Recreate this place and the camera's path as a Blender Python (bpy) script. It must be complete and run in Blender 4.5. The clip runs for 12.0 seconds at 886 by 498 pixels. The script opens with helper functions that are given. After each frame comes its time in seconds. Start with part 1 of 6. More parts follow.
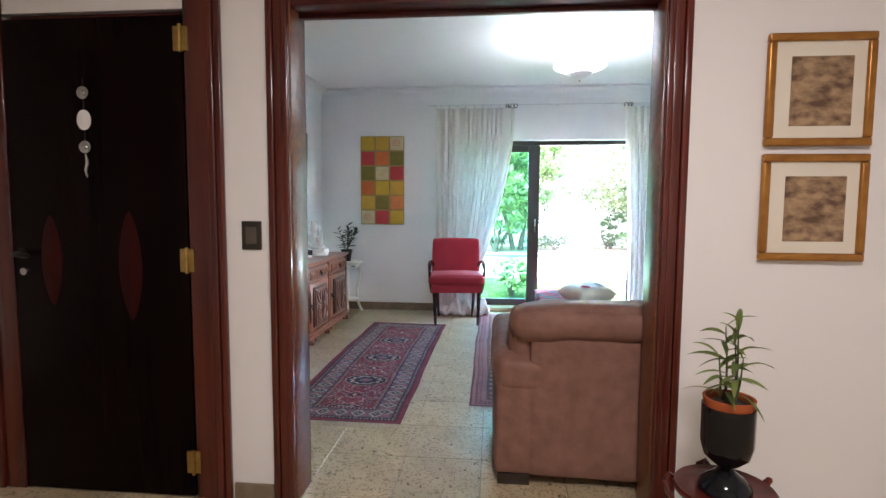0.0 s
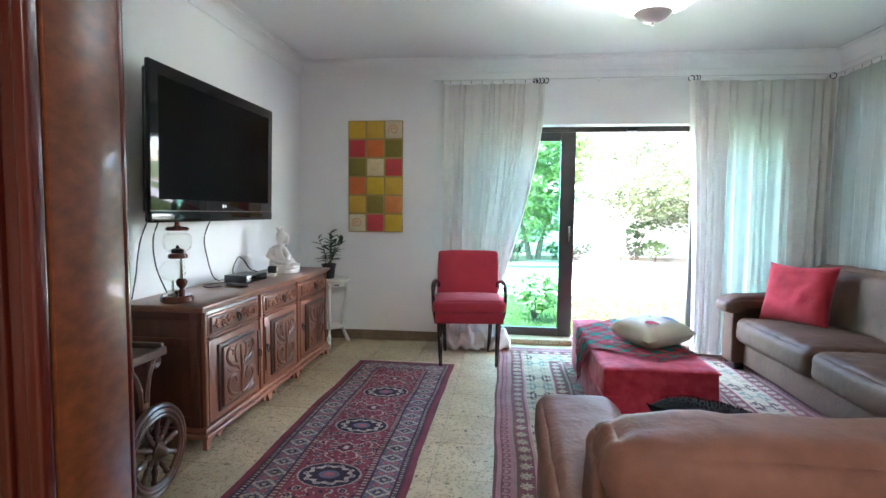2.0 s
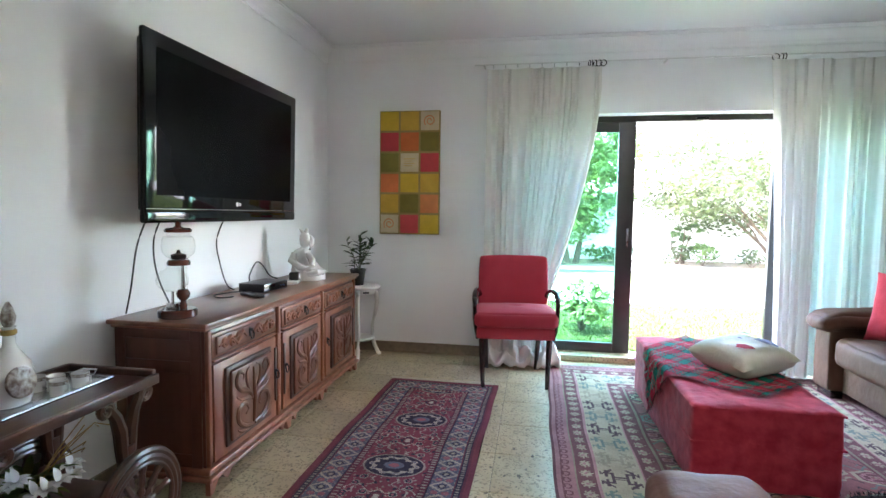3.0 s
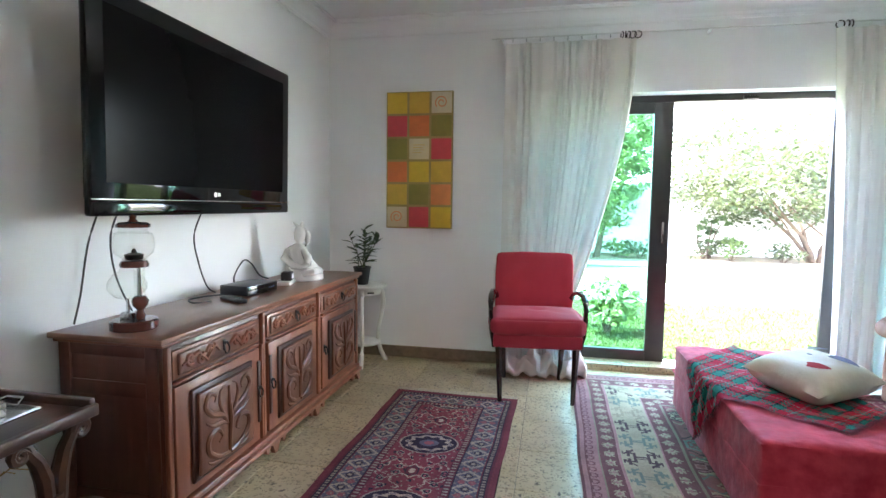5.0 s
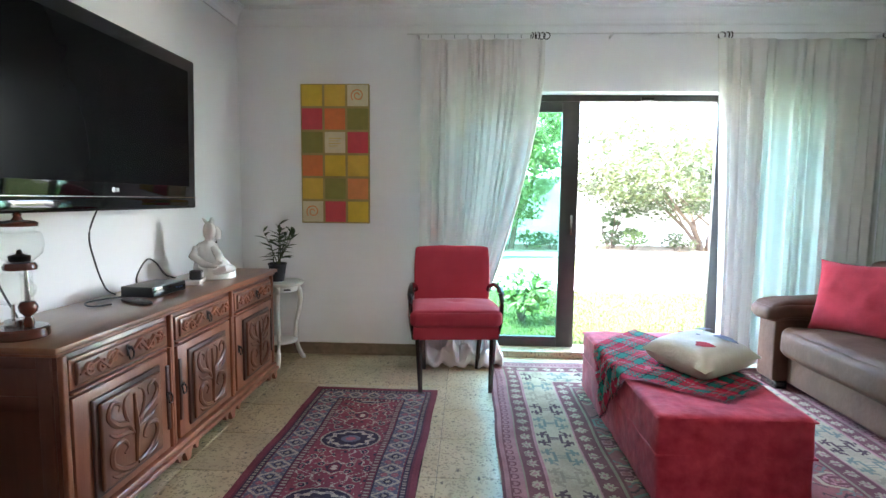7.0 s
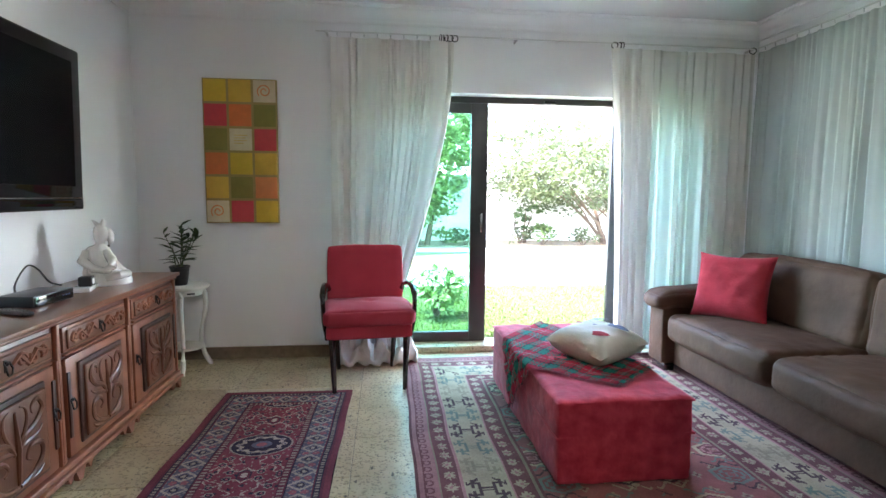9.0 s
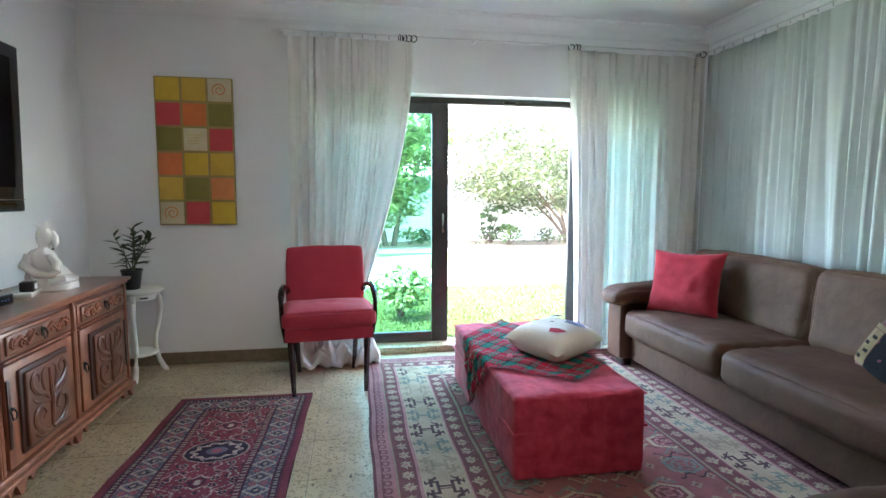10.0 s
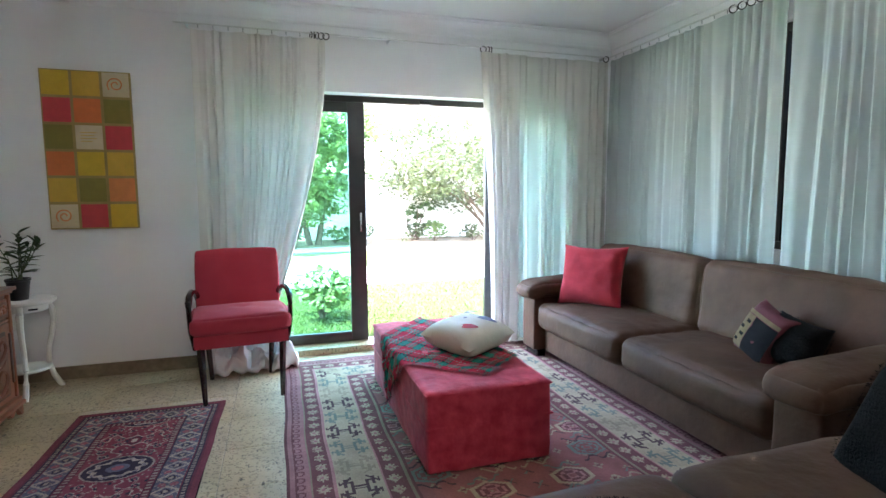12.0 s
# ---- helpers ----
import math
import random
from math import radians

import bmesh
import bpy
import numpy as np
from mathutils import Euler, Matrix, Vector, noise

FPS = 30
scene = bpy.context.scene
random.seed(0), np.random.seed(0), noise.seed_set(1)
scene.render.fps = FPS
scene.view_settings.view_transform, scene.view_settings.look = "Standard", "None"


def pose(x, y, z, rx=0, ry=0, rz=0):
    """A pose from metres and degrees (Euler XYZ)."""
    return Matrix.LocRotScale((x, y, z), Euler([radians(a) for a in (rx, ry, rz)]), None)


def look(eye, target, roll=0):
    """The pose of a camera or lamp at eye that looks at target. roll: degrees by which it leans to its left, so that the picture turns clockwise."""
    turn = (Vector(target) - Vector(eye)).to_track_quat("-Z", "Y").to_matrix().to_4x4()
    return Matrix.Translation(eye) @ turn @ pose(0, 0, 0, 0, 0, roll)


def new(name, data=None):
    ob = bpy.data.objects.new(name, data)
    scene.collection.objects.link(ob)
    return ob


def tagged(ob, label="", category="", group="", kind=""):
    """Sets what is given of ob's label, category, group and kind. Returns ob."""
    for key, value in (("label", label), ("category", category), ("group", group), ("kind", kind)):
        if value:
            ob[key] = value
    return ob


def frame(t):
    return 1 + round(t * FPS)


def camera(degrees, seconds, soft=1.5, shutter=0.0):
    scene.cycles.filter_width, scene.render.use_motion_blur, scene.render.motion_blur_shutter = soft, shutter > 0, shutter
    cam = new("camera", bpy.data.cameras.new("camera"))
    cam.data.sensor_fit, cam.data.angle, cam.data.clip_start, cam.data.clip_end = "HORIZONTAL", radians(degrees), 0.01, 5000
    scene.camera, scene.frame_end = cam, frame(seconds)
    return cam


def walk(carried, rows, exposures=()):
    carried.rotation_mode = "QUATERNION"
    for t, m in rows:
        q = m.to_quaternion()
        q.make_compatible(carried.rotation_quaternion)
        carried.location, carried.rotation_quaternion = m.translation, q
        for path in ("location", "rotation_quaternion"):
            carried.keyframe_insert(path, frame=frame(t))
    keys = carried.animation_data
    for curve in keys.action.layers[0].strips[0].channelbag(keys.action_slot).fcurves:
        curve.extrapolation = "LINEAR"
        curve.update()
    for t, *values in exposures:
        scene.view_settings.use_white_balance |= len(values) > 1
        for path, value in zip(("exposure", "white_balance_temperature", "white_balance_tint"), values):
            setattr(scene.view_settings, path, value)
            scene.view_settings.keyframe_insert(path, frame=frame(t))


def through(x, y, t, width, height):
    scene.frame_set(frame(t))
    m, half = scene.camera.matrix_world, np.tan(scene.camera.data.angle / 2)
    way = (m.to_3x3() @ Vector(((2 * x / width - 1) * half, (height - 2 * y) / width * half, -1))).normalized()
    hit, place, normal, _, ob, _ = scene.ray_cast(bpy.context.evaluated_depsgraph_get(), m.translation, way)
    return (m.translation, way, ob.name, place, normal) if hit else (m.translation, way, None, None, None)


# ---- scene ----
# camera and its walk
cam = camera(80, 12.0)
PATH = [
    (0, (2.152, 0.454, 1.307), (1.967, 2.439, 1.147), 0.3),
    (0.5, (2.137, 0.829, 1.299), (1.95, 2.814, 1.138), 0.4),
    (1, (2.099, 1.199, 1.314), (1.909, 3.184, 1.155), 0.4),
    (1.5, (2.062, 1.534, 1.305), (1.868, 3.518, 1.151), 0.5),
    (2, (2.04, 1.851, 1.281), (1.815, 3.834, 1.143), 0.6),
    (2.5, (1.954, 2.124, 1.275), (1.686, 4.101, 1.139), 0.7),
    (3, (1.886, 2.361, 1.269), (1.548, 4.327, 1.135), 0.7),
    (5, (1.835, 2.805, 1.265), (1.438, 4.758, 1.102), 0.7),
    (5.5, (1.837, 2.803, 1.27), (1.499, 4.766, 1.096), 0.7),
    (6, (1.83, 2.803, 1.267), (1.577, 4.779, 1.088), 0.7),
    (6.5, (1.835, 2.792, 1.274), (1.663, 4.776, 1.089), 0.6),
    (7, (1.833, 2.779, 1.276), (1.744, 4.768, 1.09), 0.6),
    (9, (1.87, 2.735, 1.299), (2.09, 4.713, 1.101), 0.5),
    (9.5, (1.897, 2.73, 1.295), (2.176, 4.701, 1.1), 0.3),
    (10, (1.929, 2.723, 1.291), (2.265, 4.685, 1.098), 0.2),
    (10.5, (1.951, 2.716, 1.292), (2.35, 4.666, 1.099), 0.0),
    (11, (1.973, 2.707, 1.296), (2.434, 4.644, 1.1), -0.1),
    (11.5, (1.995, 2.692, 1.303), (2.52, 4.612, 1.103), -0.2),
    (12, (2.012, 2.672, 1.312), (2.606, 4.572, 1.105), -0.3),
]
EXPOSURES = [(0.0, 6.22, 6350, 18), (1.5, 6.2, 6550, 18), (2.5, 6.16, 6750, 19), (3.2, 6.1, 6800, 19), (5.5, 6.13, 6850, 19), (7.0, 6.07, 6900, 19), (9.0, 5.86, 6800, 19), (12.0, 5.84, 6750, 19)]
walk(cam, [(t, look(eye, target, roll)) for t, eye, target, roll in PATH], EXPOSURES)

# ---- world, sun and lamps ----
world = bpy.data.worlds.new("sky")
scene.world = world
world.use_nodes = True
wn, wl = world.node_tree.nodes, world.node_tree.links
sky = wn.new("ShaderNodeTexSky")
sky.sky_type, sky.sun_disc = "NISHITA", False
sky.sun_elevation, sky.sun_rotation = radians(67.5), radians(247)
sky.air_density, sky.dust_density, sky.ozone_density = 1.0, 1.2, 2.0
wl.new(sky.outputs[0], wn["Background"].inputs[0])
wn["Background"].inputs[1].default_value = 0.15

sun = bpy.data.lights.new("sun", "SUN")
sun.energy, sun.angle, sun.color = 1.3, radians(3.0), (1.0, 0.96, 0.9)
sun_ob = new("sun", sun)
sun_ob.matrix_world = look((0, 0, 0), (0.35, 0.15, -0.92))


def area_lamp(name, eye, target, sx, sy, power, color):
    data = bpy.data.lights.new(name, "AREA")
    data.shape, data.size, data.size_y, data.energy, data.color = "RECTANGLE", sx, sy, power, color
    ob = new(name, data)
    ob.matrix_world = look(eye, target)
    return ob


# lamp added out of view beside the garden door, standing in for sky light
area_lamp("door_fill_lamp", (7.0, 8.55, 1.6), (0.6, 6.1, 0.9), 1.8, 2.2, 6.5, (0.95, 1.0, 0.97))
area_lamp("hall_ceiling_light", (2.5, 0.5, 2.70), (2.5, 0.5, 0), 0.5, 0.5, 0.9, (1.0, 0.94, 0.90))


# ---- materials ----
MATS = {}


def material(name, color, rough=0.6, metal=0.0, color2=None, scale=8.0, mix=0.5, bump=0.0, bump_scale=60.0,
             coat=0.0, sheen=0.0, detail=6.0, stretch=None, spec=0.5, island=0.0):
    """A surface with two scales of variation: a broad stain and a fine grain with relief."""
    m = bpy.data.materials.new(name)
    m.use_nodes = True
    n, l = m.node_tree.nodes, m.node_tree.links
    b = n["Principled BSDF"]
    b.inputs["Roughness"].default_value, b.inputs["Metallic"].default_value = rough, metal
    b.inputs["Coat Weight"].default_value, b.inputs["Sheen Weight"].default_value = coat, sheen
    b.inputs["Specular IOR Level"].default_value = spec
    tc, mp = n.new("ShaderNodeTexCoord"), n.new("ShaderNodeMapping")
    l.new(tc.outputs["Object"], mp.inputs[0])
    if stretch:
        mp.inputs["Scale"].default_value = stretch
    noise_a = n.new("ShaderNodeTexNoise")
    noise_a.inputs["Scale"].default_value, noise_a.inputs["Detail"].default_value = scale, detail
    l.new(mp.outputs[0], noise_a.inputs["Vector"])
    ramp = n.new("ShaderNodeValToRGB")
    c2 = color2 or tuple(c * 0.75 for c in color)
    ramp.color_ramp.elements[0].position, ramp.color_ramp.elements[1].position = 0.5 - mix / 2, 0.5 + mix / 2
    ramp.color_ramp.elements[0].color, ramp.color_ramp.elements[1].color = (*c2, 1), (*color, 1)
    l.new(noise_a.outputs[0], ramp.inputs[0])
    out = ramp.outputs[0]
    if island:
        geo, hsv, mul = n.new("ShaderNodeNewGeometry"), n.new("ShaderNodeHueSaturation"), n.new("ShaderNodeMapRange")
        info, add = n.new("ShaderNodeObjectInfo"), n.new("ShaderNodeMath")
        add.operation = "FRACT"
        plus = n.new("ShaderNodeMath")
        l.new(geo.outputs["Random Per Island"], plus.inputs[0])
        l.new(info.outputs["Random"], plus.inputs[1])
        l.new(plus.outputs[0], add.inputs[0])
        mul.inputs["To Min"].default_value, mul.inputs["To Max"].default_value = 1 - island, 1 + island
        l.new(add.outputs[0], mul.inputs[0])
        l.new(mul.outputs[0], hsv.inputs["Value"])
        l.new(out, hsv.inputs["Color"])
        out = hsv.outputs[0]
    l.new(out, b.inputs["Base Color"])
    if bump:
        noise_b, bm_ = n.new("ShaderNodeTexNoise"), n.new("ShaderNodeBump")
        noise_b.inputs["Scale"].default_value, noise_b.inputs["Detail"].default_value = bump_scale, 4
        l.new(mp.outputs[0], noise_b.inputs["Vector"])
        bm_.inputs["Strength"].default_value, bm_.inputs["Distance"].default_value = bump, 0.01
        l.new(noise_b.outputs[0], bm_.inputs["Height"])
        l.new(bm_.outputs[0], b.inputs["Normal"])
    MATS[name] = m
    return m


def bsdf(m):
    return m.node_tree.nodes["Principled BSDF"]


def wood(name, light, dark, rough=0.35, along="y", coat=0.2, scale=4.0):
    """Grain that runs along one axis."""
    s = {"x": (0.25, 4, 4), "y": (4, 0.25, 4), "z": (4, 4, 0.25)}[along]
    return material(name, light, rough, 0, dark, scale, 0.45, 0.08, 30, coat, detail=10, stretch=s)


def glass(name, color=(1, 1, 1), tint=0.0):
    """Thin pane: mostly see-through, with a mirror gloss by the angle."""
    m = bpy.data.materials.new(name)
    m.use_nodes = True
    n, l = m.node_tree.nodes, m.node_tree.links
    n.remove(n["Principled BSDF"])
    tr, gl, mx, fr, pw, mr = (n.new(k) for k in ("ShaderNodeBsdfTransparent", "ShaderNodeBsdfGlossy", "ShaderNodeMixShader", "ShaderNodeLayerWeight", "ShaderNodeMath", "ShaderNodeMapRange"))
    tr.inputs[0].default_value = (*color, 1)
    gl.inputs["Roughness"].default_value = 0.02
    pw.operation, pw.inputs[1].default_value = "POWER", 4.0
    l.new(fr.outputs["Facing"], pw.inputs[0])
    mr.inputs["To Min"].default_value, mr.inputs["To Max"].default_value = 0.035, 0.7
    l.new(pw.outputs[0], mr.inputs[0])
    l.new(mr.outputs[0], mx.inputs[0])
    l.new(tr.outputs[0], mx.inputs[1])
    l.new(gl.outputs[0], mx.inputs[2])
    l.new(mx.outputs[0], n["Material Output"].inputs[0])
    MATS[name] = m
    return m


def cloth_sheer(name, color, through=0.5):
    """Curtain cloth: part of the light goes through it."""
    m = bpy.data.materials.new(name)
    m.use_nodes = True
    n, l = m.node_tree.nodes, m.node_tree.links
    n.remove(n["Principled BSDF"])
    d, t, mx = n.new("ShaderNodeBsdfDiffuse"), n.new("ShaderNodeBsdfTranslucent"), n.new("ShaderNodeMixShader")
    tc, nz, ramp = n.new("ShaderNodeTexCoord"), n.new("ShaderNodeTexNoise"), n.new("ShaderNodeValToRGB")
    nz.inputs["Scale"].default_value, nz.inputs["Detail"].default_value = 3, 8
    ramp.color_ramp.elements[0].color = (*[c * 0.9 for c in color], 1)
    ramp.color_ramp.elements[1].color = (*color, 1)
    l.new(tc.outputs["Object"], nz.inputs["Vector"])
    l.new(nz.outputs[0], ramp.inputs[0])
    for sh in (d, t):
        l.new(ramp.outputs[0], sh.inputs[0])
    wv, bp = n.new("ShaderNodeTexNoise"), n.new("ShaderNodeBump")
    wv.inputs["Scale"].default_value = 220
    bp.inputs["Strength"].default_value, bp.inputs["Distance"].default_value = 0.06, 0.002
    l.new(tc.outputs["Object"], wv.inputs["Vector"])
    l.new(wv.outputs[0], bp.inputs["Height"])
    l.new(bp.outputs[0], d.inputs["Normal"])
    mx.inputs[0].default_value = through
    l.new(d.outputs[0], mx.inputs[1])
    l.new(t.outputs[0], mx.inputs[2])
    l.new(mx.outputs[0], n["Material Output"].inputs[0])
    MATS[name] = m
    return m


def leaf_mat(name, light, dark, through=0.35):
    m = bpy.data.materials.new(name)
    m.use_nodes = True
    n, l = m.node_tree.nodes, m.node_tree.links
    b = n["Principled BSDF"]
    b.inputs["Roughness"].default_value = 0.5
    geo, ramp = n.new("ShaderNodeNewGeometry"), n.new("ShaderNodeValToRGB")
    ramp.color_ramp.elements[0].color, ramp.color_ramp.elements[1].color = (*dark, 1), (*light, 1)
    l.new(geo.outputs["Random Per Island"], ramp.inputs[0])
    t, mx = n.new("ShaderNodeBsdfTranslucent"), n.new("ShaderNodeMixShader")
    l.new(ramp.outputs[0], b.inputs["Base Color"])
    l.new(ramp.outputs[0], t.inputs[0])
    mx.inputs[0].default_value = through
    l.new(b.outputs[0], mx.inputs[1])
    l.new(t.outputs[0], mx.inputs[2])
    l.new(mx.outputs[0], n["Material Output"].inputs[0])
    MATS[name] = m
    return m


def knot_mat(name, rough=0.95):
    """Woven colour carried knot by knot in the mesh, with wool relief."""
    m = bpy.data.materials.new(name)
    m.use_nodes = True
    n, l = m.node_tree.nodes, m.node_tree.links
    b = n["Principled BSDF"]
    b.inputs["Roughness"].default_value, b.inputs["Specular IOR Level"].default_value = rough, 0.08
    at, tc, nz, hsv, mr = (n.new(k) for k in ("ShaderNodeAttribute", "ShaderNodeTexCoord", "ShaderNodeTexNoise", "ShaderNodeHueSaturation", "ShaderNodeMapRange"))
    at.attribute_name = "weave"
    nz.inputs["Scale"].default_value, nz.inputs["Detail"].default_value = 5, 10
    mr.inputs["From Min"].default_value, mr.inputs["From Max"].default_value = 0.3, 0.7
    mr.inputs["To Min"].default_value, mr.inputs["To Max"].default_value = 0.8, 1.2
    l.new(tc.outputs["Object"], nz.inputs["Vector"])
    l.new(nz.outputs[0], mr.inputs[0])
    l.new(mr.outputs[0], hsv.inputs["Value"])
    l.new(at.outputs["Color"], hsv.inputs["Color"])
    l.new(hsv.outputs[0], b.inputs["Base Color"])
    fine, bp = n.new("ShaderNodeTexNoise"), n.new("ShaderNodeBump")
    fine.inputs["Scale"].default_value = 350
    bp.inputs["Strength"].default_value, bp.inputs["Distance"].default_value = 0.4, 0.004
    l.new(tc.outputs["Object"], fine.inputs["Vector"])
    l.new(fine.outputs[0], bp.inputs["Height"])
    l.new(bp.outputs[0], b.inputs["Normal"])
    MATS[name] = m
    return m


WALL = material("white_wall_paint", (0.88, 0.88, 0.88), 0.75, 0, (0.85, 0.85, 0.85), 1.3, 0.6, 0.05, 180)
HALL_WALL = material("hall_wall_paint", (0.78, 0.75, 0.71), 0.75, 0, (0.74, 0.71, 0.67), 1.3, 0.6, 0.05, 180)
CEIL = material("ceiling_paint", (0.85, 0.85, 0.85), 0.8, 0, (0.81, 0.81, 0.81), 1.0, 0.6, 0.03, 120)
MAHOG = wood("dark_mahogany", (0.12, 0.017, 0.009), (0.04, 0.0055, 0.004), 0.22, "z", 0.3)
MAHOG_X = wood("dark_mahogany_flat", (0.11, 0.015, 0.009), (0.04, 0.006, 0.005), 0.3, "x", 0.12)
JAMB = material("figured_jamb_wood", (0.22, 0.066, 0.022), 0.34, 0, (0.095, 0.026, 0.010), 12, 0.5, 0.03, 40, 0.15, detail=8, stretch=(2.5, 2.5, 4.0), spec=0.35)
DOORWOOD = wood("black_door_wood", (0.006, 0.0022, 0.002), (0.003, 0.0012, 0.0012), 0.25, "z", 0.0)
bsdf(DOORWOOD).inputs["Specular IOR Level"].default_value = 0.06
DOORRED = wood("red_inlay_wood", (0.045, 0.005, 0.004), (0.02, 0.003, 0.003), 0.4, "z", 0.0)
bsdf(DOORRED).inputs["Specular IOR Level"].default_value = 0.1
CABWOOD = wood("carved_cabinet_wood", (0.34, 0.122, 0.062), (0.19, 0.058, 0.030), 0.38, "z", 0.15)
CABTOP = wood("cabinet_top_wood", (0.27, 0.105, 0.052), (0.17, 0.062, 0.032), 0.28, "y", 0.3)
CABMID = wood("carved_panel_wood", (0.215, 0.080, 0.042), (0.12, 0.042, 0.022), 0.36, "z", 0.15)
# cabinet wood darkened for the end that faces away from the light
CABSIDE_SHADED = wood("shaded_end_wood", (0.16, 0.046, 0.028), (0.09, 0.025, 0.016), 0.35, "z", 0.2)
# near-black cabinet wood that carries the shade of gaps and bevels
CABDARK = wood("cabinet_shade_wood", (0.075, 0.024, 0.014), (0.035, 0.012, 0.008), 0.35, "z", 0.15)
CARTWOOD = wood("cart_wood", (0.13, 0.055, 0.03), (0.06, 0.024, 0.014), 0.3, "y", 0.3)
BLACKWOOD = wood("black_lacquer_wood", (0.02, 0.008, 0.006), (0.01, 0.004, 0.004), 0.2, "z", 0.4)
IRON = material("black_iron", (0.02, 0.018, 0.016), 0.4, 0.7, None, 30, 0.5, 0.1, 80)
BRASS = material("aged_brass", (0.55, 0.38, 0.13), 0.3, 1.0, (0.35, 0.22, 0.07), 25, 0.5)
STEEL = material("brushed_steel", (0.62, 0.62, 0.62), 0.25, 1.0, None, 40)
FRAMEBLACK = material("dark_door_frame", (0.035, 0.028, 0.025), 0.4, 0.0, (0.022, 0.018, 0.017), 12, 0.5, 0.05, 60, coat=0.1)
STONE = material("speckled_floor_stone", (0.545, 0.45, 0.285), 0.33, 0, (0.39, 0.295, 0.17), 5, 0.5, 0.05, 90, coat=0.1, island=0.14)


def speckle(m, color, scale, thresh, stretch, keep=0.62):
    """Dark flecks sunk into a stone surface."""
    n, l = m.node_tree.nodes, m.node_tree.links
    b = bsdf(m)
    tc, info, mp, vor, nz, mr, mx = (n.new(k) for k in ("ShaderNodeTexCoord", "ShaderNodeObjectInfo", "ShaderNodeMapping", "ShaderNodeTexVoronoi", "ShaderNodeTexNoise", "ShaderNodeMapRange", "ShaderNodeMix"))
    mx.data_type = "RGBA"
    mp.inputs["Scale"].default_value = stretch
    add = n.new("ShaderNodeVectorMath")
    l.new(tc.outputs["Object"], add.inputs[0])
    l.new(info.outputs["Location"], add.inputs[1])
    l.new(add.outputs[0], mp.inputs[0])
    wob = n.new("ShaderNodeVectorMath")
    nz.inputs["Scale"].default_value, nz.inputs["Detail"].default_value = 24, 3
    l.new(mp.outputs[0], nz.inputs["Vector"])
    wob.operation = "MULTIPLY_ADD"
    wob.inputs[1].default_value = (0.05, 0.05, 0.05)
    l.new(nz.outputs["Color"], wob.inputs[0])
    l.new(mp.outputs[0], wob.inputs[2])
    vor.inputs["Scale"].default_value = scale
    l.new(wob.outputs[0], vor.inputs["Vector"])
    cut, sep, mul = n.new("ShaderNodeMath"), n.new("ShaderNodeSeparateColor"), n.new("ShaderNodeMath")
    l.new(vor.outputs["Color"], sep.inputs[0])
    cut.operation, cut.inputs[1].default_value = "GREATER_THAN", keep
    l.new(sep.outputs[0], cut.inputs[0])
    mr.inputs["From Min"].default_value, mr.inputs["From Max"].default_value = thresh, thresh * 0.6
    l.new(vor.outputs["Distance"], mr.inputs[0])
    mul.operation = "MULTIPLY"
    l.new(mr.outputs[0], mul.inputs[0])
    l.new(cut.outputs[0], mul.inputs[1])
    base = b.inputs["Base Color"].links[0].from_socket
    l.new(mul.outputs[0], mx.inputs[0])
    l.new(base, mx.inputs[6])
    mx.inputs[7].default_value = (*color, 1)
    l.new(mx.outputs[2], b.inputs["Base Color"])


speckle(STONE, (0.26, 0.20, 0.12), 60, 0.5, (0.8, 1.0, 1.0), 0.5)
speckle(STONE, (0.14, 0.105, 0.062), 90, 0.42, (1.0, 0.8, 1.0), 0.72)
speckle(STONE, (0.085, 0.066, 0.042), 30, 0.27, (1.0, 0.6, 1.0), 0.74)
GROUT = material("floor_grout", (0.20, 0.17, 0.12), 0.85, 0, None, 30, 0.5, 0.2, 90)
BASE = material("baseboard_stone", (0.26, 0.20, 0.13), 0.35, 0, (0.15, 0.11, 0.07), 22, 0.6, 0.05, 90)
LEATHER = material("taupe_leather", (0.114, 0.060, 0.039), 0.6, 0, (0.068, 0.035, 0.022), 4.0, 0.4, 0.4, 22, spec=0.09)
# near sofa's back; on arms and roll, leather lightened for the stronger light
SUEDE_LIT = material("lit_brown_suede", (0.27, 0.138, 0.102), 0.6, 0, (0.185, 0.090, 0.066), 14, 0.5, 0.3, 40, sheen=0.03, spec=0.25)
REDSUEDE = material("red_suede", (0.58, 0.052, 0.080), 0.85, 0, (0.40, 0.024, 0.046), 13, 0.30, 0.5, 24, sheen=0.1, spec=0.2)
REDVELVET = material("red_chair_velvet", (0.50, 0.05, 0.075), 0.8, 0, (0.42, 0.036, 0.056), 5, 0.6, 0.12, 220, sheen=0.1, spec=0.2)
REDCUSH = material("red_cushion_cloth", (0.45, 0.03, 0.045), 0.85, 0, (0.30, 0.016, 0.026), 8, 0.4, 0.35, 26, sheen=0.08, spec=0.2)
CURTAIN = cloth_sheer("cream_curtain_cloth", (0.74, 0.725, 0.675), 0.24)
# same cream cloth, greyed: the window wall's dim light is put into its colour
CURTAIN_SHADED = cloth_sheer("shaded_curtain_cloth", (0.44, 0.485, 0.46), 0.03)
CURTAIN_THICK = cloth_sheer("bunched_curtain_cloth", (0.79, 0.775, 0.73), 0.06)
PANE = glass("green_tinted_glass", (0.55, 0.84, 0.76))
# glass darkened to keep daylight off the curtains, for a shaded window
PANE2 = glass("dimmed_window_glass", (0.08, 0.10, 0.10))
CLEAR = glass("clear_glass", (0.97, 0.98, 0.97))
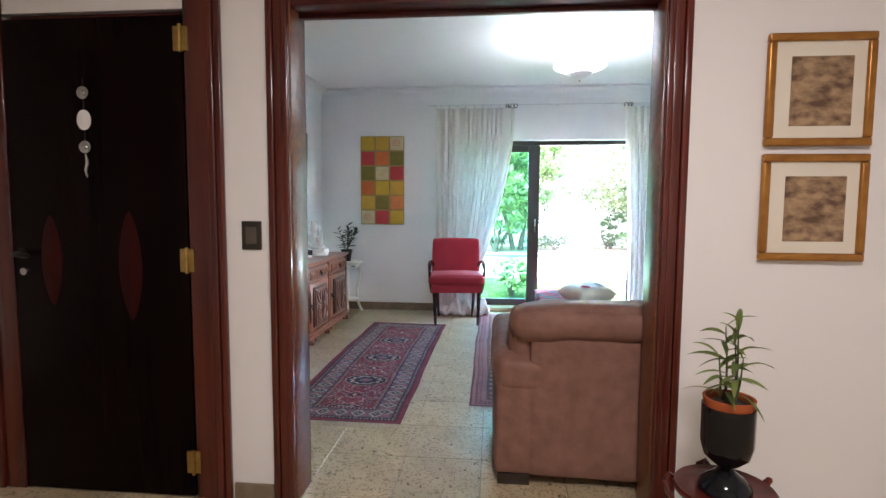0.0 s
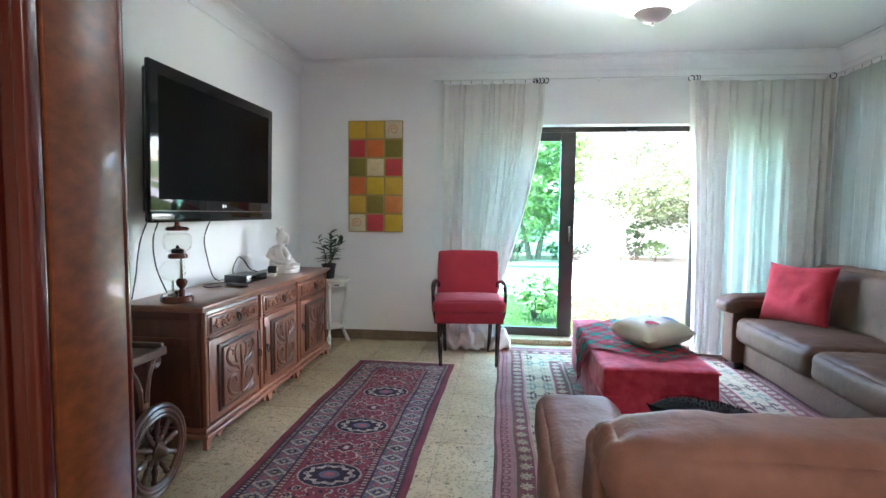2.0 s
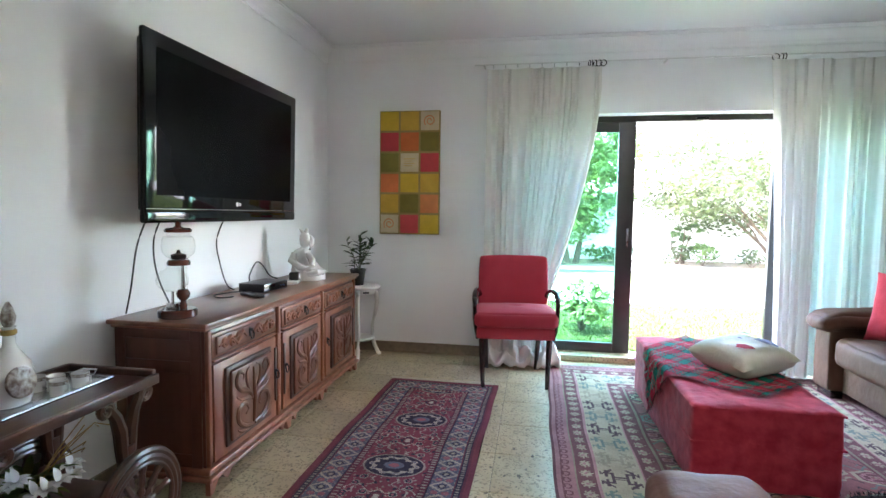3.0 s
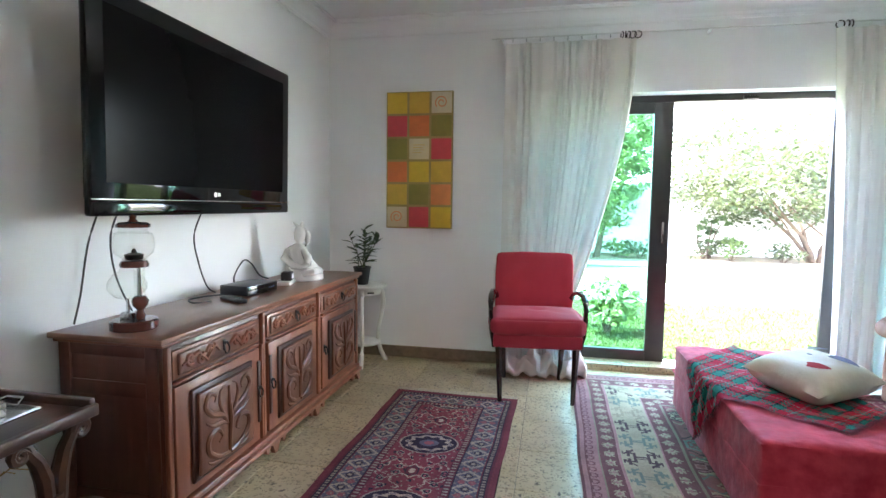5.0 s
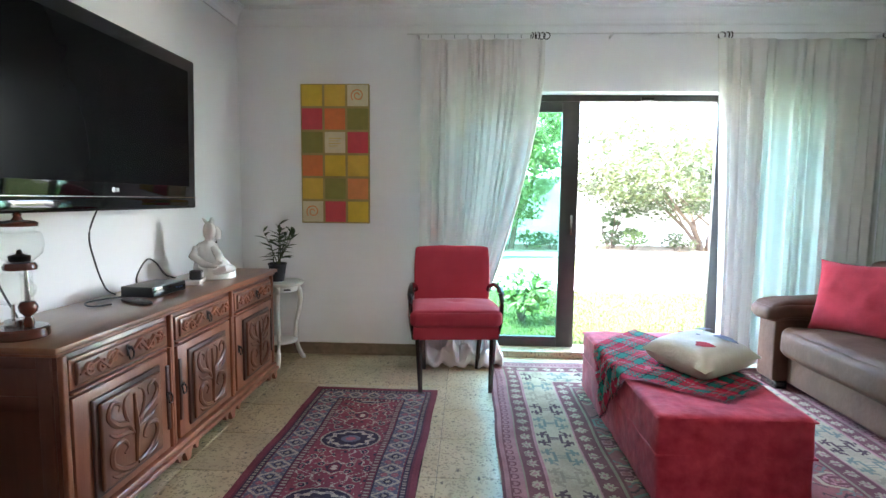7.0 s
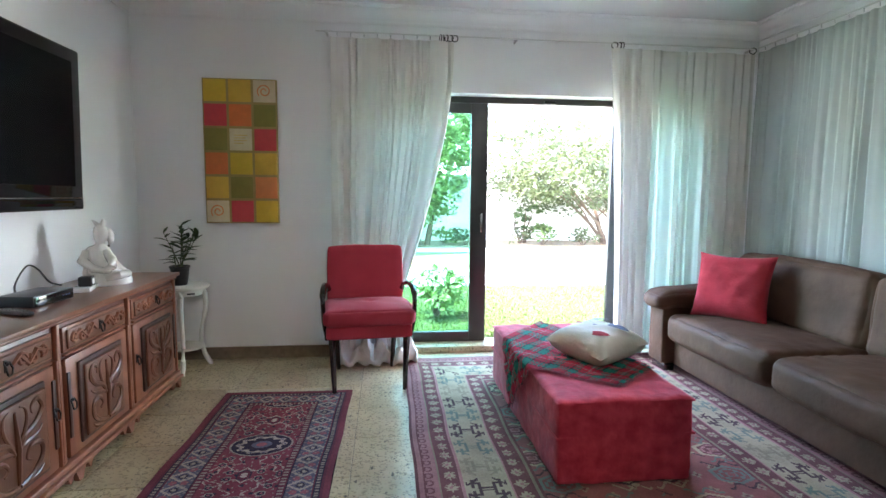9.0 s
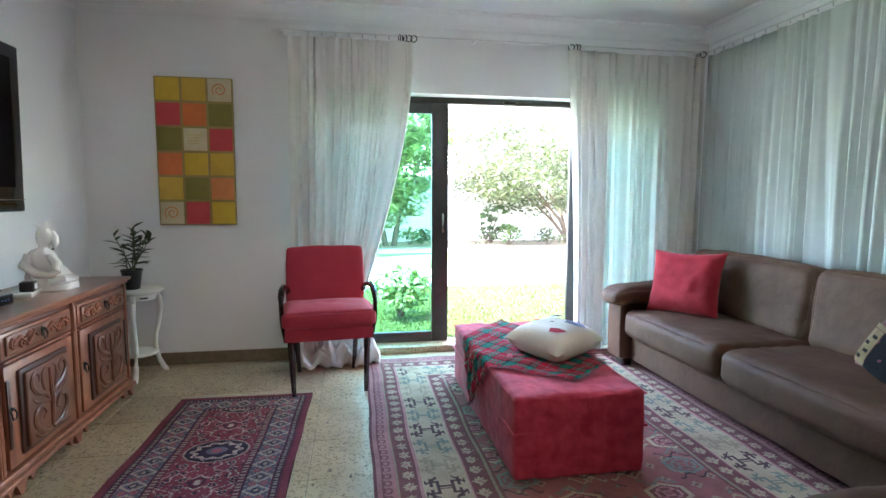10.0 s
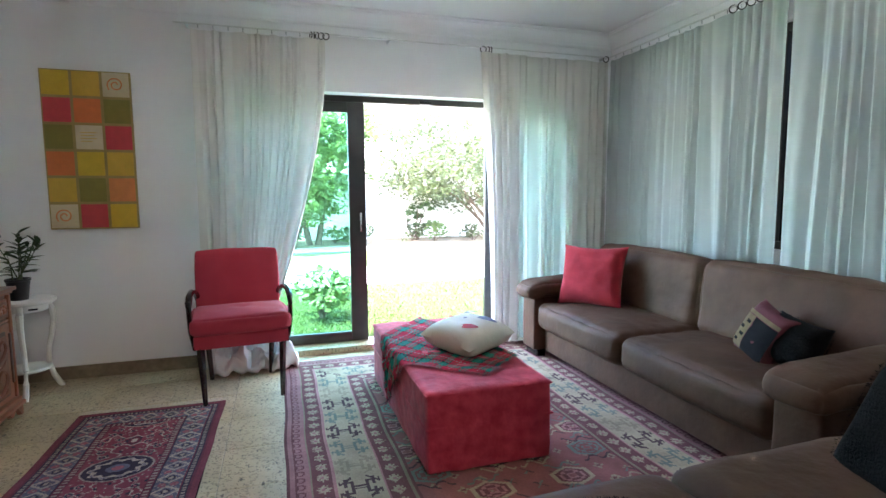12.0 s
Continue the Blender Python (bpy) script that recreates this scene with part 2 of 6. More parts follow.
SCREEN = material("tv_screen", (0.004, 0.004, 0.005), 0.2, 0, (0.003, 0.003, 0.004), 3, 0.5, spec=0.05)
GLOSSBLACK = material("gloss_black_plastic", (0.006, 0.006, 0.007), 0.06, 0, (0.005, 0.005, 0.006), 3, 0.5, spec=0.28)
BLACKPLASTIC = material("black_plastic", (0.015, 0.015, 0.016), 0.4, 0, None, 20, 0.5, 0.05, 120)
CERAMIC = material("white_glazed_ceramic", (0.82, 0.80, 0.77), 0.14, 0, (0.76, 0.74, 0.71), 6, 0.5, 0.0, coat=0.5)
WHITEWOOD = material("white_painted_wood", (0.74, 0.73, 0.69), 0.45, 0, (0.68, 0.66, 0.61), 9, 0.5, 0.06, 60)
SOIL = material("potting_soil", (0.05, 0.03, 0.02), 0.95, 0, (0.02, 0.013, 0.01), 40, 0.5, 0.8, 90)
GOLD = material("gilt_frame", (0.50, 0.24, 0.055), 0.32, 0.75, (0.32, 0.13, 0.03), 18, 0.6, 0.1, 70)
MATBOARD = material("cream_mount_board", (0.72, 0.66, 0.54), 0.85, 0, (0.68, 0.62, 0.5), 4, 0.5)
RODPAINT = material("pale_rod_metal", (0.74, 0.74, 0.72), 0.4, 0.0, (0.66, 0.66, 0.64), 12, 0.5)
SHADEGLASS = cloth_sheer("opal_shade_glass", (0.9, 0.9, 0.88), 0.6)
LAMPWHITE = material("white_lamp_enamel", (0.82, 0.82, 0.80), 0.3, 0, (0.78, 0.78, 0.76), 5, 0.5)

# ---- building helpers ----
def link_bm(name, bm, mat, smooth=True):
    me = bpy.data.meshes.new(name)
    bm.normal_update()
    bm.to_mesh(me)
    bm.free()
    if smooth:
        me.polygons.foreach_set("use_smooth", [True] * len(me.polygons))
        me.set_sharp_from_angle(angle=radians(40))
    if mat:
        me.materials.append(mat)
    return new(name, me)


def part(name, bm, mat, parent, label="", smooth=True):
    """One mesh under a thing or under a part."""
    ob = link_bm(name, bm, mat, smooth)
    ob.parent = parent
    return tagged(ob, label)


def thing(name, label, category, at=(0, 0, 0), rz=0.0, group="", kind=""):
    ob = new(name)
    ob.empty_display_size = 0.1
    ob.matrix_basis = pose(*at, 0, 0, rz)
    return tagged(ob, label, category, group, kind)


def box(x0, x1, y0, y1, z0, z1, bevel=0.004, seg=2, bm=None):
    own = bm or bmesh.new()
    vs = [own.verts.new((x, y, z)) for x in (x0, x1) for y in (y0, y1) for z in (z0, z1)]
    fs = [own.faces.new([vs[i] for i in q]) for q in ((0, 1, 3, 2), (4, 6, 7, 5), (0, 4, 5, 1), (2, 3, 7, 6), (0, 2, 6, 4), (1, 5, 7, 3))]
    if bevel:
        es = list({e for f in fs for e in f.edges})
        bmesh.ops.bevel(own, geom=es, offset=bevel, segments=seg, affect="EDGES", profile=0.5)
    return own


def tube(points, radius, sides=8, bm=None, closed=False, flat=1.0, up=(0, 0, 1)):
    """A round bar along points; radius is one number or one a point."""
    own = bm or bmesh.new()
    pts = [Vector(p) for p in points]
    rad = radius if isinstance(radius, (list, tuple)) else [radius] * len(pts)
    rings = []
    count = len(pts)
    for i, p in enumerate(pts):
        a = pts[(i - 1) % count] if (closed or i > 0) else p
        b = pts[(i + 1) % count] if (closed or i < count - 1) else p
        d = (b - a).normalized()
        u = Vector(up)
        if abs(d.dot(u)) > 0.95:
            u = Vector((1, 0, 0)) if abs(d.x) < 0.9 else Vector((0, 1, 0))
        s = d.cross(u).normalized()
        w = s.cross(d).normalized()
        rings.append([own.verts.new(p + (s * math.cos(k * math.tau / sides) + w * (math.sin(k * math.tau / sides) * flat)) * rad[i]) for k in range(sides)])
    pairs = list(zip(rings, rings[1:])) + ([(rings[-1], rings[0])] if closed else [])
    for r, q in pairs:
        for k in range(sides):
            own.faces.new((r[k], r[(k + 1) % sides], q[(k + 1) % sides], q[k]))
    if not closed:
        own.faces.new(rings[0][::-1])
        own.faces.new(rings[-1])
    return own


def lathe(profile, segs=24, bm=None, at=(0, 0, 0), cap=True):
    """Turned body: profile rows of radius and height."""
    own = bm or bmesh.new()
    rings = [[own.verts.new((at[0] + r * math.cos(k * math.tau / segs), at[1] + r * math.sin(k * math.tau / segs), at[2] + z)) for k in range(segs)] for r, z in profile]
    for r, q in zip(rings, rings[1:]):
        for k in range(segs):
            own.faces.new((r[k], r[(k + 1) % segs], q[(k + 1) % segs], q[k]))
    if cap:
        own.faces.new(rings[0][::-1])
        own.faces.new(rings[-1])
    return own


def soft_box(x0, x1, y0, y1, z0, z1, r=0.05, bulge=0.02, wrinkle=0.004, n=14, seed=0.0, freq=7.0):
    """An upholstered block: rounded edges, swollen faces, small folds."""
    bm = bmesh.new()
    size = Vector((x1 - x0, y1 - y0, z1 - z0))
    c = Vector(((x0 + x1) / 2, (y0 + y1) / 2, (z0 + z1) / 2))
    half = size / 2
    bmesh.ops.create_cube(bm, size=2.0)
    bmesh.ops.subdivide_edges(bm, edges=bm.edges[:], cuts=n, use_grid_fill=True)
    rr = min(r, *(h * 0.98 for h in half))
    for v in bm.verts:
        u = v.co.copy()
        # spread the rows towards the edges so that the rounding is fine
        q = Vector([math.copysign(abs(t) ** 0.75, t) for t in u])
        p = Vector((q.x * half.x, q.y * half.y, q.z * half.z))
        core = Vector([max(-(h - rr), min(h - rr, t)) for h, t in zip(half, p)])
        d = p - core
        if d.length > 1e-6:
            p = core + d.normalized() * rr
        sw = (1 - u.x ** 2 * (abs(u.x) < 0.999)) * (1 - u.y ** 2 * (abs(u.y) < 0.999)) * (1 - u.z ** 2 * (abs(u.z) < 0.999))
        sw = max(0.0, sw) if sum(abs(t) > 0.999 for t in u) < 2 else 0.0
        nrm = d.normalized() if d.length > 1e-6 else Vector((0, 0, 1))
        w = noise.noise((p + c) * freq + Vector((seed, seed * 2, 0))) + 0.5 * noise.noise((p + c) * freq * 2.7 + Vector((seed, 0, 5)))
        v.co = c + p + nrm * (bulge * sw + wrinkle * w)
    return bm


def pillow(w, h, t, n=16, seed=0.0, sag=0.0):
    """A filled cushion lying in the xy plane, with pinched corners and a seam."""
    bm = bmesh.new()
    for side in (1, -1):
        grid = []
        for i in range(n + 1):
            row = []
            for j in range(n + 1):
                a, b = 2 * i / n - 1, 2 * j / n - 1
                pin = 1 - 0.10 * (1 - abs(b) ** 2) * abs(a) ** 3, 1 - 0.10 * (1 - abs(a) ** 2) * abs(b) ** 3
                hgt = t / 2 * ((1 - a ** 4) * (1 - b ** 4)) ** 0.55
                fold = 0.012 * noise.noise(Vector((a * 2.3 + seed, b * 2.3, side * 2.0))) * (1 - a * a) * (1 - b * b)
                row.append(bm.verts.new((a * w / 2 * pin[0], b * h / 2 * pin[1], side * (hgt + fold) - sag * (a * a + b * b))))
            grid.append(row)
        for i in range(n):
            for j in range(n):
                q = (grid[i][j], grid[i + 1][j], grid[i + 1][j + 1], grid[i][j + 1])
                bm.faces.new(q if side > 0 else q[::-1])
    bmesh.ops.remove_doubles(bm, verts=bm.verts[:], dist=0.0006)
    return bm


def moved(bm, m):
    bmesh.ops.transform(bm, matrix=m, verts=bm.verts[:])
    return bm


def merged(target, other):
    """Adds the faces of other to target."""
    me = bpy.data.meshes.new("tmp")
    other.to_mesh(me)
    other.free()
    target.from_mesh(me)
    bpy.data.meshes.remove(me)
    return target


def setting(name, bm, mat, label="", smooth=False):
    return tagged(link_bm(name, bm, mat, smooth), label, "", "", "structure")


# ---- the rooms ----
# living room: x 0 to 5, y 2.80 to 7.0; hall in front of it; ceiling at 2.74
CEILING = 2.74
DOOR_X0, DOOR_X1, DOOR_TOP = 1.31, 2.81, 2.13      # wide opening between hall and living room
SL_X0, SL_X1, SL_TOP = 1.62, 4.44, 2.12            # glazed garden doors
WIN_Y0, WIN_Y1, WIN_Z0, WIN_Z1 = 3.3, 6.75, 0.95, 2.35

wall_left = setting("wall_west", box(-0.2, 0, 2.8, 7.25, 0, CEILING, 0), WALL, "plain white painted wall behind the sideboard")

north = box(0, SL_X0, 7.0, 7.25, 0, CEILING, 0)
box(SL_X1, 5.2, 7.0, 7.25, 0, CEILING, 0, bm=north)
box(SL_X0, SL_X1, 7.0, 7.25, SL_TOP, CEILING, 0, bm=north)
setting("wall_north", north, WALL, "white wall with a wide opening to the garden")

east = box(5.0, 5.2, -1.2, WIN_Y0, 0, CEILING, 0)
box(5.0, 5.2, WIN_Y1, 7.0, 0, CEILING, 0, bm=east)
box(5.0, 5.2, WIN_Y0, WIN_Y1, 0, WIN_Z0, 0, bm=east)
box(5.0, 5.2, WIN_Y0, WIN_Y1, WIN_Z1, CEILING, 0, bm=east)
setting("wall_east", east, WALL, "white wall with a long curtained window")

# wall between hall and living room, in two skins so that each room keeps its paint
LEAF_X0, LEAF_X1, LEAF_TOP = 0.03, 0.85, 2.10
for nm, y0, y1, mt in (("wall_south", 2.72, 2.80, WALL), ("wall_hall", 2.63, 2.717, HALL_WALL)):
    for x0, x1, z0 in ((DOOR_X1 + 0.03, 5.0, 0), (LEAF_X1 + 0.03, DOOR_X0 - 0.03, 0), (-1.2, LEAF_X0 - 0.03, 0), (DOOR_X0 - 0.03, DOOR_X1 + 0.03, DOOR_TOP + 0.03), (LEAF_X0 - 0.03, LEAF_X1 + 0.03, LEAF_TOP + 0.03)):
        setting(nm, box(x0, x1, y0, y1, z0, CEILING, 0), mt, "painted wall round the wide wooden doorway")
setting("wall_closet", box(-0.2, 0.95, 2.81, 2.84, 0, CEILING, 0), WALL, "plain wall behind the dark door")
setting("wall_hall_west", box(-1.4, -1.2, -1.4, 2.8, 0, CEILING, 0), HALL_WALL, "plain hall wall")
setting("wall_hall_back", box(-1.2, 5.2, -1.4, -1.2, 0, CEILING, 0), HALL_WALL, "plain hall wall")
setting("ceiling", box(-1.4, 5.2, -1.4, 7.25, CEILING, CEILING + 0.15, 0), CEIL, "flat grey-white ceiling")


def cornice(name, a, b, inward):
    """Stepped cove between wall and ceiling."""
    a, b, inward = Vector(a), Vector(b), Vector(inward)
    prof = [(0, 0), (0, -0.125), (0.012, -0.125), (0.012, -0.108)] + [(0.095 - 0.08 * math.cos(radians(k * 15)), -0.100 + 0.075 * math.sin(radians(k * 15))) for k in range(7)] + [(0.098, -0.014), (0.112, -0.014), (0.112, 0)]
    bm = bmesh.new()
    rows = [[bm.verts.new(p + inward * u + Vector((0, 0, v))) for u, v in prof] for p in (a, b)]
    for i in range(len(prof) - 1):
        bm.faces.new((rows[0][i], rows[1][i], rows[1][i + 1], rows[0][i + 1]))
    bmesh.ops.recalc_face_normals(bm, faces=bm.faces[:])
    return setting(name, bm, WALL, "white plaster cornice under the ceiling")


cornice("trim", (0, 7.0, CEILING - 0.002), (5.0, 7.0, CEILING - 0.002), (0, -1, 0))
cornice("trim", (5.0, 7.0, CEILING - 0.002), (5.0, 2.8, CEILING - 0.002), (-1, 0, 0))
cornice("trim", (0, 2.8, CEILING - 0.002), (0, 7.0, CEILING - 0.002), (1, 0, 0))

# low stone skirting
for nm, b in (("baseboard", (0.0, SL_X0, 6.985, 7.0)), ("baseboard", (SL_X1, 5.0, 6.985, 7.0))):
    setting(nm, box(b[0], b[1], b[2], b[3], 0, 0.095, 0.002), BASE, "speckled stone baseboard")
setting("baseboard", box(0.0, 0.015, 2.84, 6.985, 0, 0.095, 0.002), BASE, "speckled stone baseboard")
setting("baseboard", box(4.985, 5.0, 2.8, 6.985, 0, 0.095, 0.002), BASE, "speckled stone baseboard")
setting("baseboard", box(1.025, 1.205, 2.615, 2.63, 0, 0.075, 0.002), BASE, "speckled stone baseboard")
setting("baseboard", box(2.895, 5.0, 2.615, 2.63, 0, 0.075, 0.002), BASE, "speckled stone baseboard")


# ---- wide wooden doorway ----
def moulding(bm, x0, x1, z0, z1, y, rows):
    """Upright moulding: bars of different depth side by side. rows: start, end, depth."""
    for a, b, d in rows:
        box(x0 + (x1 - x0) * a, x0 + (x1 - x0) * b, y - d, y, z0, z1, 0.006, 3, bm=bm)
    return bm


doorway = thing("door_1", "wide polished mahogany door frame without a leaf", "door frame", kind="structure")
part("jamb", box(DOOR_X0 - 0.03, DOOR_X0, 2.632, 2.798, 0, DOOR_TOP + 0.03, 0.003), JAMB, doorway, "glossy dark wooden jamb")
part("jamb", box(DOOR_X1, DOOR_X1 + 0.03, 2.632, 2.798, 0, DOOR_TOP + 0.03, 0.003), JAMB, doorway, "glossy dark wooden jamb")
part("head", box(DOOR_X0, DOOR_X1, 2.632, 2.798, DOOR_TOP, DOOR_TOP + 0.03, 0.003), MAHOG_X, doorway)
part("stop", box(DOOR_X0, DOOR_X1, 2.735, 2.765, DOOR_TOP - 0.018, DOOR_TOP, 0.003), MAHOG_X, doorway)
part("casing", moulding(bmesh.new(), DOOR_X0 - 0.10, DOOR_X0 - 0.004, 0, DOOR_TOP + 0.1, 2.63, ((0, 0.3, 0.022), (0.3, 0.72, 0.014), (0.72, 1, 0.03))), MAHOG, doorway, "moulded red-brown mahogany casing")
part("casing", moulding(bmesh.new(), DOOR_X1 + 0.10, DOOR_X1 + 0.004, 0, DOOR_TOP + 0.1, 2.63, ((0.3, 0, 0.022), (0.72, 0.3, 0.014), (1, 0.72, 0.03))), MAHOG, doorway, "moulded red-brown mahogany casing")
part("casing", box(DOOR_X0 - 0.10, DOOR_X1 + 0.10, 2.612, 2.63, DOOR_TOP + 0.101, DOOR_TOP + 0.19, 0.006), MAHOG_X, doorway)
part("casing", box(DOOR_X0 - 0.10, DOOR_X0 - 0.004, 2.80, 2.82, 0, DOOR_TOP + 0.1, 0.006), MAHOG, doorway)
part("casing", box(DOOR_X1 + 0.004, DOOR_X1 + 0.10, 2.80, 2.82, 0, DOOR_TOP + 0.1, 0.006), MAHOG, doorway)

# ---- dark door in the hall ----
door2 = thing("door_2", "closed very dark polished wooden door with red inlays", "door", kind="structure")
part("casing", moulding(bmesh.new(), LEAF_X1 + 0.005, LEAF_X1 + 0.165, 0, LEAF_TOP + 0.12, 2.63, ((0, 0.62, 0.022), (0.62, 0.82, 0.034), (0.82, 1, 0.026))), MAHOG, door2)
part("casing", moulding(bmesh.new(), LEAF_X0 - 0.165, LEAF_X0 - 0.005, 0, LEAF_TOP + 0.12, 2.63, ((0, 0.2, 0.026), (0.2, 0.4, 0.034), (0.4, 1, 0.022))), MAHOG, door2)
part("casing", box(LEAF_X0 - 0.165, LEAF_X1 + 0.165, 2.604, 2.63, LEAF_TOP + 0.121, LEAF_TOP + 0.2, 0.006), MAHOG_X, door2)
part("lining", box(LEAF_X0 - 0.003, LEAF_X1 + 0.003, 2.66, 2.80, LEAF_TOP + 0.004, LEAF_TOP + 0.028, 0.002), MAHOG_X, door2)
leaf = part("leaf", box(LEAF_X0, LEAF_X1 - 0.004, 2.612, 2.65, 0.008, LEAF_TOP, 0.003), DOORWOOD, door2, "almost black polished wood leaf")


def lozenge(cx, cz, w, h, y):
    bm = bmesh.new()
    ring = [(cx + w * math.sin(a) * (1 - 0.35 * math.cos(a) ** 2), cz + h * math.cos(a)) for a in [k * math.tau / 20 for k in range(20)]]
    top = [bm.verts.new((x, y, z)) for x, z in ring]
    inn = [bm.verts.new((cx + (x - cx) * 0.75, y - 0.004, cz + (z - cz) * 0.85)) for x, z in ring]
    for i in range(20):
        bm.faces.new((top[i], top[(i + 1) % 20], inn[(i + 1) % 20], inn[i]))
    bm.faces.new(inn)
    bmesh.ops.recalc_face_normals(bm, faces=bm.faces[:])
    return bm


part("inlay", lozenge(0.58, 1.04, 0.055, 0.24, 2.6115), DOORRED, leaf, "dark red wood inlay")
part("inlay", lozenge(0.21, 1.06, 0.05, 0.20, 2.6115), DOORRED, leaf, "dark red wood inlay")
for z in (2.0, 1.07, 0.17):
    h = part("hinge", box(LEAF_X1 - 0.035, LEAF_X1 + 0.028, 2.600, 2.611, z - 0.05, z + 0.05, 0.002), BRASS, door2, "brass hinge")
    part("pin", tube([(LEAF_X1 - 0.002, 2.598, z - 0.056), (LEAF_X1 - 0.002, 2.598, z + 0.056)], 0.008, 8), BRASS, h)
part("door_handle", tube([(0.07, 2.612, 1.09), (0.07, 2.565, 1.09), (0.085, 2.555, 1.09), (0.15, 2.555, 1.085)], 0.011, 8), IRON, door2, "dark metal lever handle")
part("rosette", moved(lathe([(0.024, 0.0), (0.022, 0.008), (0.004, 0.010)], 16), pose(0.07, 2.612, 1.09, 90)), IRON, door2)
part("lock", moved(lathe([(0.018, 0.0), (0.016, 0.012), (0.004, 0.013)], 14), pose(0.08, 2.612, 1.01, 90)), STEEL, door2)

orn = thing("door_ornament", "hanging string of small round silver plaques on the dark door", "ornament", (0.40, 2.606, 1.685))
part("cord", tube([(0, 0, 0.16), (0, 0, -0.22)], 0.0025, 6), IRON, orn)
for k, (z, r, sq) in enumerate(((0.10, 0.027, 1), (-0.015, 0.032, 1.35), (-0.13, 0.027, 1))):
    p_ = lathe([(0.003, 0.0), (r, 0.0), (r, 0.004), (r * 0.8, 0.006), (r * 0.45, 0.005), (r * 0.3, 0.008), (0.003, 0.008)], 18)
    part("plaque", moved(p_, pose(0, 0, z, 90) @ Matrix.Diagonal((1, sq, 1, 1))), CERAMIC if k == 1 else STEEL, orn, "oval pale plaque" if k == 1 else "")
part("pendant", tube([(0, 0, -0.16), (0.006, 0, -0.2), (-0.004, 0, -0.23), (0.004, 0, -0.26)], [0.004, 0.008, 0.006, 0.003], 8), STEEL, orn)

sw = thing("light_switch", "dark bronze wall switch plate beside the doorway", "switch", (1.127, 2.63, 1.18))
part("plate", box(-0.044, 0.044, -0.008, 0, -0.061, 0.061, 0.003), material("bronze_plate", (0.055, 0.045, 0.038), 0.35, 0.6), sw)
part("rocker", box(-0.024, 0.024, -0.013, -0.008, -0.036, 0.036, 0.002), material("switch_rocker", (0.11, 0.09, 0.075), 0.35, 0.2), sw)

# ---- garden doors ----
slider = thing("door_3", "dark framed sliding glass doors, the middle one open", "sliding door", kind="structure")
part("frame", box(SL_X0, SL_X1, 7.135, 7.235, SL_TOP - 0.05, SL_TOP, 0.003), FRAMEBLACK, slider)
part("frame", box(SL_X0, SL_X0 + 0.05, 7.135, 7.235, 0.055, SL_TOP - 0.05, 0.003), FRAMEBLACK, slider)
part("frame", box(SL_X1 - 0.05, SL_X1, 7.135, 7.235, 0.055, SL_TOP - 0.05, 0.003), FRAMEBLACK, slider)
part("sill", box(SL_X0, SL_X1, 7.005, 7.248, 0.0, 0.055, 0.004), STONE, slider)
part("latch", box(3.20, 3.30, 7.115, 7.14, SL_TOP - 0.045, SL_TOP - 0.02, 0.004), IRON, slider)


def panel(x0, x1, y, handle=None):
    lw = 0.075 if handle else 0.15
    p = part("door_leaf", box(x0, x0 + lw, y, y + 0.04, 0.06, SL_TOP - 0.052, 0.003), FRAMEBLACK, slider)
    part("stile", box(x1 - 0.14 if handle else x1 - 0.075, x1, y, y + 0.04, 0.06, SL_TOP - 0.052, 0.003), FRAMEBLACK, p)
    r = x1 - (0.14 if handle else 0.075)
    part("rail", box(x0 + lw, r, y, y + 0.04, SL_TOP - 0.135, SL_TOP - 0.052, 0.003), FRAMEBLACK, p)
    part("rail", box(x0 + lw, r, y, y + 0.04, 0.06, 0.145, 0.003), FRAMEBLACK, p)
    g = part("pane", box(x0 + lw - 0.005, r + 0.005, y + 0.017, y + 0.022, 0.14, SL_TOP - 0.13, 0), PANE, p, "green-tinted glass pane", False)
    g.visible_shadow = False
    if handle:
        part("handle", box(x1 - 0.055, x1 - 0.035, y - 0.012, y, 1.0, 1.16, 0.004), STEEL, p, "steel pull handle")
    return p


panel(1.67, 2.728, 7.14, True)
panel(3.83, SL_X1 - 0.05, 7.187)

# ---- long window behind the curtains ----
win = thing("window_1", "long dark framed window behind cream curtains", "window", kind="structure")
part("window_frame", box(5.05, 5.12, WIN_Y0, WIN_Y1, WIN_Z0, WIN_Z0 + 0.05, 0.003), FRAMEBLACK, win)
part("window_frame", box(5.05, 5.12, WIN_Y0, WIN_Y1, WIN_Z1 - 0.05, WIN_Z1, 0.003), FRAMEBLACK, win)
for y in (WIN_Y0, 4.4, 5.25, 6.0, WIN_Y1 - 0.06):
    part("mullion", box(5.05, 5.12, y, y + 0.08, WIN_Z0 + 0.05, WIN_Z1 - 0.05, 0.003), FRAMEBLACK, win)
for y0, y1 in ((WIN_Y0 + 0.08, 4.4), (4.48, 5.25), (5.33, 6.0), (6.08, WIN_Y1 - 0.06)):
    g = part("pane", box(5.08, 5.085, y0 - 0.004, y1 + 0.004, WIN_Z0 + 0.046, WIN_Z1 - 0.046, 0), PANE2, win, "", False)
    g.visible_shadow = False
part("latch", box(5.035, 5.05, 5.26, 5.29, 1.50, 1.62, 0.003), STEEL, win)

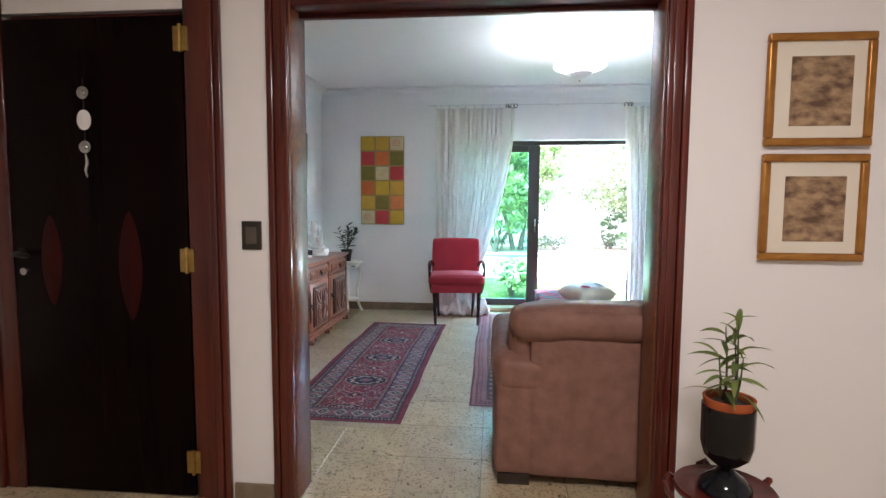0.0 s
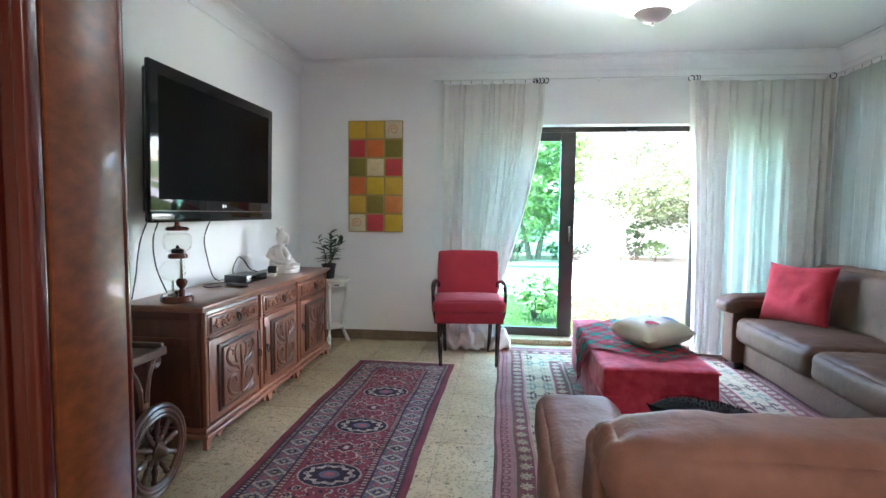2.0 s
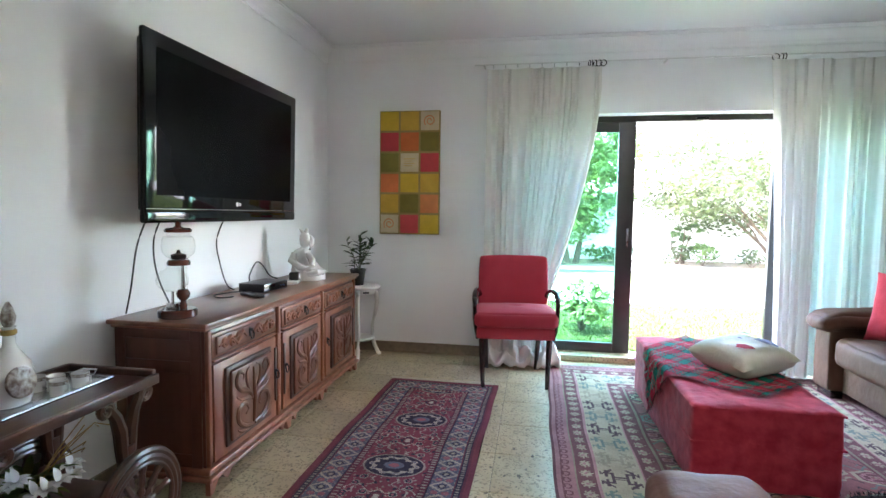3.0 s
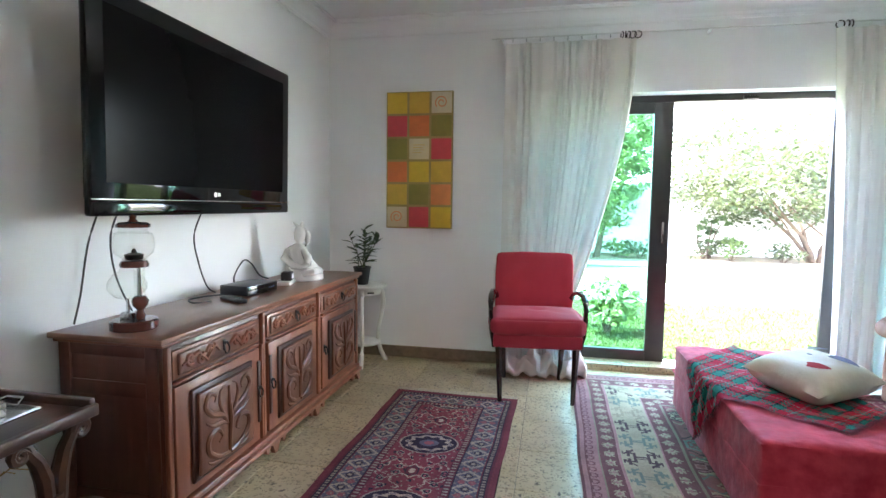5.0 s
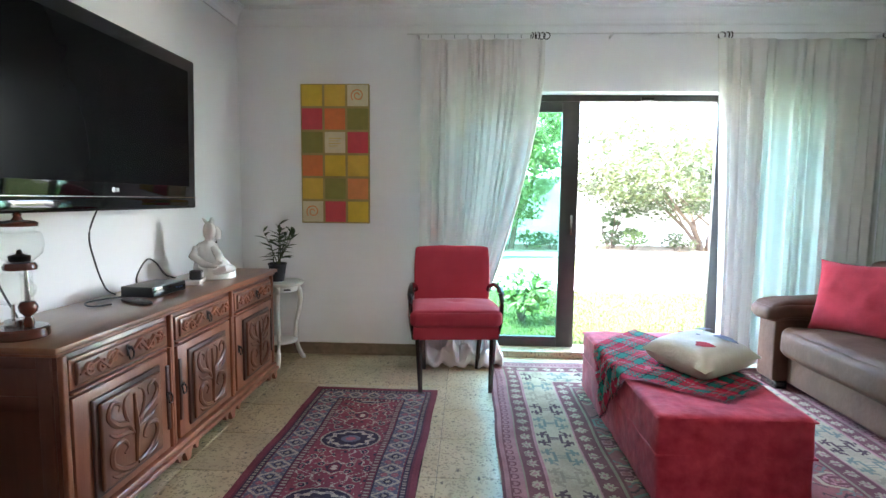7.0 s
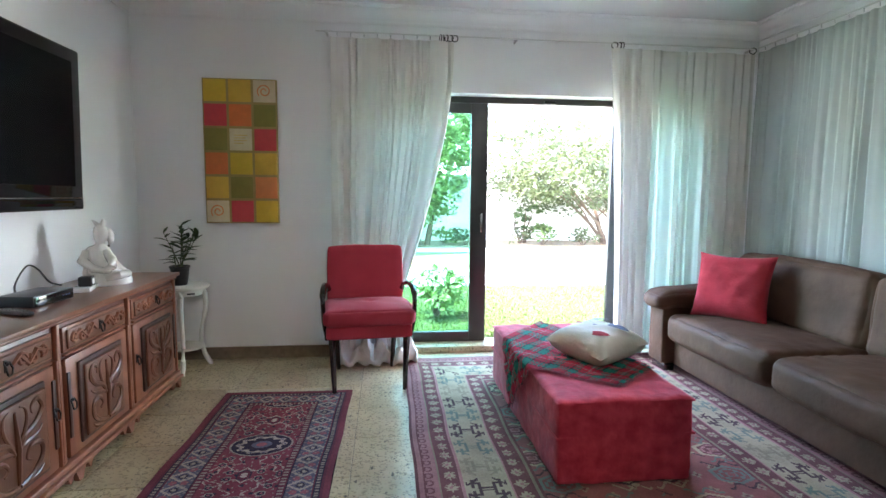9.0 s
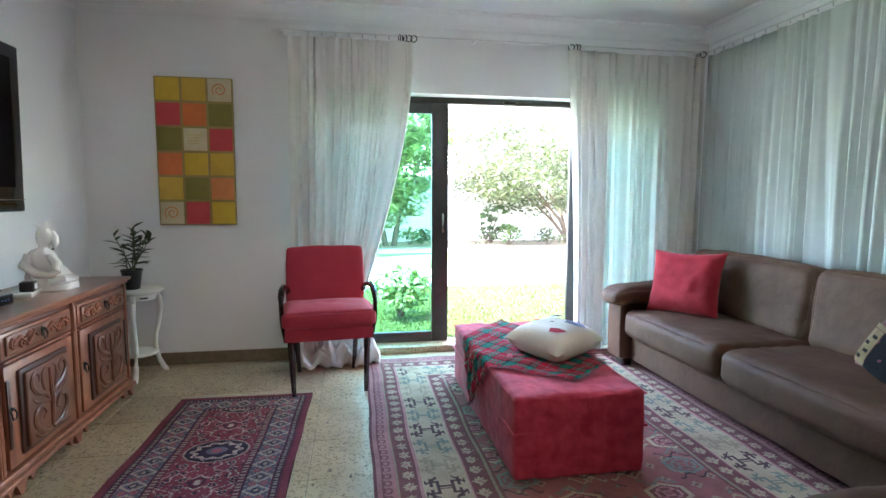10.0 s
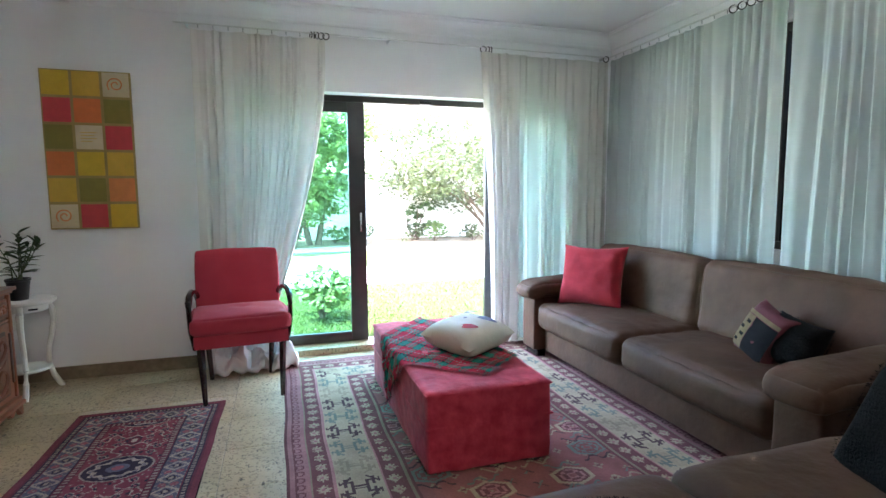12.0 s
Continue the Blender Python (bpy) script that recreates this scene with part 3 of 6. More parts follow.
# ---- living room: curtains ----
def curtain(name, label, x0, x1, z_top, z_hem, folds, depth, m, lower=None, seed=0.0, nx=260, nz=60, cloth=None):
    """Gathered cloth along local x, hanging in local z; lower(u, v) gives the sideways shift in x and y."""
    bm = bmesh.new()
    grid = []
    for j in range(nz + 1):
        v = j / nz
        row = []
        for i in range(nx + 1):
            u = i / nx
            ph = folds * math.tau * (u + 0.030 * math.sin(9 * u + seed) + 0.020 * math.sin(23 * u + seed * 2) + 0.020 * noise.noise(Vector((u * 5, v * 1.1, seed))))
            amp = 1.35 * depth * (0.35 + 0.65 * min(1, v * 3)) * max(0.25, 0.62 + 0.55 * noise.noise(Vector((u * 13 + seed, v * 0.9, 0))))
            dx, dy = lower(u, v) if lower else (0, 0)
            sp = math.sin(ph)
            y = amp * (1 - 2 * abs(math.sin(ph / 2)) ** 1.1 + 0.15 * sp + 0.18 * math.sin(2.3 * ph + 1 + 1.5 * v) + 0.20 * math.sin(0.37 * ph + seed))
            z = z_top + (z_hem - z_top) * v
            z += (1 - v) ** 6 * 0.004 * math.sin(ph * 0.5)
            row.append(bm.verts.new((x0 + (x1 - x0) * u + dx + 0.012 * math.cos(ph) * v, y + dy, z)))
        grid.append(row)
    for j in range(nz):
        for i in range(nx):
            bm.faces.new((grid[j][i], grid[j][i + 1], grid[j + 1][i + 1], grid[j + 1][i]))
    t = thing(name, label, "curtain")
    t.matrix_basis = m
    part("cloth", bm, cloth or CURTAIN, t)
    return t


ROD_Z, ROD_Y = 2.52, 6.89


def left_fall(u, v):
    # drawn aside: the free edge swings back to the wall side lower down
    pull = max(0.0, min(1.0, (v - 0.08) / 0.75))
    return (-0.42 * u ** 1.6 * pull ** 1.5 + 0.10 * u * max(0, v - 0.85) * 4, -0.10 * max(0, v - 0.88) * 6 * math.sin(u * 14))


curtain("curtain", "cream curtain drawn aside and bunched on the floor behind the chair", 1.47, 2.40, ROD_Z - 0.04, 0.02, 14, 0.034, pose(0, ROD_Y, 0), left_fall, 1.0, cloth=CURTAIN_THICK)


puddle = soft_box(1.50, 2.12, 6.70, 6.93, 0.002, 0.13, 0.05, 0.01, 0.0, 34, 2.0)
for v in puddle.verts:
    c = v.co
    k = 0.5 + noise.noise(Vector((c.x * 9, c.y * 5, 1.0)))
    c.z = max(0.002, c.z * (0.45 + 0.9 * k) + 0.02 * math.sin(c.x * 60 + c.y * 20))
    c.y += 0.03 * math.sin(c.x * 31) + 0.02 * noise.noise(c * 14)
heap = thing("curtain_hem", "bunched cream curtain end lying on the floor", "curtain")
part("cloth", puddle, CURTAIN_THICK, heap)


def right_fall(u, v):
    return (0.05 * (1 - u) * math.sin(v * 2.4) + 0.07 * (1 - u) ** 2 * v, -0.09 * max(0, v - 0.9) * 6 * math.sin(u * 18) * (u < 0.35))


curtain("curtain", "cream curtain bunched at the edge of the open garden door", 3.665, 4.03, ROD_Z - 0.04, 0.012, 4, 0.036, pose(0, ROD_Y - 0.012, 0), right_fall, 2.0, 120, cloth=CURTAIN_THICK)
curtain("curtain", "cream curtain over the fixed pane, glowing teal with daylight", 4.02, 4.90, ROD_Z - 0.04, 0.03, 9, 0.024, pose(0, ROD_Y + 0.012, 0), None, 2.6, 220)
curtain("curtain", "long cream curtain hanging behind the leather sofa", 0.0, 1.745, ROD_Z - 0.04, 0.03, 23, 0.018, pose(4.90, 6.87, 0, 0, 0, -90), None, 3.0, 380, cloth=CURTAIN_SHADED)
curtain("curtain", "sheer cream curtain over the dark window", 0.0, 1.8, ROD_Z - 0.07, 0.03, 18, 0.016, pose(4.90, 5.10, 0, 0, 0, -90), None, 4.0, 260, cloth=CURTAIN_SHADED)

rail = thing("curtain_rod", "thin pale metal curtain rod with dark rings", "curtain rod", (0, ROD_Y, ROD_Z))
part("rod", tube([(1.36, 0, 0), (4.90, 0, 0)], 0.0055, 8), RODPAINT, rail)
for x in (1.44, 2.9, 4.88):
    part("bracket", box(x - 0.006, x + 0.006, 0, 0.11, -0.008, 0.012, 0.002), RODPAINT, rail)


def ring_bm(r=0.024, w=0.004, n=14):
    return tube([(0, r * math.cos(k * math.tau / n), r * math.sin(k * math.tau / n)) for k in range(n)], w, 6, closed=True, up=(1, 0, 0))


ring_mesh = link_bm("tmp_ring", ring_bm(), IRON)
for x, tilt in ((2.30, 15), (2.325, -10), (2.345, 25), (2.375, 60), (2.41, 70), (3.69, 70), (3.73, 15), (3.755, 5), (4.87, 60)):
    r = new("ring", ring_mesh.data)
    r.parent = rail
    r.matrix_basis = pose(x, 0, -0.016, 0, 0, tilt)
rail2 = thing("curtain_rod", "thin metal curtain rod with dark rings along the window wall", "curtain rod", (4.90, 6.89, ROD_Z))
part("rod", tube([(0, 0, 0), (0, -3.8, 0)], 0.006, 8), RODPAINT, rail2)
for y in (-1.36, -1.43, -1.50, -1.57, -1.66, -1.74):
    r = new("ring", ring_mesh.data)
    r.parent = rail2
    r.matrix_basis = pose(0, y, -0.016, 0, 0, 35)
for k in range(14):
    h = part("hook", tube([(0, -0.1 - k * 0.11, 0.004), (0.004, -0.1 - k * 0.11, -0.03)], 0.003, 5), STEEL, rail2)
for k in range(8):
    h = part("hook", tube([(1.52 + k * 0.1, 0, 0.004), (1.52 + k * 0.1, 0.004, -0.03)], 0.003, 5), STEEL, rail)
bpy.data.objects.remove(ring_mesh)

# ---- painting of coloured squares ----
art = thing("painting", "tall canvas of eighteen red, orange, yellow and olive squares", "painting", (0.51, 6.998, 1.08))
AW, AH = 0.545, 1.09
part("canvas", box(0, AW, -0.03, 0, 0, AH, 0.004), material("ochre_canvas", (0.42, 0.30, 0.10), 0.8, 0, (0.34, 0.24, 0.08), 14, 0.5, 0.2, 120), art, "ochre canvas between the squares")
PAINT = {k: material("paint_" + nm, c, 0.7, 0, tuple(x * 0.82 for x in c), 16, 0.6, 0.25, 90) for k, nm, c in (
    ("y", "yellow", (0.72, 0.46, 0.04)), ("g", "gold", (0.70, 0.42, 0.055)), ("r", "red", (0.70, 0.065, 0.075)), ("o", "orange", (0.78, 0.19, 0.05)),
    ("v", "olive", (0.26, 0.22, 0.045)), ("w", "cream", (0.74, 0.62, 0.40)), ("l", "pale_orange", (0.78, 0.26, 0.08)))}
for r_, row in enumerate(("ygw", "rov", "vwr", "oyg", "gvl", "wry")):
    for c_, k in enumerate(row):
        x, z = 0.010 + c_ * AW / 3, AH - (r_ + 1) * AH / 6 + 0.010
        sq = part("square", box(x, x + AW / 3 - 0.018, -0.036, -0.029, z, z + AH / 6 - 0.018, 0.002), PAINT[k], art)
        if k == "w":
            cx, cz = x + AW / 6 - 0.009, z + AH / 12 - 0.009
            if r_ == 2:
                for q in range(4):
                    part("line", box(cx - 0.05, cx + (0.05, 0.03, 0.045, 0.02)[q], -0.0375, -0.036, cz + 0.03 - q * 0.02, cz + 0.034 - q * 0.02, 0), PAINT["g"], sq)
            else:
                pts = [(cx + (0.012 + 0.004 * a) * math.cos(a), -0.037, cz + (0.012 + 0.004 * a) * math.sin(a)) for a in [q * 0.35 for q in range(30)]]
                part("spiral", tube(pts, 0.0042, 6, up=(0, 1, 0)), PAINT["l"], sq, "raised spiral")

# ---- red chair ----
chair = thing("armchair", "red upholstered chair with dark bent wooden arms", "chair", (1.750, 6.41, 0), 5.5)
for sx in (-1, 1):
    part("leg", tube([(sx * 0.232, -0.235, 0.0), (sx * 0.245, -0.235, 0.40)], [0.014, 0.024], 4, up=(0, 1, 0)), BLACKWOOD, chair)
    part("leg", tube([(sx * 0.20, 0.27, 0.0), (sx * 0.22, 0.20, 0.40)], [0.014, 0.022], 4, up=(0, 1, 0)), BLACKWOOD, chair)
    pts = [(sx * 0.275, -0.20, 0.36), (sx * 0.295, -0.225, 0.48), (sx * 0.30, -0.225, 0.60), (sx * 0.30, -0.205, 0.655), (sx * 0.298, -0.15, 0.685), (sx * 0.29, 0.0, 0.69), (sx * 0.275, 0.14, 0.66), (sx * 0.262, 0.215, 0.60), (sx * 0.262, 0.235, 0.50)]
    part("armrest", tube(pts, 0.021, 8, flat=0.75), BLACKWOOD, chair, "bent dark wood armrest")
part("seat_frame", soft_box(-0.285, 0.285, -0.26, 0.26, 0.36, 0.455, 0.02, 0.0, 0.001, 8), REDVELVET, chair)
seat_bm = soft_box(-0.292, 0.292, -0.275, 0.20, 0.45, 0.555, 0.03, 0.026, 0.003, 30, 2.0)
for v in seat_bm.verts:
    if v.co.z > 0.5:
        v.co.z -= 0.022 * math.exp(-((v.co.x - 0.01) ** 2 + (v.co.y + 0.02) ** 2) / 0.0018) - 0.004 * math.cos(v.co.x * 24) * math.exp(-((v.co.y + 0.05) / 0.12) ** 2)
part("seat", seat_bm, REDVELVET, chair, "soft seat pad with a tufted middle")
part("piping", tube([(-0.285, -0.268, 0.522), (0, -0.275, 0.527), (0.285, -0.268, 0.522)], 0.005, 6), REDVELVET, chair)
bk = soft_box(-0.268, 0.268, -0.04, 0.04, 0.0, 0.43, 0.018, 0.010, 0.003, 14, 4.0)
part("backrest", moved(bk, pose(0, 0.20, 0.505, -9)), REDVELVET, chair)

# ---- white plant stand with pot ----
stand = thing("plant_stand", "small white painted round table with curved legs", "side table", (0.40, 6.76, 0), 20)
stand.scale = (1, 1, 1.045)
part("tabletop", lathe([(0.02, 0.585), (0.165, 0.585), (0.175, 0.595), (0.175, 0.607), (0.165, 0.612), (0.02, 0.612)], 32), WHITEWOOD, stand)
part("apron", lathe([(0.125, 0.54), (0.13, 0.585)], 24), WHITEWOOD, stand)
for k in range(3):
    a = math.tau * k / 3 + 0.35
    pts = [(r * math.cos(a), r * math.sin(a), z) for r, z in ((0.12, 0.585), (0.15, 0.53), (0.158, 0.46), (0.14, 0.36), (0.115, 0.27), (0.112, 0.18), (0.135, 0.09), (0.165, 0.03), (0.185, 0.0))]
    part("leg", tube(pts, [0.02, 0.021, 0.019, 0.016, 0.015, 0.016, 0.017, 0.018, 0.016], 8), WHITEWOOD, stand)
part("shelf", lathe([(0.02, 0.155), (0.12, 0.155), (0.127, 0.165), (0.12, 0.175), (0.02, 0.175)], 28), WHITEWOOD, stand)
part("drawer_pull", box(0.02, 0.07, -0.136, -0.126, 0.555, 0.565, 0.002), IRON, stand)

LEAF_DARK = leaf_mat("pot_plant_leaf", (0.045, 0.085, 0.022), (0.014, 0.032, 0.012), 0.15)
LEAF_PALE = leaf_mat("lily_leaf", (0.22, 0.27, 0.06), (0.07, 0.11, 0.03), 0.25)
STEM = material("plant_stem", (0.06, 0.08, 0.03), 0.6, 0, None, 40)


def blade(bm, base, direction, length, width, droop, segs=6, roll=0.0):
    """One lance-shaped leaf that bends under its weight, folded along its rib."""
    d = Vector(direction).normalized()
    side = d.cross(Vector((0, 0, 1)))
    side = (side if side.length > 0.05 else Vector((1, 0, 0))).normalized()
    side.rotate(Matrix.Rotation(roll, 3, d))
    p, rows = Vector(base), []
    for i in range(segs + 1):
        s = i / segs
        w = width * (math.sin(math.pi * min(1, 0.08 + s * 0.92)) ** 0.8) * (1 - 0.3 * s)
        up = side.cross(d).normalized()
        rows.append((bm.verts.new(p - side * w / 2 + up * w * 0.18), bm.verts.new(p), bm.verts.new(p + side * w / 2 + up * w * 0.18)))
        d = (d + Vector((0, 0, -droop / segs))).normalized()
        p = p + d * (length / segs)
    for a, b in zip(rows, rows[1:]):
        bm.faces.new((a[0], a[1], b[1], b[0]))
        bm.faces.new((a[1], a[2], b[2], b[1]))


def pot_plant(name, label, at, pot_prof, pot_mat, pot_label, soil_z, soil_r, stems, leaf_material, seed, spread, length, width, droop, height, inner=None):
    rng = random.Random(seed)
    t = thing(name, label, "potted plant", at)
    pot = part("pot", lathe(pot_prof, 28), pot_mat, t, pot_label)
    if inner:
        inner(pot)
    part("soil", lathe([(0.004, soil_z - 0.01), (soil_r, soil_z - 0.008), (soil_r * 0.6, soil_z + 0.004), (0.004, soil_z + 0.006)], 18), SOIL, t)
    lv = bmesh.new()
    for k in range(stems):
        a, lean = rng.uniform(0, math.tau), rng.uniform(0.0, 1.0) * spread * (k > 0)
        h = height * rng.uniform(0.55, 1.0) if k else height
        b = Vector((rng.uniform(-1, 1) * soil_r * 0.4, rng.uniform(-1, 1) * soil_r * 0.4, soil_z - 0.004))
        tip = b + Vector((math.cos(a) * lean * h, math.sin(a) * lean * h, h))
        part("stem", tube([b, (b + tip) / 2 + Vector((0.004, 0, 0)), tip], [0.0045, 0.0035, 0.002], 6), STEM, t)
        n = max(4, int(h / 0.030))
        for i in range(n):
            s = 0.22 + 0.78 * i / (n - 1)
            q = b.lerp(tip, s)
            ang = a + i * 2.4 + rng.uniform(-0.4, 0.4)
            rise = 0.25 + 0.9 * s * s
            blade(lv, q, (math.cos(ang), math.sin(ang), rise * rng.uniform(0.6, 1.2)), length * rng.uniform(0.65, 1.05) * (1.1 - 0.35 * s), width * rng.uniform(0.7, 1.1), droop * rng.uniform(0.6, 1.3), roll=rng.uniform(-0.4, 0.4))
    part("foliage", lv, leaf_material, t)
    return t


pot_plant("potted_plant", "dark green leafy plant in a small black pot on the stand", (0.385, 6.74, 0.6395),
          [(0.045, 0.0), (0.048, 0.002), (0.066, 0.125), (0.071, 0.128), (0.071, 0.14), (0.064, 0.14), (0.060, 0.115)], BLACKPLASTIC, "black plastic pot", 0.125, 0.058, 8, LEAF_DARK, 5, 0.55, 0.125, 0.036, 0.4, 0.31)

# ---- carved sideboard ----
CX, CY0, CY1, CZ = 0.475, 4.445, 6.38, 0.78
side = thing("sideboard", "long carved wooden sideboard with three doors and three drawers", "sideboard", (0.0, CY0, 0))
CL = CY1 - CY0
part("tabletop", box(0.015, CX + 0.03, -0.05, CL + 0.035, CZ - 0.022, CZ, 0.005, 3), CABTOP, side, "smooth brown top")
tm = box(0.02, CX + 0.016, -0.03, CL + 0.015, CZ - 0.038, CZ - 0.022, 0.005, 3)
part("top_moulding", tm, CABWOOD, side)
part("body", box(0.02, CX - 0.012, 0, CL, 0.10, CZ - 0.038, 0.003), CABSIDE_SHADED, side, "side panel coloured darker for shade")
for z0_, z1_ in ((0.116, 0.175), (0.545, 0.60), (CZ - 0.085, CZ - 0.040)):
    part("side_rail", box(0.075, CX - 0.075, -0.010, 0, z0_, z1_, 0.004), CABSIDE_SHADED, side)
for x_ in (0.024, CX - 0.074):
    part("side_stile", box(x_, x_ + 0.05, -0.012, 0, 0.116, CZ - 0.040, 0.004), CABSIDE_SHADED, side)
part("plinth", box(0.018, CX + 0.020, -0.02, CL + 0.012, 0.085, 0.115, 0.008, 3), CABWOOD, side)
part("plinth", box(0.018, CX + 0.034, -0.034, CL + 0.026, 0.06, 0.085, 0.008, 3), CABWOOD, side)


def bracket(y0, y1, at_front=True):
    """Scalloped bracket foot cut from a board."""
    bm = bmesh.new()
    n = 14
    prof = []
    for i in range(n + 1):
        s = i / n
        z = 0.0 if s < 0.16 else 0.052 - 0.020 * math.cos((s - 0.16) / 0.84 * math.tau * 1.5) - 0.012
        prof.append((y0 + (y1 - y0) * s, z))
    front = [[bm.verts.new((x, y, z)) for y, z in prof] for x in (CX - 0.004, CX + 0.02)]
    top = [[bm.verts.new((x, y, 0.06)) for y, z in prof] for x in (CX - 0.004, CX + 0.02)]
    for i in range(n):
        for k in (0, 1):
            bm.faces.new((front[k][i], front[k][i + 1], top[k][i + 1], top[k][i]))
        bm.faces.new((front[0][i], front[1][i], front[1][i + 1], front[0][i + 1]))
    bm.faces.new((front[0][0], top[0][0], top[1][0], front[1][0]))
    bmesh.ops.recalc_face_normals(bm, faces=bm.faces[:])
    return bm


for y0, y1 in ((-0.02, 0.17), (0.75, 0.64), (0.75, 0.86), (1.24, 1.13), (1.24, 1.35), (CL + 0.01, CL - 0.17)):
    part("foot", bracket(y0, y1), CABWOOD, side)
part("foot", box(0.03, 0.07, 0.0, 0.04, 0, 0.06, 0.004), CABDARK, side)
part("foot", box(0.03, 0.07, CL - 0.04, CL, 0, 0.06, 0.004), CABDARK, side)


def scroll(cy, cz, r, turns, flip, x, start=0.0):
    return [(x, cy + flip * (r * (1 - 0.75 * s)) * math.cos(start + s * turns * math.tau), cz + (r * (1 - 0.75 * s)) * math.sin(start + s * turns * math.tau)) for s in [k / 22 for k in range(23)]]


def ring_pull(y, z, x, parent):
    p = part("handle", box(x, x + 0.004, y - 0.008, y + 0.008, z - 0.022, z + 0.026, 0.002), IRON, parent, "black iron pull")
    part("loop", tube([(x + 0.006, y - 0.013, z + 0.016), (x + 0.016, y - 0.016, z - 0.006), (x + 0.017, y - 0.012, z - 0.028), (x + 0.016, y - 0.006, z - 0.032), (x + 0.016, y + 0.006, z - 0.032), (x + 0.017, y + 0.012, z - 0.028), (x + 0.016, y + 0.016, z - 0.006), (x + 0.006, y + 0.013, z + 0.016)], 0.0034, 6), IRON, p)
    part("knob", moved(lathe([(0.008, 0), (0.009, 0.006), (0.003, 0.011)], 10), pose(x + 0.004, y, z + 0.012, 0, 90)), IRON, p)


bays = ((0.035, 0.625), (0.70, 1.255), (1.33, CL - 0.035))
for k, (y0, y1) in enumerate(bays):
    w = y1 - y0
    # drawer with carved scrolls
    dr = part("drawer", box(CX - 0.012, CX + 0.004, y0, y1, 0.605, 0.715, 0.003), CABWOOD, side)
    # darker wood behind the scrolls puts the recess shade into the colour
    part("panel", box(CX + 0.004, CX + 0.016, y0 + 0.02, y1 - 0.02, 0.617, 0.703, 0.008, 3), CABMID, dr)
    mid = (y0 + y1) / 2
    for f in (-1, 1):
        for q, (off, rr, st) in enumerate(((0.09, 0.026, 0.0), (0.155, 0.022, 2.2), (0.215, 0.024, 4.0))):
            if off + rr < w / 2 - 0.02:
                part("scroll_carving", tube(scroll(mid + f * off, 0.66 + 0.006 * (-1) ** q, rr, 1.3, f, CX + 0.017, st), 0.0085, 6, up=(1, 0, 0)), CABWOOD, dr)
        part("scroll_carving", tube([(CX + 0.017, mid + f * 0.03, 0.655), (CX + 0.019, mid + f * 0.07, 0.685), (CX + 0.019, mid + f * 0.12, 0.64), (CX + 0.019, mid + f * 0.17, 0.682), (CX + 0.017, mid + f * (w / 2 - 0.035), 0.655)], [0.006, 0.012, 0.010, 0.010, 0.005], 6, up=(1, 0, 0)), CABWOOD, dr)
    ring_pull(mid, 0.665, CX + 0.016, dr)
    # bead under the drawer
    part("bead", box(CX - 0.012, CX + 0.010, y0 + 0.01, y1 - 0.01, 0.583, 0.596, 0.005, 3), CABWOOD, side)
    # door with raised carved panel
    dy0, dy1, dz0, dz1 = y0 + 0.005, y1 - 0.005, 0.125, 0.575
    door = part("door", box(CX - 0.012, CX + 0.006, dy0, dy1, dz0, dz1, 0.003), CABWOOD, side)
    py0, py1, pz0, pz1 = dy0 + 0.10, dy1 - 0.10, dz0 + 0.055, dz1 - 0.055
    # edge in near-black wood: the bevel's shade is painted in
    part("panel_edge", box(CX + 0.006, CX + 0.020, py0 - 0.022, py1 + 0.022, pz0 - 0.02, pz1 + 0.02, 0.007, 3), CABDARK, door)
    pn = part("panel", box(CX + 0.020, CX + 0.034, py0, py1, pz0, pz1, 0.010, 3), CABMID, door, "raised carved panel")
    cy, hw, hh = (py0 + py1) / 2, (py1 - py0) / 2, (pz1 - pz0) / 2
    zc = (pz0 + pz1) / 2
    xs = CX + 0.035
    part("leaf_carving", tube([(xs, cy, pz0 + 0.03), (xs + 0.003, cy + 0.006, zc), (xs, cy, pz1 - 0.03)], [0.008, 0.012, 0.006], 7, up=(1, 0, 0)), CABMID, pn)
    for f in (-1, 1):
        for ys, zs, thick in (((0.05, 0.42, 0.74, 0.72, 0.42, 0.26, 0.42), (0.06, 0.10, 0.24, 0.40, 0.44, 0.33, 0.27), 0.013),
                              ((0.06, 0.22, 0.58, 0.82, 0.70, 0.48, 0.52), (0.44, 0.58, 0.66, 0.80, 0.93, 0.88, 0.78), 0.013),
                              ((0.06, 0.24, 0.34, 0.30, 0.12), (0.52, 0.64, 0.78, 0.90, 0.95), 0.009),
                              ((0.08, 0.30, 0.62, 0.84), (0.46, 0.50, 0.53, 0.62), 0.009),
                              ((0.30, 0.60, 0.80), (0.05, 0.06, 0.13), 0.008)):
            pts, n_ = [], len(ys) - 1
            for i in range(n_):
                for q in (0, 1, 2, 3):
                    e = q / 4
                    ia, id_ = max(i - 1, 0), min(i + 2, n_)
                    cat = [0.5 * (2 * w_[i] + (w_[i + 1] - w_[ia]) * e + (2 * w_[ia] - 5 * w_[i] + 4 * w_[i + 1] - w_[id_]) * e * e + (3 * w_[i] - w_[ia] - 3 * w_[i + 1] + w_[id_]) * e ** 3) for w_ in (ys, zs)]
                    pts.append((xs, cy + f * hw * cat[0], pz0 + 2 * hh * cat[1]))
            rad = [thick * (0.35 + 0.75 * math.sin(math.pi * min(1, 0.12 + k2 / len(pts)))) for k2 in range(len(pts))]
            part("leaf_carving", tube(pts, rad, 7, up=(1, 0, 0), flat=0.75), CABMID, pn)
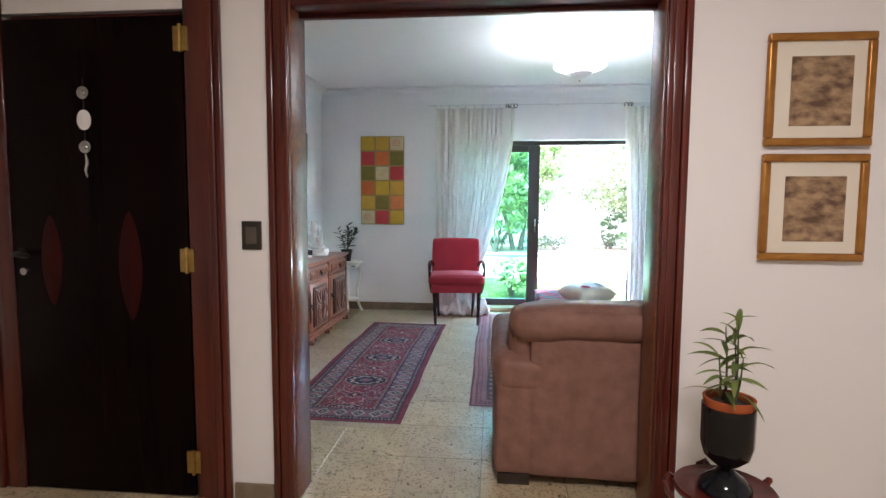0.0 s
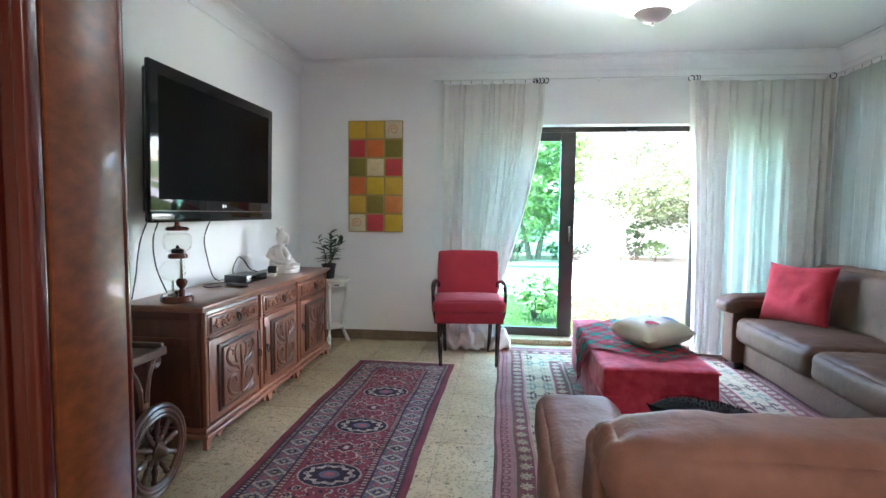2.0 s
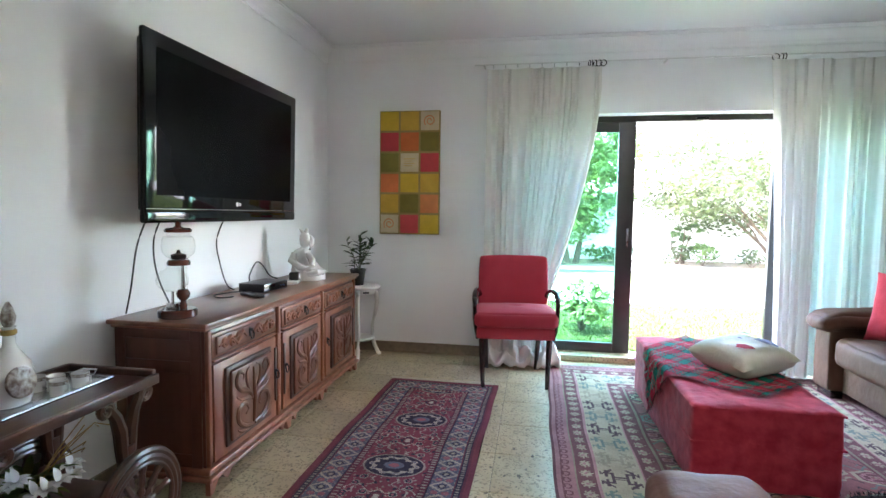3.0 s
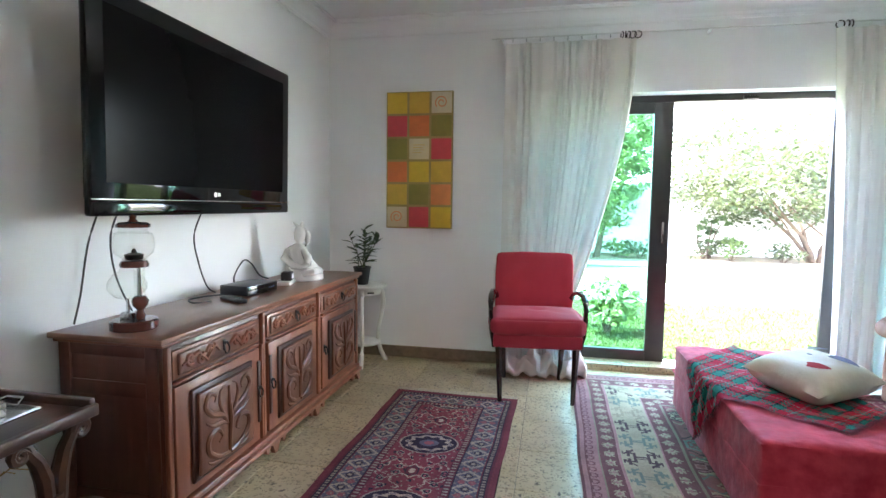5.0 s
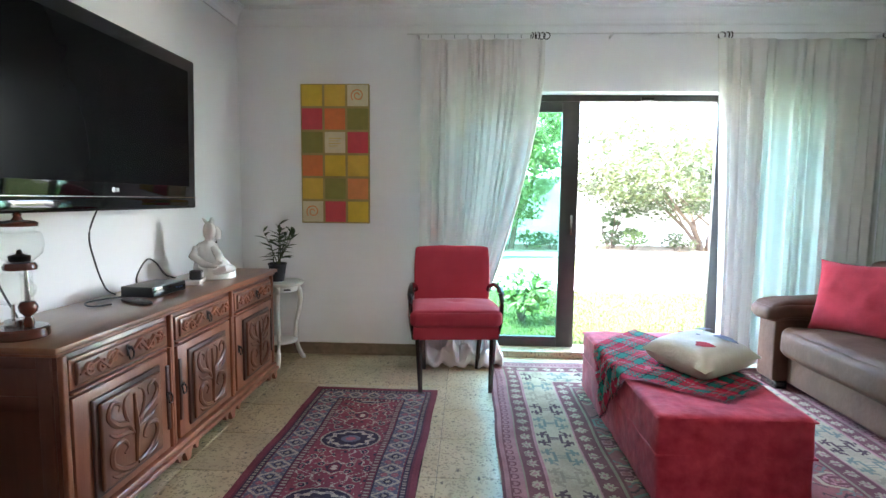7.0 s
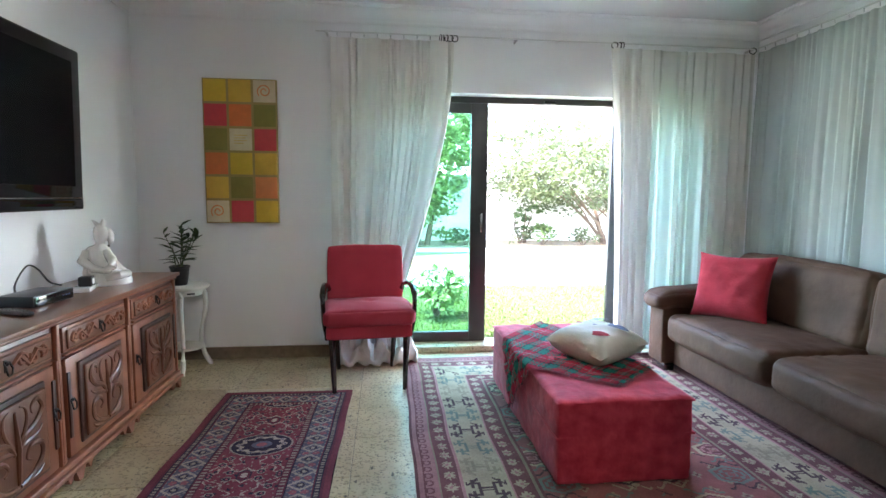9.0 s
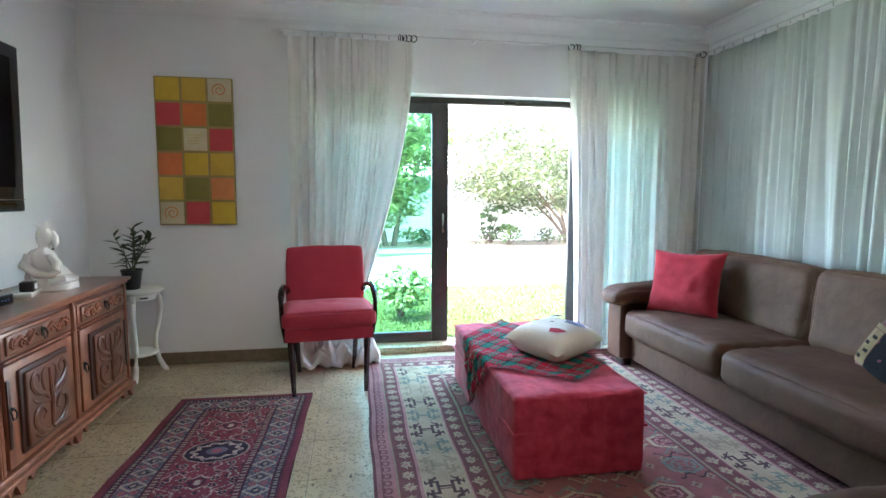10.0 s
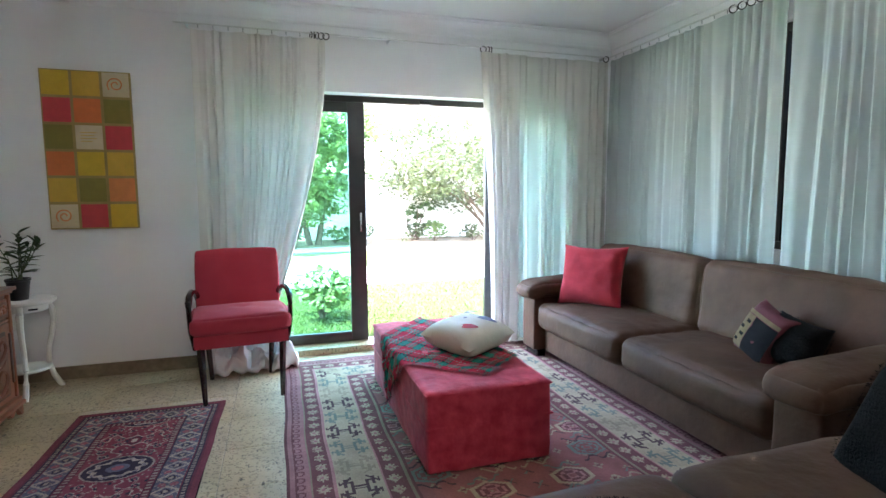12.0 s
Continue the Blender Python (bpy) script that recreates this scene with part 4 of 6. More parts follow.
    # dark strip drawn where only a shaded gap runs beside the panel
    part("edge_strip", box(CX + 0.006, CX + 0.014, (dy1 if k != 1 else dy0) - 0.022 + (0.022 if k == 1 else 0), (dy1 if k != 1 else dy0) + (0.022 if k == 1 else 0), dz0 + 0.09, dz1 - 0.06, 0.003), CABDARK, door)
    hy = dy1 - 0.015 if k == 0 else dy0 + 0.02
    ring_pull(hy, 0.375, CX + 0.008, door)
for y in (0.012, 0.6625, 1.2925, CL - 0.012):
    part("stile", box(CX - 0.012, CX + 0.010, y - 0.012, y + 0.012, 0.118, CZ - 0.042, 0.005, 3), CABWOOD, side)
    if 0.1 < y < CL - 0.1:
        part("stile", box(CX - 0.012, CX + 0.013, y - 0.030, y - 0.018, 0.118, 0.59, 0.004, 3), CABWOOD, side)

# ---- television ----
TVX, TVY0, TVY1, TVZ0, TVZ1 = 0.205, 4.42, 5.89, 1.212, 2.062
tv = thing("television", "large wall-mounted black flat television, switched off", "television", (TVX, TVY0, TVZ0))
TW, TH = TVY1 - TVY0, TVZ1 - TVZ0
tilt = pose(0, 0, 0, 0, 1.2)
part("body", moved(box(-0.07, -0.012, 0.03, TW - 0.03, 0.05, TH - 0.03, 0.02, 3), tilt), BLACKPLASTIC, tv)
fr = part("bezel", moved(box(-0.03, 0.0, 0, TW, 0.03, TH, 0.012, 3), tilt), GLOSSBLACK, tv, "gloss black bezel")
part("screen", moved(box(-0.002, 0.0012, 0.075, TW - 0.075, 0.125, TH - 0.07, 0.001, 1), tilt), SCREEN, tv, "dull dark screen")
part("speaker_bar", moved(box(-0.035, 0.004, 0.004, TW - 0.004, -0.002, 0.058, 0.012, 3), tilt), GLOSSBLACK, tv)
part("trim", moved(box(0.0, 0.006, 0.006, TW - 0.006, 0.060, 0.064, 0.001, 1), tilt), STEEL, tv, "thin bright trim line")
lg = material("badge_grey", (0.7, 0.7, 0.72), 0.4)
part("badge", moved(moved(lathe([(0.003, 0), (0.013, 0), (0.013, 0.0015), (0.003, 0.0015)], 14), pose(0.001, TW / 2 - 0.005, 0.094, 0, 90)), tilt), lg, tv, "small pale badge")
for q in (0.012, 0.024):
    part("badge", moved(box(0.001, 0.0026, TW / 2 + q, TW / 2 + q + 0.009, 0.085, 0.103, 0.0004, 1), tilt), lg, tv)
part("wall_mount", box(-TVX + 0.002, -0.06, TW * 0.35, TW * 0.65, 0.2, 0.6, 0.004), IRON, tv)


def cable(label, pts, r=0.004):
    """A slack cable through a few points, rounded between them."""
    out = []
    P = [Vector(p) for p in pts]
    for i in range(len(P) - 1):
        a, b, c, d = P[max(i - 1, 0)], P[i], P[i + 1], P[min(i + 2, len(P) - 1)]
        for s in [k / 8 for k in range(8)]:
            out.append(0.5 * (2 * b + (c - a) * s + (2 * a - 5 * b + 4 * c - d) * s * s + (3 * b - a - 3 * c + d) * s ** 3))
    out.append(P[-1])
    return tagged(link_bm("cable", tube(out, r, 6), BLACKPLASTIC), label, "cable")


cable("black cable hanging from the television down the wall", [(0.10, 4.58, 1.26), (0.03, 4.58, 1.1), (0.025, 4.54, 0.9), (0.03, 4.50, 0.788)])
cable("black cable hanging from the television down the wall", [(0.10, 4.68, 1.26), (0.04, 4.68, 1.12), (0.03, 4.71, 0.95), (0.06, 4.76, 0.789)])
cable("black cable hanging from the television to the box", [(0.10, 5.22, 1.26), (0.03, 5.22, 1.1), (0.03, 5.25, 0.95), (0.04, 5.30, 0.82), (0.09, 5.30, 0.789)])
cable("loose black cable lying on the sideboard", [(0.24, 5.32, 0.786), (0.12, 5.22, 0.786), (0.10, 5.08, 0.789), (0.17, 5.02, 0.786), (0.22, 5.08, 0.786)])
cable("black cable arching from the box to the adapter", [(0.14, 5.40, 0.812), (0.10, 5.46, 0.86), (0.07, 5.60, 0.93), (0.06, 5.70, 0.90), (0.10, 5.72, 0.83), (0.16, 5.72, 0.812)], 0.0045)

# ---- things on the sideboard ----
boxr = thing("set_top_box", "flat dark grey receiver box on the sideboard", "receiver", (0.235, 5.39, CZ), -6)
part("case", box(-0.085, 0.085, -0.13, 0.13, 0.004, 0.055, 0.004), material("dark_blue_grey_case", (0.03, 0.035, 0.045), 0.35), boxr)
part("front", box(0.085, 0.088, -0.125, 0.125, 0.008, 0.05, 0.002), GLOSSBLACK, boxr)
for q in range(3):
    part("light", box(0.088, 0.0895, 0.05 + q * 0.02, 0.056 + q * 0.02, 0.026, 0.032, 0.001, 1), material("blue_led", (0.15, 0.3, 0.7), 0.3), boxr)
rem = thing("remote_control", "black remote control lying on the sideboard", "remote control", (0.30, 5.14, CZ), 62)
rb = part("case", soft_box(-0.024, 0.024, -0.095, 0.095, 0.0, 0.02, 0.009, 0.001, 0.0, 6), BLACKPLASTIC, rem)
for r_ in range(6):
    for c_ in range(3):
        part("button", box(-0.017 + c_ * 0.013, -0.009 + c_ * 0.013, -0.07 + r_ * 0.024, -0.058 + r_ * 0.024, 0.0195, 0.0225, 0.001, 1), material("button_grey", (0.12, 0.12, 0.12), 0.5) if "button_grey" not in MATS else MATS["button_grey"], rb)
ada = thing("power_adapter", "black plug adapter lying on a small white box", "adapter", (0.255, 5.74, CZ), 15)
part("white_box", box(-0.04, 0.05, -0.09, 0.09, 0, 0.022, 0.003), CERAMIC, ada, "flat white box")
part("plug", box(-0.015, 0.05, -0.035, 0.035, 0.022, 0.075, 0.008, 3), BLACKPLASTIC, ada)
part("plug_label", box(0.05, 0.051, -0.025, 0.02, 0.035, 0.062, 0), lg, ada)

# seated white figure: one plain shape
fig = bmesh.new()
prof = ((0.0, 0.112, 0.0), (0.006, 0.118, 0.0), (0.035, 0.118, 0.0), (0.05, 0.108, 0.0), (0.075, 0.104, -0.004), (0.10, 0.090, -0.016), (0.13, 0.078, -0.028), (0.165, 0.068, -0.036), (0.20, 0.061, -0.042), (0.225, 0.047, -0.040), (0.242, 0.024, -0.030), (0.255, 0.022, -0.026), (0.27, 0.032, -0.024), (0.295, 0.039, -0.020), (0.325, 0.038, -0.020), (0.345, 0.030, -0.022), (0.362, 0.016, -0.024), (0.368, 0.004, -0.024))
rings = []
for z, w, c in prof:
    row = []
    for k in range(40):
        a = k * math.tau / 40
        drape = 1 + (0.065 * math.sin(9 * a + 26 * z + 1.5 * math.sin(3 * a)) + 0.03 * math.sin(17 * a - 40 * z) if 0.04 < z < 0.23 else 0)
        row.append(fig.verts.new((c + w * drape * math.cos(a), 0.85 * w * drape * math.sin(a), z)))
    rings.append(row)
for r0, r1 in zip(rings, rings[1:]):
    for k in range(40):
        fig.faces.new((r0[k], r0[(k + 1) % 40], r1[(k + 1) % 40], r1[k]))
fig.faces.new(rings[0][::-1])
fig.faces.new(rings[-1])
tube([(-0.085, -0.03, 0.205), (-0.095, -0.06, 0.15), (-0.03, -0.095, 0.105), (0.045, -0.085, 0.085)], [0.02, 0.027, 0.024, 0.013], 10, bm=fig)
tube([(0.005, -0.03, 0.205), (0.04, -0.05, 0.155), (0.05, -0.075, 0.115), (0.01, -0.095, 0.09)], [0.018, 0.025, 0.022, 0.012], 10, bm=fig)
tube([(0.012, 0.0, 0.335), (0.024, 0.005, 0.30), (0.022, 0.008, 0.26), (0.008, 0.01, 0.228)], [0.012, 0.020, 0.017, 0.008], 10, bm=fig)
tube([(-0.03, 0.0, 0.350), (-0.048, 0.0, 0.372), (-0.062, 0.0, 0.388)], [0.014, 0.009, 0.003], 8, bm=fig)
tube([(-0.014, 0.0, 0.352), (-0.008, 0.0, 0.374), (-0.007, 0.0, 0.392)], [0.016, 0.014, 0.006], 8, bm=fig)
tube([(0.02, -0.09, 0.05), (0.075, -0.075, 0.065), (0.10, -0.01, 0.062), (0.08, 0.05, 0.055)], [0.022, 0.027, 0.024, 0.018], 10, bm=fig)
statue = link_bm("statuette", fig, CERAMIC)
statue.matrix_basis = pose(0.28, 5.95, CZ, 0, 0, 8) @ Matrix.Diagonal((1.06, 1.1, 0.95, 1))
tagged(statue, "glossy white ceramic seated figure on the sideboard", "statuette")

# glass coffee siphon on a wooden base
WALNUT = wood("siphon_wood", (0.14, 0.035, 0.02), (0.07, 0.016, 0.01), 0.22, "y", 0.5)
sip = thing("coffee_siphon", "tall wooden and glass coffee siphon lamp on the sideboard", "coffee siphon", (0.285, 4.53, CZ), 10)
sip.scale = (0.88, 0.88, 0.735)
part("base", moved(lathe([(0.01, 0.0), (0.088, 0.0), (0.095, 0.006), (0.095, 0.044), (0.088, 0.052), (0.01, 0.053)], 28), pose(-0.01, 0, 0)), WALNUT, sip)
part("stem", lathe([(0.016, 0.05), (0.02, 0.07), (0.013, 0.10), (0.030, 0.125), (0.034, 0.15), (0.024, 0.172), (0.010, 0.176)], 16, at=(0.02, 0.0, 0)), WALNUT, sip)
part("tube_glass", lathe([(0.021, 0.172), (0.021, 0.33)], 16, at=(0.02, 0.0, 0), cap=False), CLEAR, sip, "clear glass tube")
part("post", lathe([(0.008, 0.05), (0.010, 0.20), (0.007, 0.33)], 10, at=(0.02, 0.0, 0)), STEEL, sip)
part("lower_bulb", lathe([(0.012, 0.155), (0.05, 0.168), (0.076, 0.205), (0.078, 0.24), (0.055, 0.285), (0.028, 0.305), (0.024, 0.33)], 24, at=(-0.035, 0.0, 0), cap=False), CLEAR, sip, "clear glass bulb")
part("bulb_stand", lathe([(0.03, 0.05), (0.032, 0.06), (0.030, 0.085), (0.007, 0.09), (0.006, 0.158)], 12, at=(-0.035, 0.0, 0)), STEEL, sip)
part("collar", lathe([(0.02, 0.325), (0.055, 0.325), (0.058, 0.34), (0.05, 0.358), (0.02, 0.36)], 20), WALNUT, sip)
part("upper_bulb", lathe([(0.03, 0.36), (0.045, 0.365), (0.076, 0.40), (0.082, 0.44), (0.080, 0.475), (0.072, 0.50), (0.054, 0.508), (0.054, 0.53)], 28, cap=False), CLEAR, sip, "clear glass upper bowl")
part("burner", lathe([(0.005, 0.362), (0.035, 0.364), (0.038, 0.39), (0.012, 0.40), (0.006, 0.42)], 16), IRON, sip)
part("lid", lathe([(0.02, 0.528), (0.066, 0.53), (0.068, 0.545), (0.055, 0.555), (0.02, 0.56), (0.012, 0.575), (0.016, 0.585), (0.004, 0.597)], 20), WALNUT, sip)

# ---- wheeled drinks cart ----
cart = thing("drinks_cart", "dark carved wooden tea trolley with a large spoked wheel", "trolley", (0.025, 3.325, 0))
KL, KW, KZ = 0.86, 0.40, 0.62
part("tray", box(0, KW, 0, KL, KZ - 0.03, KZ - 0.006, 0.006, 3), CARTWOOD, cart)
for nm, b in (("rim", (-0.005, 0.02, 0, KL)), ("rim", (0.0, KW, -0.01, 0.012)), ("rim", (0.0, KW, KL - 0.012, KL + 0.01))):
    part(nm, box(b[0], b[1], b[2], b[3], KZ - 0.012, KZ + 0.022, 0.006, 3), CARTWOOD, cart)
part("rim", box(KW - 0.012, KW + 0.012, -0.01, KL + 0.012, KZ - 0.035, KZ + 0.004, 0.006, 3), CARTWOOD, cart)
part("shelf", box(0.02, KW - 0.02, 0.04, KL - 0.1, 0.20, 0.225, 0.005, 3), CARTWOOD, cart)


def spiral(x, cy, cz, r, flip, n=20):
    return tube([(x, cy + flip * r * (1 - 0.8 * q / n) * math.cos(q * 0.62), cz + r * (1 - 0.8 * q / n) * math.sin(q * 0.62)) for q in range(n)], [0.014 - 0.006 * q / n for q in range(n)], 7, up=(1, 0, 0))


# lyre-shaped supports: two curved arms that part from one stem and end in scrolls
for y in (0.17, 0.735):
    for x in (0.045, KW - 0.03):
        sup = part("support", tube([(x, y, 0.215), (x, y - 0.004, 0.27), (x, y + 0.006, 0.33), (x, y, 0.39)], [0.032, 0.024, 0.030, 0.036], 8, flat=0.8, up=(1, 0, 0)), CARTWOOD, cart, "scrolled carved support")
        for f in (-1, 1):
            pts = [(x, y + f * 0.012, 0.30), (x, y + f * 0.020, 0.38), (x, y + f * 0.026, 0.45), (x, y + f * 0.045, 0.51), (x, y + f * 0.075, 0.555), (x, y + f * 0.10, KZ - 0.04)]
            part("arm", tube(pts, [0.020, 0.024, 0.025, 0.022, 0.019, 0.014], 8, up=(1, 0, 0)), CARTWOOD, sup)
            part("volute", spiral(x + 0.006, y + f * 0.098, KZ - 0.066, 0.030, -f), CARTWOOD, sup)
            part("foot_scroll", spiral(x + 0.006, y + f * 0.045, 0.262, 0.026, -f, 16), CARTWOOD, sup)
        for q in range(3):
            part("leaf_carving", moved(lathe([(0.003, 0), (0.014, 0.014), (0.011, 0.036), (0.002, 0.056)], 8), pose(x + 0.016, y - 0.02 + 0.02 * q, 0.30, (14, 0, -14)[q])), CARTWOOD, sup)
WY, WZ, WR = 0.64, 0.212, 0.212


def hoop(x, r, thick, n=48):
    return tube([(x, WY + r * math.cos(k * math.tau / n), WZ + r * math.sin(k * math.tau / n)) for k in range(n)], thick, 8, closed=True, up=(1, 0, 0))


for x in (KW + 0.105, 0.02):
    wh = part("wheel", hoop(x, WR - 0.017, 0.017), CARTWOOD, cart, "large spoked wooden wheel")
    part("felloe", hoop(x + 0.004, WR - 0.040, 0.016), CARTWOOD, wh)
    part("felloe", hoop(x + 0.008, WR - 0.058, 0.010), CARTWOOD, wh)
    part("hub", moved(lathe([(0.01, -0.035), (0.034, -0.03), (0.042, -0.008), (0.036, 0.008), (0.042, 0.02), (0.026, 0.034), (0.018, 0.05), (0.006, 0.056)], 18), pose(x, WY, WZ, 0, 90)), CARTWOOD, wh)
    for k in range(10):
        a = k * math.tau / 10 + 0.2
        p0, p1 = 0.035, WR - 0.055
        part("spoke", tube([(x, WY + r * math.cos(a), WZ + r * math.sin(a)) for r in (p0, p0 + 0.02, p0 + 0.035, p0 + 0.05, p1 - 0.035, p1 - 0.018, p1)], [0.008, 0.014, 0.008, 0.015, 0.010, 0.015, 0.008], 8), CARTWOOD, wh)
part("axle", tube([(0.02, WY, WZ), (KW + 0.11, WY, WZ)], 0.012, 8), CARTWOOD, cart)
for x in (0.05, KW - 0.05):
    part("leg", tube([(x, 0.1, 0.21), (x, 0.08, 0.0)], [0.02, 0.014], 8), CARTWOOD, cart)

salver = thing("serving_tray", "oblong silver tray on the trolley", "tray", (0.165, 3.90, KZ - 0.006), 1)
part("dish", box(-0.13, 0.13, -0.22, 0.22, 0.0, 0.006, 0.003), STEEL, salver)
part("rim", tube([(-0.13, -0.22, 0.008), (0.13, -0.22, 0.008), (0.13, 0.22, 0.008), (-0.13, 0.22, 0.008)], 0.006, 6, closed=True), STEEL, salver)
part("handle", tube([(-0.05, 0.22, 0.01), (-0.03, 0.255, 0.02), (0.03, 0.255, 0.02), (0.05, 0.22, 0.01)], 0.005, 6), STEEL, salver)
CUPBAND = material("cup_brown_band", (0.16, 0.10, 0.075), 0.3, 0, (0.5, 0.45, 0.4), 60, 0.3)
for dx, dy in ((0.100, 0.012), (0.045, 0.055), (0.098, 0.105), (-0.01, 0.03)):
    cup = thing("cup", "small white cup with a brown patterned rim band", "cup", (0.165 + dx, 3.90 + dy, KZ), group="cups on the tray")
    part("body", lathe([(0.024, 0.0), (0.027, 0.002), (0.029, 0.055), (0.027, 0.055), (0.024, 0.005), (0.004, 0.005)], 20), CERAMIC, cup)
    part("band", lathe([(0.0287, 0.040), (0.0296, 0.041), (0.0298, 0.052), (0.0290, 0.053)], 20, cap=False), CUPBAND, cup)
    part("handle", tube([(0.028, 0, 0.045), (0.044, 0, 0.042), (0.044, 0, 0.022), (0.027, 0, 0.016)], 0.0035, 6), CERAMIC, cup)
dec = thing("decanter", "white porcelain decanter with a stopper and gilt ring on the tray", "decanter", (0.20, 3.80, KZ))
part("body", moved(lathe([(0.05, 0.0), (0.058, 0.004), (0.072, 0.05), (0.075, 0.09), (0.062, 0.14), (0.032, 0.18), (0.020, 0.205), (0.018, 0.255), (0.024, 0.262), (0.008, 0.263)], 28), Matrix.Diagonal((0.75, 1, 1, 1))), CERAMIC, dec)
part("neck_ring", lathe([(0.0185, 0.235), (0.023, 0.24), (0.023, 0.25), (0.0185, 0.254)], 20, cap=False), BRASS, dec)
part("stopper", lathe([(0.012, 0.262), (0.018, 0.272), (0.022, 0.295), (0.014, 0.325), (0.004, 0.345)], 16), CUPBAND, dec)
part("medallion", moved(lathe([(0.002, 0.0), (0.052, 0.0), (0.05, 0.008), (0.002, 0.014)], 24), pose(0.052, -0.012, 0.085, 0, 80)), CUPBAND, dec, "brown picture medallion")
vase_rng = random.Random(8)
bouq = thing("flower_arrangement", "white flowers with green leaves and golden twigs on the trolley shelf", "flowers", (0.25, 3.80, 0.225))
part("vase", lathe([(0.04, 0.0), (0.055, 0.03), (0.05, 0.09), (0.04, 0.1), (0.01, 0.1)], 18), material("dark_red_vase", (0.12, 0.01, 0.015), 0.2), bouq)
lv = bmesh.new()
for k in range(46):
    a, e = vase_rng.uniform(0, math.tau), vase_rng.uniform(0.1, 1.2)
    blade(lv, (0.02 * math.cos(a), 0.02 * math.sin(a), 0.09 + vase_rng.uniform(0, 0.06)), (math.cos(a), math.sin(a), e), vase_rng.uniform(0.07, 0.14), 0.03, 0.8)
part("leaves", lv, LEAF_PALE, bouq)
for k in range(7):
    a = vase_rng.uniform(-1.6, 1.6)
    c = Vector((0.03 + 0.09 * math.cos(a), 0.10 * math.sin(a), 0.12 + vase_rng.uniform(-0.03, 0.09)))
    pb = bmesh.new()
    for q in range(6):
        b = q * math.tau / 6
        blade(pb, c, (math.cos(b) * 0.6 + 0.5, math.sin(b), 0.5), 0.05, 0.034, 0.7, 4)
    part("flower", pb, CERAMIC, bouq, "white petals")
for k in range(6):
    a = vase_rng.uniform(0, 1.6)
    part("twig", tube([(0, 0, 0.09), (0.08 * math.cos(a), 0.1 * math.sin(a), 0.2), (0.1 * math.cos(a) + 0.05, 0.2 * math.sin(a), 0.23 + 0.02 * k), (0.1, 0.26 * math.sin(a), 0.20 + 0.02 * k)], 0.002, 5), BRASS, bouq)
# ---- woven rugs ----
def woven(name, label, x0, y0, w, l, knot, pattern, mat, z=0.006, fringe=True):
    """A rug whose colours are laid knot by knot on a fine mesh."""
    nx, ny = int(w / knot), int(l / knot)
    u, v = (np.arange(nx) + 0.5) / nx * w, (np.arange(ny) + 0.5) / ny * l
    U, V = np.meshgrid(u, v)
    col = pattern(U, V, w, l)
    gx, gy = np.meshgrid(np.linspace(0, w, nx + 1), np.linspace(0, l, ny + 1))
    wob = 0.006 * np.sin(gy * 3.1) + 0.003 * np.sin(gy * 9.7 + 1)
    gz = z + 0.0015 * np.sin(gx * 7 + gy * 5) + 0.0015 * np.sin(gy * 11)
    co = np.stack([gx + wob, gy, gz], -1).reshape(-1, 3)
    idx = (np.arange(ny)[:, None] * (nx + 1) + np.arange(nx)[None, :]).reshape(-1)
    quads = np.stack([idx, idx + 1, idx + nx + 2, idx + nx + 1], -1)
    me = bpy.data.meshes.new(name)
    me.vertices.add(len(co))
    me.vertices.foreach_set("co", co.ravel())
    me.loops.add(quads.size)
    me.loops.foreach_set("vertex_index", quads.ravel())
    me.polygons.add(len(quads))
    me.polygons.foreach_set("loop_start", np.arange(0, quads.size, 4))
    me.update(calc_edges=True)
    at = me.attributes.new("weave", "FLOAT_COLOR", "FACE")
    rgba = np.concatenate([col.reshape(-1, 3), np.ones((nx * ny, 1))], 1)
    at.data.foreach_set("color", rgba.astype(np.float32).ravel())
    me.materials.append(mat)
    t = thing(name, label, "rug", (x0, y0, 0))
    ob = new("woven_top", me)
    ob.parent = t
    part("backing", box(0.004, w - 0.004, 0.004, l - 0.004, 0.0005, z - 0.003, 0), mat, t, "", False)
    if fringe:
        rng = random.Random(3)
        for yy, s in ((0.0, -1), (l, 1)):
            fb = bmesh.new()
            k = 0.0
            while k < w:
                a = rng.uniform(-0.015, 0.015)
                tube([(k, yy, 0.004), (k + a * 0.5, yy + s * 0.03, 0.004), (k + a, yy + s * rng.uniform(0.045, 0.065), 0.002)], 0.0022, 4, bm=fb)
                k += 0.006
            part("fringe", fb, MATS["fringe_cotton"], t, "cream cotton fringe")
    return t


material("fringe_cotton", (0.52, 0.46, 0.36), 0.95, 0, (0.40, 0.35, 0.27), 30, 0.5)
WEAVE = knot_mat("wool_pile")


def c3(*rgb):
    return np.array(rgb)


